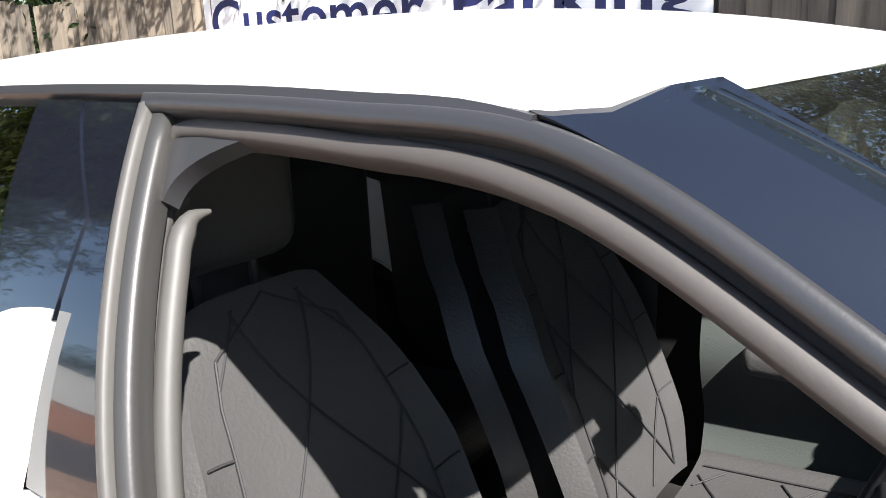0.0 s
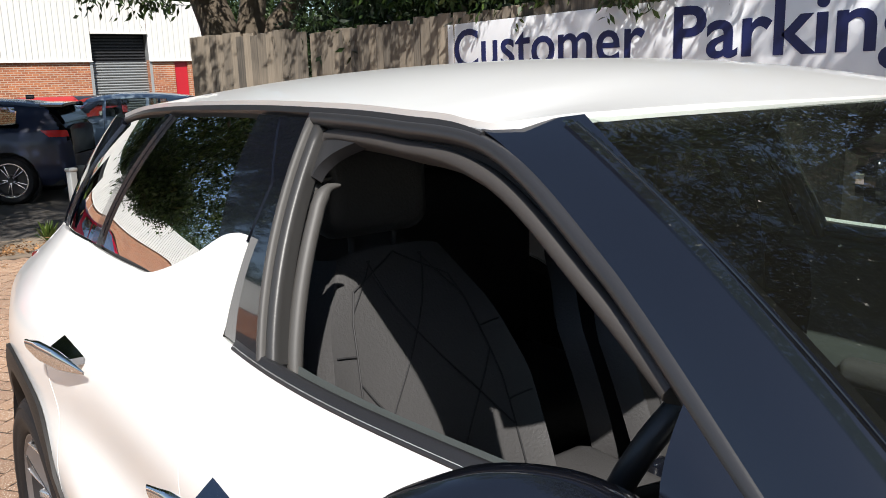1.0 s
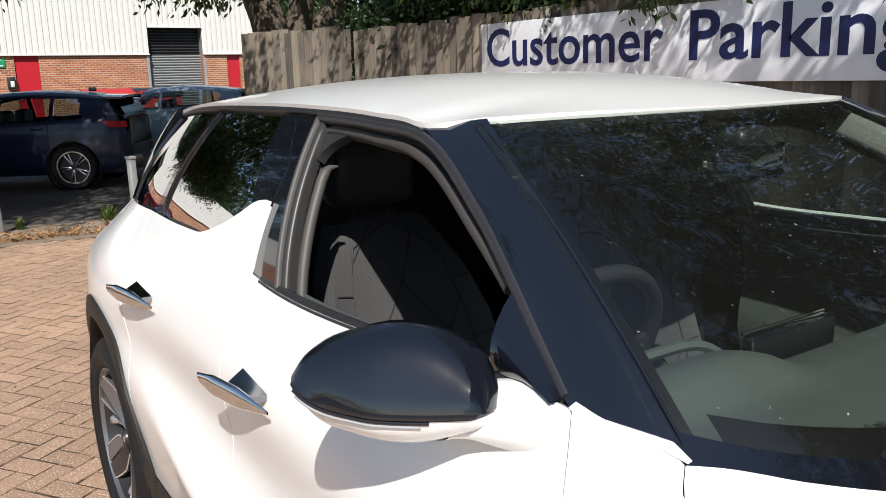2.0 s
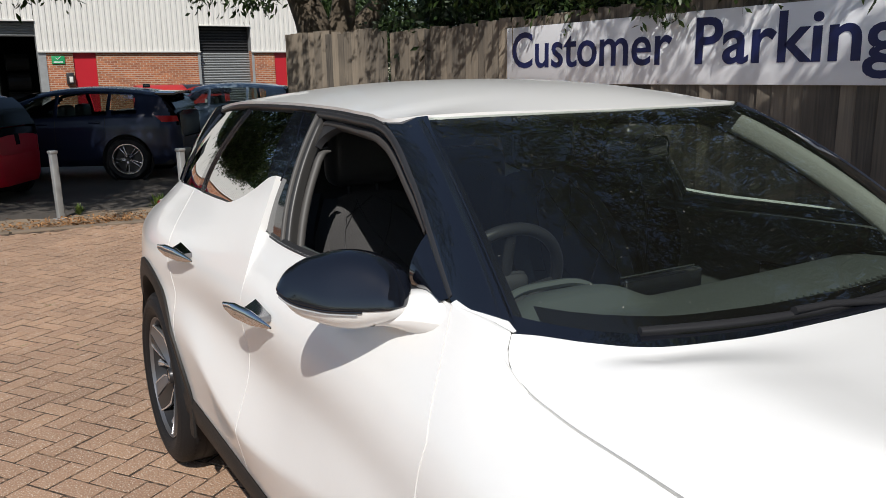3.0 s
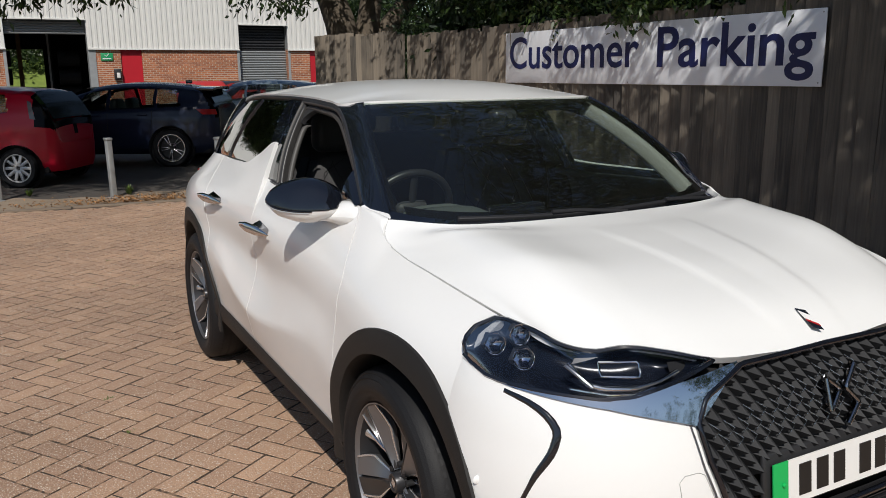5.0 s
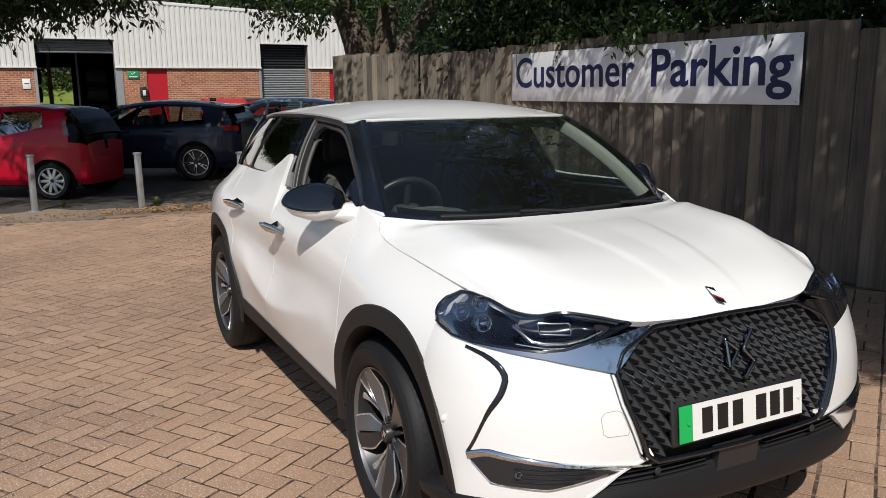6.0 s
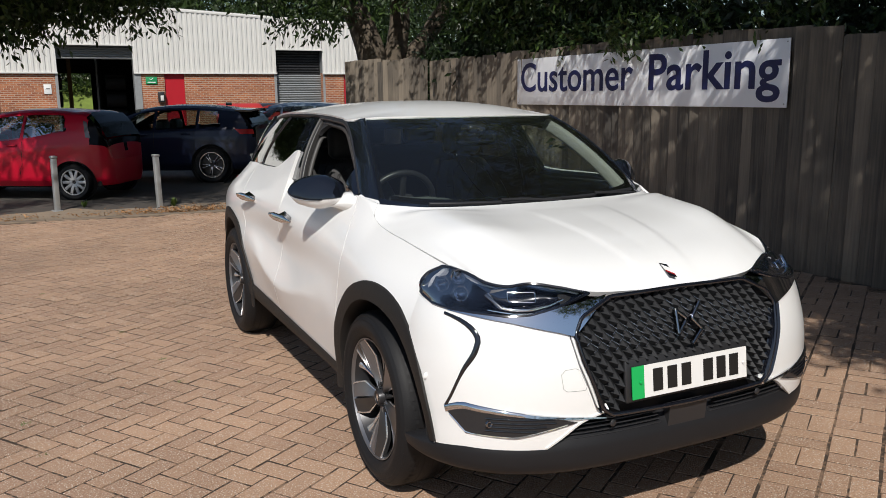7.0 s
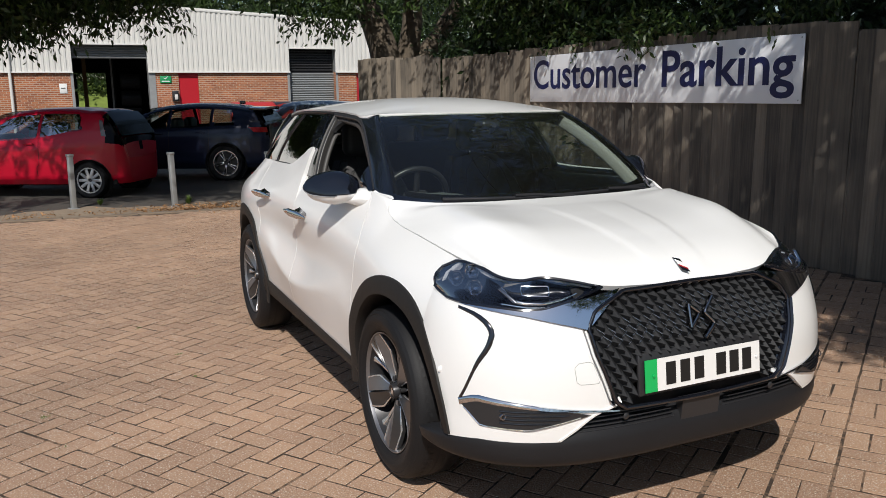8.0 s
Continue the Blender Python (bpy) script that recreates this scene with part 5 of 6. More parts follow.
SHEET = plain("pale_grey_cladding", (.62, .61, .575), .5, spots=.07, scale=1.5, fine=.04)
SHUTTER = plain("grey_shutter_slats", (.24, .25, .25), .45, .3, spots=.08, scale=2)
RED_DOOR = plain("red_door_paint", (.42, .012, .022), .4, spots=.06)
STEEL = plain("galvanised_steel", (.35, .36, .36), .45, .4, spots=.18, scale=8, bump=.05, fine=.08)
BARK = plain("tree_bark", (.115, .092, .067), .95, spots=.45, scale=5, bump=1.0, bump_scale=22, fine=.3)
LEAF = leafy("tree_leaves", (.014, .032, .008), (.062, .105, .022), .25)
LEAF_DARK = leafy("hedge_leaves", (.005, .013, .005), (.030, .058, .015), .15)
LEAF_FAR = leafy("far_leaves", (.014, .030, .008), (.050, .085, .020), .25)
DRY = varied("dry_leaves", (.13, .065, .028), (.42, .225, .095), .9, "island", 60, .3, .1)
WEED = leafy("weed_leaves", (.06, .11, .02), (.14, .2, .04))

# ---- ground and paving ----
ground = part("ground", grid(40, 40, lambda u, v: np.array((-400 + 800 * u, -400 + 800 * v, -.022))), ASPHALT)
tagged(ground, "dark worn asphalt yard and land beyond", "ground", kind="structure")
EDGE_A, EDGE_B = np.array((-7.95, -6.5)), np.array((-6.95, 4.0))


def edge_x(y):
    return EDGE_A[0] + (EDGE_B[0] - EDGE_A[0]) * (y - EDGE_A[1]) / (EDGE_B[1] - EDGE_A[1])


pavement = part("pavement", grid(14, 14, lambda u, v: np.array((edge_x(-9 + 13 * v) + (9 - edge_x(-9 + 13 * v)) * u, -9 + 13 * v, -.0020))), SAND)
tagged(pavement, "brick block paving in herringbone and basket-weave with sandy joints", "pavement", kind="structure")
PAVE_TURN = radians(34.3)
E1, E2 = np.array((math.cos(PAVE_TURN), math.sin(PAVE_TURN))), np.array((-math.sin(PAVE_TURN), math.cos(PAVE_TURN)))
BL, BW, BC = .2000, .0968, .002
MODULE = 1.055


def brick_verts(length, width, drop=.016):
    a, b = length / 2, width / 2
    return ([(-a + BC, -b + BC, 0), (a - BC, -b + BC, 0), (a - BC, b - BC, 0), (-a + BC, b - BC, 0),
             (-a, -b, -.0015), (a, -b, -.0015), (a, b, -.0015), (-a, b, -.0015),
             (-a, -b, -drop), (a, -b, -drop), (a, b, -drop), (-a, b, -drop)],
            [(0, 1, 2, 3)] + [(i, i + 4, (i + 1) % 4 + 4, (i + 1) % 4) for i in range(4)] + [(i + 4, i + 8, (i + 1) % 4 + 8, (i + 1) % 4 + 4) for i in range(4)])


brick_mesh = bpy.data.meshes.new("brick")
brick_mesh.from_pydata(*(lambda d: (d[0], [], d[1]))(brick_verts(BL, BW)))
brick_mesh.materials.append(PAVER)
brick_mesh.materials.append(SAND)
brick_mesh.polygons.foreach_set("material_index", [0] * 5 + [1] * 4)
SPLIT = 1.70
lay = []
rng = random.Random(5)
for a in range(-150, 90):
    for b in range(-140, 115):
        k = (a - b) % 4
        if k == 0:
            c, turn, half = ((a + 1) * .1, (b + .5) * .1), 0, 0
        elif k == 3:
            c, turn, half = ((a + .5) * .1, (b + 1) * .1), 90, 0
        else:
            continue
        if abs(c[0] - SPLIT) < .01 and not turn:
            c, half = (SPLIT - .05, c[1]), 1
        if c[0] < SPLIT:
            lay.append((c, turn, half))
for col in range(0, 44):
    off = rng.choice((0, .1, .2, .3))
    for r in range(-34, 26):
        p, q = SPLIT + .012 + col * .2025 + .1, r * .4 + off
        lay += [((p, q + .05), 0, 0), ((p, q + .15), 0, 0), ((p - .05, q + .3), 90, 0), ((p + .05, q + .3), 90, 0)]
near, far_v, far_f = 0, [], []
base_v, base_f = brick_verts(BL, BW)
base_v = np.array(base_v)
half_v = np.array(brick_verts(BW, BW)[0])
for (p, q), turn, half in lay:
    x, y = E1 * (SPLIT + (p - SPLIT) * MODULE) + E2 * q * MODULE
    if not (edge_x(y) + .12 < x < 8.9 and -8.9 < y < 3.90):
        continue
    tilt = (rng.gauss(0, .22), rng.gauss(0, .22))
    dz = min(max(rng.gauss(.0008, .0006), -.0002), .0025)
    m = Matrix.Translation((x + rng.gauss(0, .0012), y + rng.gauss(0, .0012), dz)) @ Euler((radians(tilt[0]), radians(tilt[1]), PAVE_TURN + radians(turn + rng.gauss(0, .6)))).to_matrix().to_4x4()
    if near < 300 and not half and -1.75 < x < 1.55 and -2.62 < y < -.95:
        ob = new("brick", brick_mesh)
        ob.parent = pavement
        ob.matrix_world = m
        near += 1
    else:
        k = len(far_v) * 12
        w = np.array(m)
        grow = np.array((1 + rng.gauss(0, .008), 1 + rng.gauss(0, .016), 1))
        far_v.append(((half_v if half else base_v) * grow) @ w[:3, :3].T + w[:3, 3])
        far_f += [tuple(i + k for i in f) for f in base_f]
far_bricks = part("bricks", (np.concatenate(far_v), far_f), PAVER_FAR, pavement, smooth=False)
far_bricks.data.materials.append(SAND)
far_bricks.data.polygons.foreach_set("material_index", ([0] * 5 + [1] * 4) * len(far_v))
tagged(far_bricks, "weathered orange-brown clay paving bricks", kind="stuff")
# moss and seedlings in the joints
mv, mf = [], []
for i in range(60):
    gx, gy = rng.uniform(-5.5, 4.2), rng.uniform(-5.2, -.9)
    q = np.array((gx, gy))
    a_, b_ = round(float(q @ E1) * 10) / 10, float(q @ E2)
    gx, gy = E1 * a_ + E2 * b_
    for j in range(rng.randint(5, 16)):
        ang, ln = rng.uniform(0, 6.3), rng.uniform(.006, .02)
        o = Vector((gx, gy, -.004)) + Vector((*(E2 * rng.gauss(0, .016)), 0))
        d = Vector((math.cos(ang), math.sin(ang), rng.uniform(.4, 1.4))) * ln
        sd = Vector((-math.sin(ang), math.cos(ang), 0)) * .003
        k = len(mv)
        mv += [tuple(o), tuple(o + d * .6 + sd), tuple(o + d), tuple(o + d * .6 - sd)]
        mf.append((k, k + 1, k + 2, k + 3))
tagged(part("joint_weeds", (mv, mf), WEED, smooth=False), "tiny green seedlings in the joints of the paving", "weeds", kind="stuff")
kerb = part("kerb", joined(*[moved((lambda d: (d[0], d[1]))(brick_verts(.91, .12, .05)), Matrix.Translation((edge_x(y) - .0, y, .012)) @ Euler((0, 0, radians(84.5))).to_matrix().to_4x4()) for y in np.arange(-6.2, 3.9, .93)]), plain("dirty_edging", (.20, .155, .115), .9, spots=.3, scale=6, bump=.3, fine=.2))
tagged(kerb, "flush grey concrete edging along the brick paving", "kerb", kind="structure")

# trodden earth between the edging and the asphalt
earth = part("earth_strip", grid(8, 120, lambda u, v: np.array((edge_x(-6.4 + 10.2 * v) - .05 - u * (1.05 + .16 * math.sin(31 * v) + .10 * math.sin(83 * v + 1)), -6.4 + 10.2 * v, -.006 - .013 * u + .004 * math.sin(40 * v + 9 * u)))), plain("dry_earth", (.25, .195, .14), .95, spots=.35, scale=3, bump=.4, bump_scale=60, fine=.25))
tagged(earth, "strip of dry trodden earth beside the paving", "earth", kind="structure")

# dry leaves and weeds along the edge
lv, lf = [], []
for i in range(9000):
    y = rng.uniform(-6.4, 3.8)
    heap = .12 + .25 * max(math.sin(y * 2.1 + 1.0), 0) + (1.2 * math.exp(-((y + .3) / .8) ** 2)) + (.9 if y > .6 else 0)
    if rng.random() > heap * .6:
        continue
    x = edge_x(y) - .12 - abs(rng.gauss(0, .28)) + (rng.gauss(.25, .25) if rng.random() < .06 else 0)
    z = rng.uniform(-.018, .03) if rng.random() < .85 else rng.uniform(0, .06)
    m = Matrix.Translation((x, y, z)) @ Euler((rng.uniform(-.7, .7), rng.uniform(-.7, .7), rng.uniform(0, 6.3))).to_matrix().to_4x4()
    s, k = rng.uniform(.012, .034), len(lv)
    lv += [tuple(m @ Vector(q)) for q in ((-s, 0, 0), (0, -s * .35, .006), (s, 0, 0), (0, s * .35, .006))]
    lf.append((k, k + 1, k + 2, k + 3))
tagged(part("leaf_litter", (lv, lf), DRY, smooth=False), "dry brown fallen leaves heaped along the paving's edge", "leaves", kind="stuff")
for wx, wy, wr in ((-8.35, -.30, .14), (-8.05, .55, .22), (-8.3, 1.0, .12), (-8.9, -1.5, .1)):
    wv, wf = [], []
    for i in range(70):
        a, r = rng.uniform(0, 6.3), rng.uniform(.2, 1) * wr * .7
        k = len(wv)
        tip = Vector((math.cos(a) * r, math.sin(a) * r, rng.uniform(.3, 1.1) * wr))
        sd = Vector((-math.sin(a), math.cos(a), 0)) * .012
        wv += [(0, 0, 0), tuple(tip * .6 + sd), tuple(tip), tuple(tip * .6 - sd)]
        wf.append((k, k + 1, k + 2, k + 3))
    w = part("weed", (wv, wf), WEED, smooth=False)
    w.matrix_world = Matrix.Translation((wx, wy, -.02))
    tagged(w, "small green weed growing in the leaf litter", "weed", "weeds by the bollards")


# ---- bollards ----
def bollard(x, y, lean):
    b = empty("bollard", Matrix.Translation((x, y, -.02)) @ Euler((radians(lean[0]), radians(lean[1]), radians(20))).to_matrix().to_4x4(), "grey galvanised square steel bollard with a flat cap", "bollard", "bollards along the paving")
    part("post", box(.072, .072, .76, .008), STEEL, b)
    part("cap", box(.09, .09, .035, .010, (0, 0, .755)), STEEL, b)
    part("base_plate", box(.13, .13, .015, .003), STEEL, b)
    return b


bollard(-8.63, -1.864, (0, 1.5)), bollard(-8.15, -.525, (1.0, 0)), bollard(-7.45, .72, (0, -1))


# ---- fence ----
fence = empty("fence", Matrix.Translation((-3, 3.98, 0)), "weathered close-board wooden fence in dappled shade", "fence")


def board_mesh(height):
    bm = box(.148, .016, height, .003, segments=1)
    for v in bm.verts:
        v.co.y += .021 * v.co.x / .074
    me = bpy.data.meshes.new("board")
    bm.to_mesh(me)
    bm.free()
    me.materials.append(BOARD)
    return me


_boards = [board_mesh(h) for h in (2.10, 2.12, 2.135, 2.15)]
_turned = board_mesh(2.02)


def place_boards(a, b, meshes, rise=0.0):
    a, b = np.array(a), np.array(b)
    d = (b - a) / np.linalg.norm(b - a)
    count = int(np.linalg.norm(b - a) / .141)
    for i in range(count):
        p = a + d * (.07 + i * .141)
        o = new("board", rng.choice(meshes))
        o.matrix_world = Matrix.Translation((p[0], p[1], rise + rng.gauss(0, .006))) @ Euler((radians(rng.gauss(0, .25)), radians(rng.gauss(0, .3)), math.atan2(d[1], d[0]) + radians(rng.gauss(0, .6)))).to_matrix().to_4x4()
        o.parent, o.matrix_parent_inverse = fence, fence.matrix_world.inverted()


place_boards((-8.47, 3.98), (-.49, 3.98), _boards)
place_boards((-.66, 4.0), (7.5, 4.0), [_turned])
place_boards((-10.75, 3.30), (-8.47, 3.98), _boards, .06)
for x in np.arange(-8.4, 7.5, 2.4):
    for z in (.35, 1.05, 1.8):
        r = part("fence_rail", box(2.36, .05, .09, .006, (x + 1.2, 4.06 if x < -.6 else 4.13, z)), BOARD)
        r.parent, r.matrix_parent_inverse = fence, fence.matrix_world.inverted()

# ---- sign ----
sign = part("sign_board", moved(box(4.565, .012, .60, .003), Matrix.Translation((-3.322, 3.945, 1.430))), SIGN_FACE)
tagged(sign, "long white sign board with blue customer parking lettering on the fence", "sign")


def lettering(text, x0, x1, z, cap, bold):
    cu = bpy.data.curves.new("lettering", "FONT")
    cu.body, cu.size, cu.offset, cu.extrude, cu.resolution_u = text, 1.0, bold, .002, 4
    tmp = bpy.data.objects.new("lettering", cu)
    scene.collection.objects.link(tmp)
    dg = bpy.context.evaluated_depsgraph_get()
    me = bpy.data.meshes.new_from_object(tmp.evaluated_get(dg))
    bpy.data.objects.remove(tmp)
    co = np.array([v.co for v in me.vertices])
    lo, hi = co.min(0), co.max(0)
    k = (x1 - x0) / (hi[0] - lo[0])
    for v in me.vertices:
        v.co = (x0 + (v.co.x - lo[0]) * k, 3.9365 - v.co.z, z + v.co.y * cap / .729)
    me.materials.clear()
    me.materials.append(SIGN_BLUE)
    ob = new("lettering", me)
    ob.parent = sign
    return ob


lettering("Customer", -5.50, -3.15, 1.605, .385, .010)
lettering("Parking", -2.885, -1.12, 1.605, .385, .016)
for x, z in ((-5.57, 1.46), (-5.57, 2.0), (-1.07, 1.46), (-1.07, 2.0), (-3.3, 1.45), (-3.3, 2.01)):
    part("fixing_screw", moved(lathe([(0, -.004), (.006, -.003), (.007, 0)], 10), Matrix.Translation((x, 3.939, z))), STEEL, sign)


# ---- trees ----
def leaves(blobs, size, seed, droop=.5, keep=None, per=12):
    """Twigs of small pointed leaves spread through the shells of ellipsoids (x, y, z, rx, ry, rz, twigs)."""
    r = np.random.RandomState(seed)
    vs = []
    for bx, by, bz, rx, ry, rz, n in blobs:
        d = r.normal(size=(n, 3))
        d /= np.linalg.norm(d, axis=1)[:, None]
        rad = r.uniform(.35, 1, n) ** .55 * (1 + .22 * np.sin(d[:, 0] * 5 + bx) * np.cos(d[:, 1] * 6 + by) + .12 * np.sin(d[:, 2] * 9))
        c = np.array((bx, by, bz)) + d * rad[:, None] * np.array((rx, ry, rz))
        if keep is not None:
            c = c[[keep(q, r) for q in c]]
        n = len(c)
        if n == 0:
            continue
        tw = r.normal(size=(n, 3)) * .6
        tw[:, 2] -= droop
        tw /= np.linalg.norm(tw, axis=1)[:, None]
        for k in range(per):
            s = size * r.uniform(.6, 1.25, n)[:, None]
            p = c + tw * (k / per * size * 3.2) + r.normal(size=(n, 3)) * size * .35
            a = tw * .7 + r.normal(size=(n, 3)) * .6
            a[:, 2] -= droop * .6
            a /= np.linalg.norm(a, axis=1)[:, None]
            w = np.cross(a, r.normal(size=(n, 3)))
            w /= np.linalg.norm(w, axis=1)[:, None] + 1e-6
            nn = np.cross(a, w)
            q = np.stack([p, p + a * s * .45 + w * s * .17 + nn * s * .05, p + a * s, p + a * s * .45 - w * s * .17 + nn * s * .05], 1)
            vs.append(q.reshape(-1, 3))
    v = np.concatenate(vs)
    me = bpy.data.meshes.new("crown")
    k = len(v) // 4
    me.vertices.add(len(v))
    me.vertices.foreach_set("co", v.astype(np.float32).ravel())
    me.loops.add(len(v))
    me.loops.foreach_set("vertex_index", np.arange(len(v), dtype=np.int32))
    me.polygons.add(k)
    me.polygons.foreach_set("loop_start", np.arange(0, 4 * k, 4, dtype=np.int32))
    me.update(calc_edges=True)
    return me


def limb(path, r0, r1, n=14, sides=10):
    pts = smooth_path(path, n)
    rads = [r0 + (r1 - r0) * (i / (n - 1)) ** .8 for i in range(n)]
    v, f = tube(pts, rads, sides, up=(.3, .2, .1))
    v = [tuple(np.array(q) * (1 + 0 * i)) for i, q in enumerate(v)]
    v = [tuple(Vector(q) + noise.noise_vector(Vector(q) * 2.2) * .05) for q in v]
    return v, f


def shade_ok(q, r):
    """Keeps only twigs whose shadow falls where wanted: the yard in front stays in the sun."""
    gx, gy = q[0] - .86 * q[2], q[1] + .48 * q[2]
    if gx < float(np.interp(gy, (-.5, .3), (-9.3, -8.3))) and gy < 3.5 or .45 < gx < 1.7 and 2.3 < gy < 2.9:
        return True
    # drops part of the twigs so that sun dapples the fence
    if -12.4 < gx < -6.9 and 4.1 < gy < 4.95 and math.sin(q[0] * 31.7 + q[1] * 17.3 + q[2] * 57.1) < .25:
        return False
    if -7.4 < gx < -2.9 and 4.5 < gy < 5.0 and math.sin(q[0] * 12.9 + q[1] * 78.2 + q[2] * 37.7) < .3:
        return False
    ragged = .35 * math.sin(gx * 1.3) + .25 * math.sin(gx * 3.1 + 1)
    if gx < -6.3:
        return gy > 2.9 + ragged + (gx + 8.6) * .0
    return gy > 2.75 + ragged


def tree(label, base, stems, blobs, size, seed, mat=LEAF, keep=shade_ok, group="trees behind the fence"):
    t = empty("tree", Matrix.Translation(base), label, "tree", group)
    for i, (path, r0, r1) in enumerate(stems):
        o = part("trunk" if i == 0 else "limb", limb(path, r0, r1), BARK, None)
        o.parent, o.matrix_parent_inverse = t, t.matrix_world.inverted()
    me = leaves(blobs, size, seed, keep=keep)
    me.materials.append(mat)
    c = new("crown", me)
    c.parent, c.matrix_parent_inverse = t, t.matrix_world.inverted()
    return t


tree("old multi-stemmed tree with rough brown bark rising behind the fence", (-13.0, 4.9, 0),
     [([(-13.0, 4.9, 0), (-13.0, 4.8, 1.2), (-13.0, 4.75, 2.2), (-13.1, 4.45, 3.2), (-13.4, 3.6, 4.6), (-13.0, 2.6, 6.2)], .42, .18),
      ([(-13.0, 5.0, 1.6), (-12.9, 5.2, 2.4), (-12.8, 5.3, 3.6), (-12.6, 5.3, 6.5)], .30, .14),
      ([(-13.0, 5.1, 1.5), (-12.8, 5.6, 2.4), (-12.5, 6.2, 3.4), (-12.0, 7.2, 6.0)], .24, .10),
      ([(-13.2, 4.2, 3.6), (-12.2, 2.4, 4.6), (-10.8, .4, 5.0), (-9.6, -1.8, 4.8)], .13, .03),
      ([(-13.3, 3.8, 4.3), (-13.2, 1.4, 5.2), (-12.8, -1.2, 5.2)], .11, .03),
      ([(-12.8, 5.2, 3.2), (-11.0, 4.4, 4.2), (-9.0, 3.8, 4.6)], .10, .02)],
     [(-12.6, 2.2, 5.4, 2.6, 2.6, 1.7, 900), (-11.4, -.6, 5.0, 2.6, 2.6, 1.7, 900), (-10.6, -3.4, 4.6, 2.6, 2.4, 1.7, 1300), (-9.4, -1.4, 5.6, 2.2, 2.8, 1.4, 700),
      (-12.6, 5.0, 6.5, 3.4, 3.0, 2.4, 900), (-12.2, 3.1, 3.55, 1.3, 1.0, .75, 170), (-11.4, -2.8, 3.3, 1.3, 1.3, .75, 620), (-11.8, -1.2, 3.7, 1.5, 1.4, .7, 520),
      # the high blobs here hang out of view, added to shade the parked cars
      (-8.8, -4.0, 6.4, 3.0, 2.6, 1.6, 420), (-6.4, -2.0, 5.6, 2.6, 2.4, 1.2, 1000), (-6.2, -4.8, 5.8, 2.6, 2.4, 1.2, 340), (-7.4, .4, 5.3, 2.4, 1.8, 1.2, 600), (-7.3, -2.9, 5.1, 1.3, 1.0, .5, 800), (-6.5, -2.5, 5.2, 1.0, .9, .4, 500), (-10.4, -2.6, 2.95, .8, 1.2, .55, 130), (-10.6, -1.0, 3.2, .8, 1.2, .5, 90)],
     .15, 11)
tree("tall leafy tree standing close behind the fence", (-7.6, 6.6, 0),
     [([(-7.6, 6.6, 0), (-7.5, 6.5, 2), (-7.3, 6.2, 4.5), (-7.0, 5.8, 8)], .24, .08), ([(-7.5, 6.4, 2.4), (-6.5, 5.4, 3.6), (-5.2, 4.4, 4.4)], .09, .02), ([(-7.5, 6.5, 2.2), (-8.4, 5.6, 3.4), (-9.3, 4.8, 4.2)], .09, .02)],
     [(-7.4, 6.2, 5.2, 2.8, 2.6, 2.6, 1100), (-5.4, 5.0, 4.6, 2.0, 1.8, 1.7, 700), (-9.4, 5.4, 4.4, 1.8, 1.7, 1.6, 600), (-7.0, 5.6, 9.0, 3.4, 3.2, 2.6, 900), (-6.4, 4.9, 3.0, 2.4, .9, .9, 420), (-5.6, 3.1, 4.9, 2.6, 1.2, 1.0, 300)],
     .13, 12)
tree("broad dark-leaved tree with unseen boughs added to shade the fence", (-1.2, 6.9, 0),
     [([(-1.2, 6.9, 0), (-1.2, 6.8, 2), (-1.0, 6.4, 5), (-.6, 6.0, 9)], .28, .08), ([(-1.2, 6.6, 2.6), (.4, 5.2, 4.0), (1.8, 3.8, 4.8)], .10, .02), ([(-1.2, 6.6, 2.4), (-2.6, 5.4, 3.6), (-3.4, 4.2, 4.3)], .10, .02)],
     # the later blobs hang out of view, added to shade fence and paving
     [(-1.0, 6.4, 5.2, 2.8, 2.6, 2.6, 1100), (1.4, 4.6, 5.0, 2.4, 2.2, 1.6, 900), (-3.0, 4.9, 4.6, 2.2, 1.9, 1.8, 800), (-.6, 5.6, 9.0, 3.8, 3.4, 2.8, 1000), (2.4, 2.9, 6.2, 2.4, 2.0, 1.4, 1100), (-2.6, 2.7, 5.0, 2.8, 1.4, 1.0, 330), (1.0, 2.2, 5.4, 2.6, 1.4, 1.0, 420), (3.6, 1.3, 5.6, 2.4, 1.3, .9, 1000)],
     .13, 13)
# stands wholly out of view, added to shade the right-hand fence and paving
tree("broad dark-leaved tree with unseen boughs added to shade the fence", (4.8, 6.6, 0),
     [([(4.8, 6.6, 0), (4.8, 6.4, 2), (5.0, 6.0, 5), (5.2, 5.6, 9)], .26, .08), ([(4.8, 6.3, 2.6), (5.4, 5.0, 4.0), (6.0, 3.4, 4.8)], .10, .02)],
     [(4.8, 6.0, 5.2, 2.8, 2.6, 2.6, 1000), (6.0, 4.0, 5.0, 2.4, 2.2, 1.6, 900), (5.0, 5.4, 9.0, 3.6, 3.4, 2.6, 800), (6.6, 2.4, 6.4, 2.6, 2.2, 1.5, 800), (9.4, 4.6, 5.0, 2.6, 2.6, 2.2, 900), (6.2, 1.2, 5.6, 2.6, 1.4, .9, 900), (5.0, .95, 5.4, 2.0, .7, .5, 900), (5.5, .1, 5.3, .55, .3, .25, 110), (8.8, 1.6, 5.6, 2.4, 1.6, 1.1, 700)],
     .13, 14)
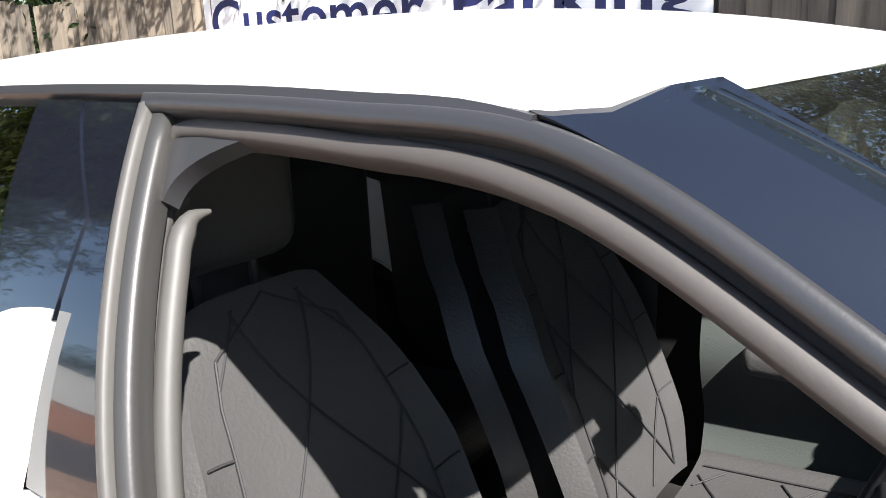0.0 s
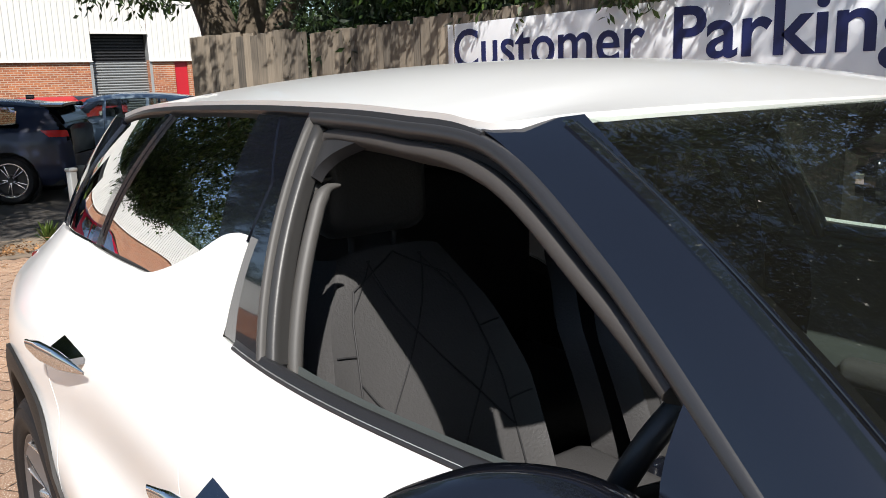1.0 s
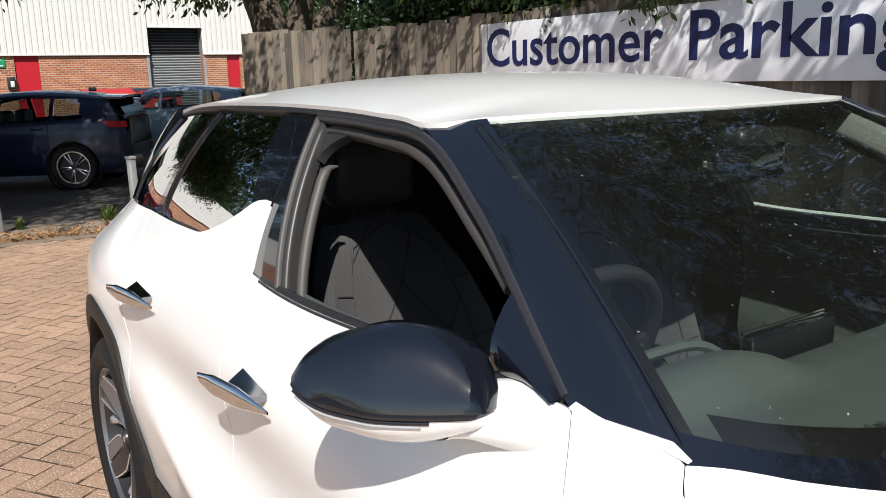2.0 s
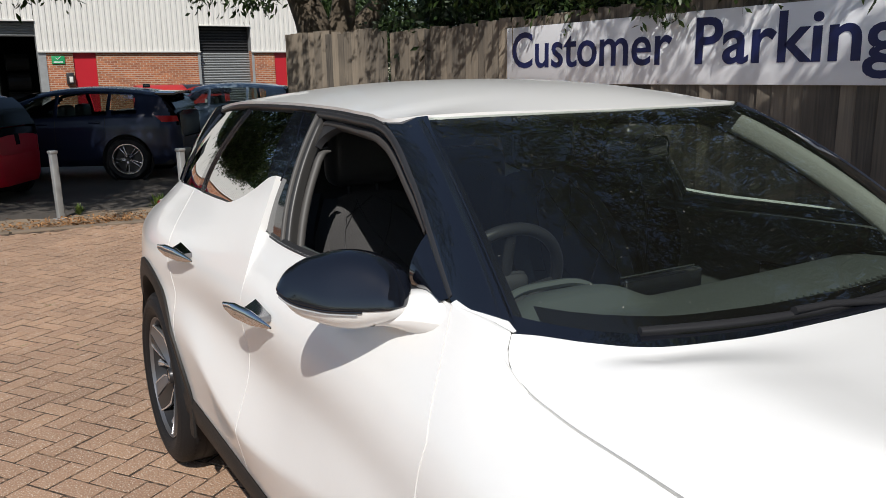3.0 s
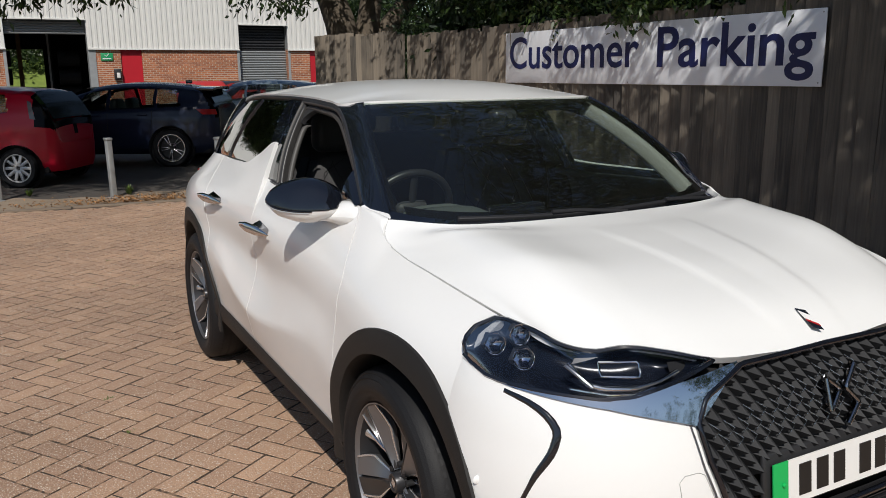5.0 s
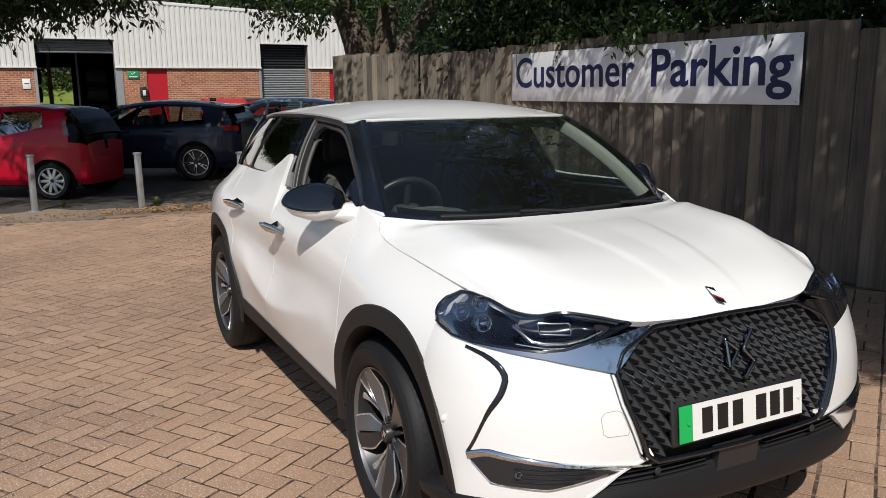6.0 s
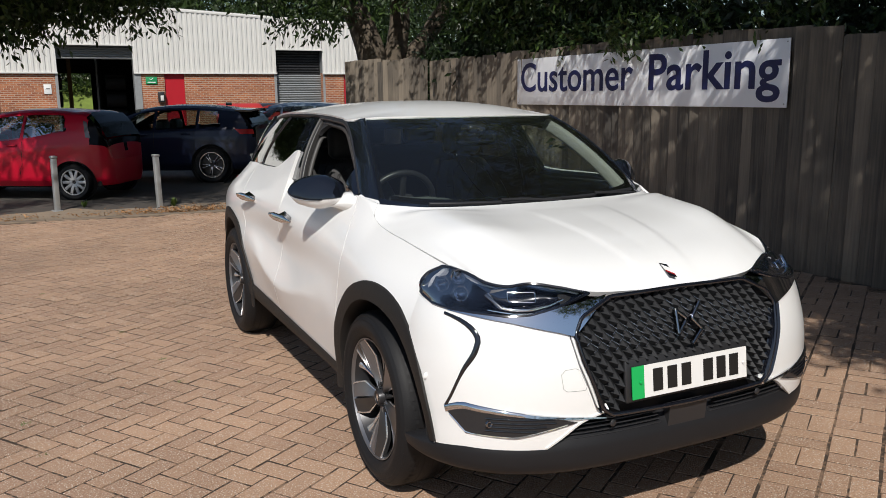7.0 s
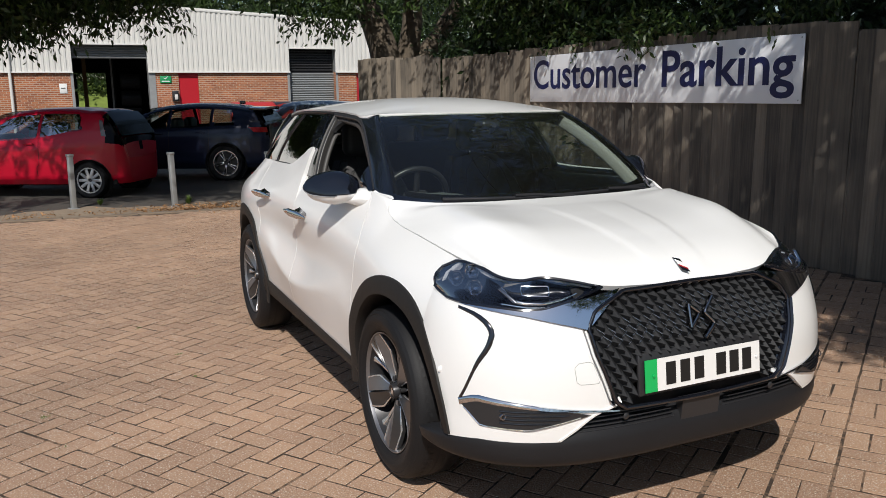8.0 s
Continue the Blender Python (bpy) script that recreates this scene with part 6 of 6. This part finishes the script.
# ivy and shrubs filling the space behind the fence
hedge_me = leaves([(x, 5.35 + .3 * math.sin(x * 1.7), 1.9 + .25 * math.sin(x * 2.3), 1.25, .95, 1.55, 420) for x in np.arange(-9.6, 7.5, 1.35)]
                  + [(x, 7.6 + .5 * math.sin(x * 1.3), 3.6 + .5 * math.sin(x * 1.9), 1.7, 1.2, 2.3, 520) for x in np.arange(-10.5, 11, 1.7)]
                  + [(x, 9.6 + .6 * math.sin(x), 6.0 + .5 * math.sin(x * 1.4), 2.0, 1.6, 1.9, 420) for x in np.arange(-20, -9, 1.8)], .14, 21, droop=.3)
hedge_me.materials.append(LEAF_DARK)
tagged(new("hedge", hedge_me), "dense dark evergreen hedge and ivy behind the fence", "hedge", kind="stuff")
sprig_me = leaves([(-3.15, 3.86, 2.20, .34, .16, .20, 34), (-2.4, 3.95, 2.30, .5, .18, .16, 26), (-4.6, 4.0, 2.32, .8, .2, .16, 30), (-1.3, 4.05, 2.30, .7, .2, .18, 22)], .09, 22, droop=.5)
sprig_me.materials.append(LEAF)
tagged(new("overhanging_leaves", sprig_me), "bright green sprigs hanging over the fence top", "leaves", kind="stuff")
far_me = leaves([(-52 + 3 * math.sin(y), y, 5.6 + 1.4 * math.sin(y * .7), 4.5, 3.8, 5.6, 800) for y in np.arange(-36, 44, 5)]
                + [(-60 + 3 * math.sin(y), y + 2.5, 6.4 + 1.6 * math.sin(y * .9), 4.5, 4.2, 6.4, 800) for y in np.arange(-36, 44, 5)]
                + [(30 + 2 * math.sin(y), y, 4.0, 3.5, 3.6, 4.2, 160) for y in np.arange(-30, 34, 6)]
                + [(x, -40 + 2 * math.sin(x), 2.6, 3.6, 3.0, 3.0, 130) for x in np.arange(-20, 28, 6)], .42, 23, droop=.3, per=10)
far_me.materials.append(LEAF_FAR)
tagged(new("far_trees", far_me), "belt of tall green trees beyond the yard", "trees", kind="stuff")


# ---- industrial unit ----
UNIT_X, BRICK_TOP = -30.0, 2.52
unit = empty("industrial_unit", Matrix.Translation((UNIT_X, 0, 0)), "industrial unit of red brick below pale corrugated cladding with open shutters", "building")


def unit_part(name, data, mat, label="", smooth=False):
    o = part(name, data, mat, None, label, smooth)
    o.parent, o.matrix_parent_inverse = unit, unit.matrix_world.inverted()
    return o


def eaves(y):
    return float(np.interp(y, (-30, -3.4, 3.0, 6.4, 11.2), (5.3, 5.03, 4.88, 4.72, 4.5)))


def wall_block(y0, y1, z0, z1, mat, name, x=UNIT_X, d=.3):
    return unit_part(name, box(d, y1 - y0, z1 - z0, 0, (x - d / 2, (y0 + y1) / 2, z0)), mat)


for y0, y1 in ((-26, -1.23), (1.43, 2.55), (3.31, 7.03), (9.01, 9.95), (10.45, 11.2)):
    wall_block(y0, y1, 0, BRICK_TOP, BRICK, "brick_wall")


def corrugated(y0, y1, z0):
    pitch, v, f = .19, [], []
    k = int((y1 - y0) / pitch)
    prof = [(0, 0), (.32, 0), (.45, .035), (.87, .035)]
    for i in range(k):
        for a, d in prof:
            y = y0 + (i + a) * (y1 - y0) / k
            v += [(UNIT_X + .03 + d, y, z0), (UNIT_X + .03 + d, y, eaves(y))]
    n = len(v) // 2
    f = [(2 * i, 2 * i + 2, 2 * i + 3, 2 * i + 1) for i in range(n - 1)]
    return v, f


for y0, y1, z0 in ((-26, -1.23, BRICK_TOP), (-1.23, 1.43, 3.56), (1.43, 7.03, BRICK_TOP), (7.03, 9.01, 3.49), (9.01, 11.2, BRICK_TOP)):
    unit_part("cladding_sheet", corrugated(y0, y1, z0), SHEET)
    unit_part("drip_trim", box(.12, y1 - y0, .05, .005, (UNIT_X + .05, (y0 + y1) / 2, z0 - .05)), SHEET)
unit_part("eaves_trim", band([(UNIT_X + .08, y, eaves(y) + .02) for y in np.linspace(-26, 11.25, 30)], (1, 0, 0), .12, .1), SHEET)
unit_part("corner_trim", box(.14, .14, 4.5, .01, (UNIT_X, 11.22, 0)), SHEET)
for y, w in ((-1.23, 1), (1.43, -1), (7.03, 1), (9.01, -1)):
    unit_part("jamb", box(.45, .26 if y == 1.43 else .10, 3.56, .005, (UNIT_X - .2, y + .13 if y == 1.43 else y - w * .06, 0)), STEEL)


def shutter(y0, y1, z0, z1, x):
    s = unit_part("roller_shutter", box(.04, y1 - y0, z1 - z0, 0, (x - .04, (y0 + y1) / 2, z0)), SHUTTER)
    for z in np.arange(z0, z1, .095):
        o = part("slat", tube([(x, y0, z + .045), (x, y1, z + .045)], .042, 6, flat=1.0), SHUTTER, None)
        o.parent, o.matrix_parent_inverse = s, s.matrix_world.inverted()


shutter(7.03, 9.01, 0, 2.42, UNIT_X - .30)
# near-black box: the shade behind the louvres is put into its colour
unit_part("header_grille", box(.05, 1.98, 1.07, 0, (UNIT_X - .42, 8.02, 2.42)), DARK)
for z in np.arange(2.46, 3.46, .11):
    unit_part("louvre", box(.04, 1.98, .05, .008, (UNIT_X - .37, 8.02, z)), BLACK_SATIN)
shutter(-1.23, 1.43, 3.02, 3.56, UNIT_X - .30)
for y0, y1 in ((2.55, 3.31), (9.95, 10.45)):
    d = unit_part("red_door", box(.06, y1 - y0, BRICK_TOP - .02, .005, (UNIT_X - .10, (y0 + y1) / 2, 0)), RED_DOOR, "plain red painted door")
    o = part("door_handle", box(.05, .12, .03, .005, (UNIT_X - .05, y0 + .1, 1.0)), STEEL)
    o.parent, o.matrix_parent_inverse = d, d.matrix_world.inverted()
unit_part("side_wall", box(16, .3, 4.5, 0, (UNIT_X - 8, 11.05, 0)), BRICK)
unit_part("side_wall", box(16, .3, 5.0, 0, (UNIT_X - 8, -26, 0)), BRICK)
# near-black walls: the gloom inside the open doorway is put into their colour
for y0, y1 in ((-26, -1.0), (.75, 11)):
    wall_block(y0, y1, 0, 4.5, DARK, "shaded_back_wall", UNIT_X - 15.7)
wall_block(-1.0, .75, 2.9, 4.5, DARK, "shaded_back_wall", UNIT_X - 15.7)
unit_part("unit_roof", thick(grid(4, 20, lambda u, v: np.array((UNIT_X + .05 - 16 * u, -26 + 37.2 * v, eaves(-26 + 37.2 * v) + .6 * math.sin(math.pi * u)))), .1, None), SHEET)
for y0, y1 in ((-1.9, -1.0), (.35, 1.6)):
    rack = unit_part("storage_rack", box(.05, .05, 3.2, 0, (UNIT_X - 3, y0, 0)), DARK)
    for z in (.8, 1.5, 2.2):
        unit_part("stacked_tyre", moved(lathe([(.16, -.4), (.31, -.38), (.31, .38), (.16, .4)], 16), Matrix.Translation((UNIT_X - 3, (y0 + y1) / 2, z))), TYRE)
unit_part("inner_post", box(.16, .16, 3.6, .005, (UNIT_X - 4, -.72, 0)), plain("rusty_post", (.16, .085, .03), .7, spots=.2))
unit_part("inner_post", box(.07, .07, 3.4, .005, (UNIT_X - 4, .34, 0)), STEEL)
verge = part("grass_verge", grid(8, 8, lambda u, v: np.array((UNIT_X - 24 + 7 * u, -6 + 12 * v, 2.5 - 2.5 * u + .06 * math.sin(9 * u + 7 * v)))), plain("sunlit_grass", (.16, .22, .04), .9, spots=.35, scale=3, bump=.5, fine=.3))
tagged(verge, "sunlit green grass bank behind the industrial unit", "grass", kind="structure")
GREEN = plain("green_sign", (.01, .26, .09), .5)
WHITE_PLAIN = plain("white_plastic", (.75, .75, .73), .5)
sg = part("wall_sign", box(.03, .42, .28, .005, (UNIT_X + .03, 2.06, 2.08)), GREEN)
tagged(sg, "small green notice with a white tick on the brick wall", "sign")
part("tick", tube([(UNIT_X + .05, 1.98, 2.29), (UNIT_X + .05, 2.04, 2.23), (UNIT_X + .05, 2.14, 2.33)], .014, 6), WHITE_PLAIN, sg)
part("text_bar", box(.01, .30, .035, 0, (UNIT_X + .05, 2.06, 2.13)), WHITE_PLAIN, sg)
nt = part("notice", box(.02, .26, .36, .003, (UNIT_X + .02, -1.62, 1.72)), WHITE_PLAIN)
tagged(nt, "white paper notice fixed to the brick wall", "notice")
part("text_bar", box(.006, .14, .03, 0, (UNIT_X + .034, -1.62, 1.9)), DARK, nt)
bx = part("wall_box", box(.18, .24, .40, .03, (UNIT_X + .09, 2.38, 1.38)), BLACK_SATIN)
tagged(bx, "black wall box with a pale front beside the door", "box")
part("front_plate", box(.02, .12, .20, .01, (UNIT_X + .19, 2.40, 1.44)), SHEET, bx)
pipe = part("drain_pipe", tube([(UNIT_X + .1, -3.35, 0), (UNIT_X + .1, -3.35, 4.9)], .055, 10), SHEET)
tagged(pipe, "pale grey drain pipe down the brick wall", "pipe")


# ---- parked cars ----
def parked_car(label, m, paint, k, rims):
    """k: lines of the body (top, belt), half widths, axles, radius, glass spans."""
    c = empty("car", m, label, "car", "parked cars")
    top, belt, wide = spline(k["top"]), spline(k["belt"]), spline(k["wide"])
    xr, xf, roof_w, r, axles, floor = k["rear"], k["nose"], k["roof_w"], k["r"], k["axles"], k["floor"]

    def section(x, v):
        zt, zb, w = top(x)[0], belt(x)[0], wide(x)[0]
        zb = min(zb, zt - .03)
        cab = max(zt - zb, 0)
        wr = w - (w - roof_w) * min(cab / .42, 1)
        pts = [(w - .10, floor), (w - .02, floor + .10), (w, .55), (w - .01, zb * .5 + .35), (w - .045, zb),
               (w - .05 - (w - .05 - wr) * .5, zb + cab * .5), (wr, zt - .05 - .01 * cab), (wr * .82, zt - .012), (wr * .4, zt + .008), (0, zt + .012)]
        q = v * (len(pts) - 1)
        i = min(int(q), len(pts) - 2)
        t = q - i
        return np.array((x, pts[i][0] * (1 - t) + pts[i + 1][0] * t, pts[i][1] * (1 - t) + pts[i + 1][1] * t))
    def station(u):
        return xr + (xf - xr) * (.35 * u + .65 * (.5 - .5 * math.cos(math.pi * u)))
    half = grid(90, 37, lambda u, v: section(station(u), v))
    vs, fs = [np.array(q) for q in half[0]], half[1]
    for cx in axles:
        inn = [math.hypot(q[0] - cx, q[2] - r) < r + .05 and q[1] > .3 for q in vs]
        fs = [f for f in fs if not all(inn[i] for i in f)]
        for f in fs:
            for i in f:
                if inn[i]:
                    d = max(math.hypot(vs[i][0] - cx, vs[i][2] - r), 1e-3)
                    vs[i][0], vs[i][2] = cx + (vs[i][0] - cx) / d * (r + .05), r + (vs[i][2] - r) / d * (r + .05)
                    inn[i] = False
    def glazed(f):
        x = station((sum(i // 37 for i in f) / 4) / 89)
        v = (sum(i % 37 for i in f) / 4) / 36
        if .46 < v < .645:
            t = (v - .46) / .185
            return any(a0 + (a1 - a0) * t < x < b0 + (b1 - b0) * t for a0, a1, b0, b1 in k["panes"])
        return v > .70 and any(min(g) < x < max(g) for g in (k["rear_glass"], k["screen"]))
    fs = [f for f in fs if not glazed(f)]
    def in_hatch(f):
        if "hatch" not in k:
            return False
        x = station((sum(i // 37 for i in f) / 4) / 89)
        v = (sum(i % 37 for i in f) / 4) / 36
        return v > .33 and np.mean([vs[i][2] for i in f]) > k["hatch_low"] and x < k["hatch"][0] + (k["hatch"][1] - k["hatch"][0]) * (v - .33) / .37
    dark = [f for f in fs if in_hatch(f)]
    if dark:
        part("hatch", joined((vs, dark), mirrored((vs, dark))), DARK_GLASS, c, sharp=50)
        fs = [f for f in fs if not in_hatch(f)]
    part("body", joined((vs, fs), mirrored((vs, fs))), paint, c, sharp=50)
    part("cabin_lining", box(xf - xr - 1.9, wide(0)[0] * 2 - .3, .06, .02, (-.35, 0, .62)), DARK, c)
    part("nose_panel", grid(12, 8, lambda u, v: np.array((xf, (2 * u - 1) * (wide(xf)[0] - .03), floor + (top(xf)[0] - floor) * v))), paint, c)
    part("rear_panel", grid(13, 19, lambda u, v: section(xr, v) * np.array((1, 1 - 2 * u, 1)) - np.array((.05 * (1 - (1 - 2 * u) ** 2) * math.sin(math.pi * min(v * 1.6, 1)), 0, 0))), k.get("rear_mat", paint), c)
    part("underbody", box(xf - xr - .3, wide(0)[0] * 2 - .25, .2, .02, ((xf + xr) / 2, 0, floor - .02)), DARK, c)

    def on_body(x0, x1, v0, v1, out, nu=14, nv=5):
        def fn(u, v):
            x = x0(v) + (x1(v) - x0(v)) * u
            p = section(x, v0 + (v1 - v0) * v)
            return p + np.array((0, out, out * .4))
        return grid(nu, nv, fn)
    for s in (-1, 1):
        for a0, a1, b0, b1 in k["panes"]:
            part("side_window", on_side(on_body(lambda v: a0 + (a1 - a0) * v, lambda v: b0 + (b1 - b0) * v, .46, .645, .006), s), TINTED if k["dark"] else CLEAR_DARK, c).visible_shadow = False
        for x in k["seams"]:
            part("door_seam", on_side(band([section(x + (.05 if t < .2 else 0), t) + np.array((0, .002, 0)) for t in np.linspace(.1, .44, 12)], (0, 1, .1), .008, .004), s), DARK, c)
        for x in k["handles"]:
            p = section(x, .38)
            part("door_handle", on_side(moved(box(.17, .03, .03, .01), Matrix.Translation(p + np.array((0, .01, 0)))), s), paint, c)
        lx = k["lamp"]
        if "lamp_mat" not in k:
            part("tail_lamp", thick(on_side(on_body(lambda v: xr + .03 + .02 * v, lambda v: lx - .10 + .10 * v, .375, .445, .010, 10, 4), s), .012), PARK_RED, c)
        part("mirror", on_side(moved(box(.10, .20, .13, .035), Matrix.Translation((k["mirror"], wide(k["mirror"])[0] + .05, belt(k["mirror"])[0] + .02))), s), paint, c)
    g0, g1 = k["rear_glass"]
    part("rear_window", grid(14, 10, lambda u, v: np.array((g0 + (g1 - g0) * v - .008, (1 - 2 * u) * (roof_w + .05 - .06 * v), top(g0 + (g1 - g0) * v)[0] + .012 + .006 * (1 - (2 * u - 1) ** 2)))), DARK_GLASS, c)
    w0, w1 = k["screen"]
    part("windscreen", grid(14, 10, lambda u, v: np.array((w0 + (w1 - w0) * v, (2 * u - 1) * (roof_w + .06 - .1 * v), top(w0 + (w1 - w0) * v)[0] + .016 + .006 * (1 - (2 * u - 1) ** 2)))), CLEAR_DARK, c)
    for name, data, mat in k["extra"]:
        part(name, data(), mat, c)
    if "lamp_mat" in k:
        h0, h1 = k["hatch"]
        for s in (-1, 1):
            part("rear_lamp_column", on_side(on_body(lambda v: h0 - .01 + (h1 - h0) * v, lambda v: h0 + .06 + (h1 - h0) * v * .8, .40, .58, .010, 4, 9), s), k["lamp_mat"], c)
    for cx in axles:
        for s in (-1, 1):
            h = new("wheel")
            h.parent = c
            h.matrix_local = Matrix.Translation((cx, s * (wide(cx)[0] - .10), r)) @ Euler((0, 0, 0 if s > 0 else math.pi)).to_matrix().to_4x4()
            part("tyre", lathe([(r * .66, -.09), (r * .9, -.095), (r, -.06), (r, .06), (r * .9, .095), (r * .68, .09)], 36), TYRE, h)
            part("rim", lathe([(0, .045), (r * .2, .05), (r * .24, .02), (r * .6, .02), (r * .67, .075), (r * .70, .088)], 36), rims[0], h)
            part("rim_edge", lathe([(r * .655, .080), (r * .675, .0935), (r * .715, .0935), (r * .725, .086)], 36), rims[1], h)
            for i in range(rims[2]):
                a = 2 * math.pi * i / rims[2] if len(rims) < 5 else 4 * math.pi * (i // 2) / rims[2] + rims[4] * (i % 2)
                o = part("spoke", box(r * .55, .03, r * rims[3], .006, (r * .38, .055, -r * rims[3] / 2)), rims[1], h)
                o.matrix_local = Euler((0, a, 0)).to_matrix().to_4x4()
            part("wheel_well", moved(lathe([(0, .0), (r + .06, .0), (r + .06, .12)], 24), Matrix.Translation((0, -.02, 0))), DARK, h)
    return c


CLEAR_DARK = glazing("car_window_glass", (.45, .50, .48), .7)
RED_PAINT = plain("red_car_paint", (.42, .004, .022), .30, coat=.25, spec=.3, spots=.04)
NAVY_PAINT = plain("navy_car_paint", (.014, .020, .044), .24, spec=.4, spots=.05)
SILVER_PAINT = plain("silver_blue_paint", (.20, .26, .32), .3, .4, coat=.6, spots=.05)
LAMP_GREY = plain("smoked_lamp", (.10, .095, .10), .12, coat=.6, spots=.3, scale=14)
HUBCAP = plain("silver_hubcap", (.55, .55, .56), .35, .5)

HATCH = {"top": [(-2.13, .62), (-2.12, .92), (-2.08, 1.03), (-1.86, 1.31), (-1.6, 1.375), (-1.25, 1.415), (-.8, 1.44), (-.3, 1.425), (.05, 1.375), (.35, 1.275), (.65, 1.13), (.95, .99), (1.5, .93), (2.05, .76), (2.17, .60)],
         "belt": [(-2.13, .98), (-1.6, 1.0), (-.6, .965), (.6, .93), (1.1, .92), (2.17, .9)],
         "wide": [(-2.13, .62), (-2.05, .74), (-1.9, .83), (-1.2, .895), (0, .885), (1.2, .89), (1.9, .82), (2.17, .66)],
         "rear": -2.13, "nose": 2.17, "roof_w": .60, "hatch": (-2.09, -1.86), "hatch_low": .42, "r": .335, "axles": (-1.325, 1.325), "floor": .24,
         "panes": [(-1.50, -1.42, -1.12, -1.08), (-1.06, -1.02, -.28, -.30), (-.22, -.24, .66, .10)], "dark": False,
         "seams": (-.25, .80, -1.02), "handles": (-.05, -.86), "lamp": -1.78, "mirror": .56, "rear_glass": (-2.06, -1.88), "screen": (.93, .12),
         "extra": [("roof_spoiler", lambda: thick(grid(10, 4, lambda u, v: np.array((-1.74 - .34 * v + .05 * v * (1 - 2 * u) ** 2, (1 - 2 * u) * .58, 1.378 - .012 * v - .03 * (1 - 2 * u) ** 4))), .035), BLACK_GLOSS),
                   ("aerial_fin", lambda: box(.12, .03, .06, .012, (-1.45, 0, 1.42)), BLACK_GLOSS),
                   ("rear_diffuser", lambda: box(.08, 1.3, .22, .03, (-2.12, 0, .26)), BLACK_SATIN),
                   ("number_plate", lambda: box(.02, .5, .11, .004, (-2.14, 0, .52)), plain("yellow_plate", (.65, .42, .02), .4)),
                   ("seat_back", lambda: box(.16, .45, .55, .07, (-.25, .36, .62)), LEATHER), ("seat_back", lambda: box(.16, .45, .55, .07, (-.25, -.36, .62)), LEATHER)]}
parked_car("dark navy five-door hatchback with a roof spoiler, parked in tree shade", pose(-12.9, .09, -.02, 0, 0, 242), NAVY_PAINT, HATCH, (ALLOY_DARK, ALLOY, 10, .045, .30))
MINI = {"top": [(-1.72, .58), (-1.69, .86), (-1.62, 1.05), (-1.44, 1.31), (-1.1, 1.385), (-.45, 1.415), (.05, 1.375), (.42, 1.27), (.75, 1.09), (1.08, .95), (1.45, .86), (1.64, .76), (1.72, .58)],
        "belt": [(-1.72, .98), (-1.3, 1.06), (-.95, 1.03), (-.5, .945), (.6, .87), (1.1, .86), (1.72, .84)],
        "wide": [(-1.72, .50), (-1.70, .575), (-1.64, .665), (-1.52, .74), (-1.3, .79), (-1.0, .815), (0, .81), (1.0, .81), (1.5, .74), (1.72, .60)],
        "rear": -1.72, "nose": 1.72, "roof_w": .56, "r": .285, "axles": (-1.17, 1.17), "floor": .22,
        "panes": [(-1.10, -1.02, -.40, -.42), (-.34, -.36, .78, .16)], "dark": False,
        "seams": (-.38, .88), "handles": (-.22,), "lamp": -1.42, "mirror": .62, "rear_glass": (-1.67, -1.42), "screen": (1.04, .15),
        "hatch": (-1.47, -1.40), "hatch_low": .80, "lamp_mat": LAMP_GREY,
        "extra": [("seat_back", lambda: box(.16, .42, .62, .07, (-.15, .34, .55)), INNER), ("seat_back", lambda: box(.16, .42, .62, .07, (-.15, -.34, .55)), INNER), ("rear_seat", lambda: box(.16, 1.05, .5, .07, (-1.0, 0, .6)), INNER),
                  ("dashboard", lambda: box(.4, 1.2, .2, .06, (.85, 0, .78)), INNER)]}
parked_car("bright red three-door city car, parked beside the navy hatchback", pose(-11.15, -2.21, -.02, 0, 0, 240), RED_PAINT, MINI, (ALLOY_DARK, HUBCAP, 10, .16))
EST = dict(HATCH)
EST["extra"] = HATCH["extra"][4:]
parked_car("silver-blue hatchback parked behind the navy car", pose(-16.6, 3.5, -.02, 0, 0, 242), SILVER_PAINT, EST, (ALLOY_DARK, HUBCAP, 8, .09))

# ---- waste bins ----
RED_BIN = plain("red_bin_plastic", (.46, .03, .025), .5, spots=.08)
for x, y in ((-19.6, 3.15), (-19.9, 4.35)):
    b = empty("waste_bin", pose(x, y, 0, 0, 0, 4), "large red wheeled waste bin with a hinged lid", "bin", "bins by the wall")
    part("tub", box(.95, 1.08, 1.05, .04, (0, 0, .16)), RED_BIN, b)
    part("lid", thick(grid(8, 8, lambda u, v: np.array((-.5 + 1.0 * u, -.57 + 1.14 * v, 1.24 + .14 * math.sin(math.pi * u)))), .05), RED_BIN if y < 4 else BLACK_SATIN, b)
    part("rim_band", box(1.02, 1.14, .07, .02, (0, 0, 1.15)), RED_BIN if y < 4 else BLACK_SATIN, b)
    part("text_bar", box(.01, .5, .16, 0, (.481, .1, .85)), WHITE_PLAIN, b)
    for wx in (-.35, .35):
        for wy in (-.4, .4):
            part("caster", moved(lathe([(0, -.025), (.08, -.025), (.08, .025), (0, .025)], 16), Matrix.Translation((wx, wy, .08))), TYRE, b)
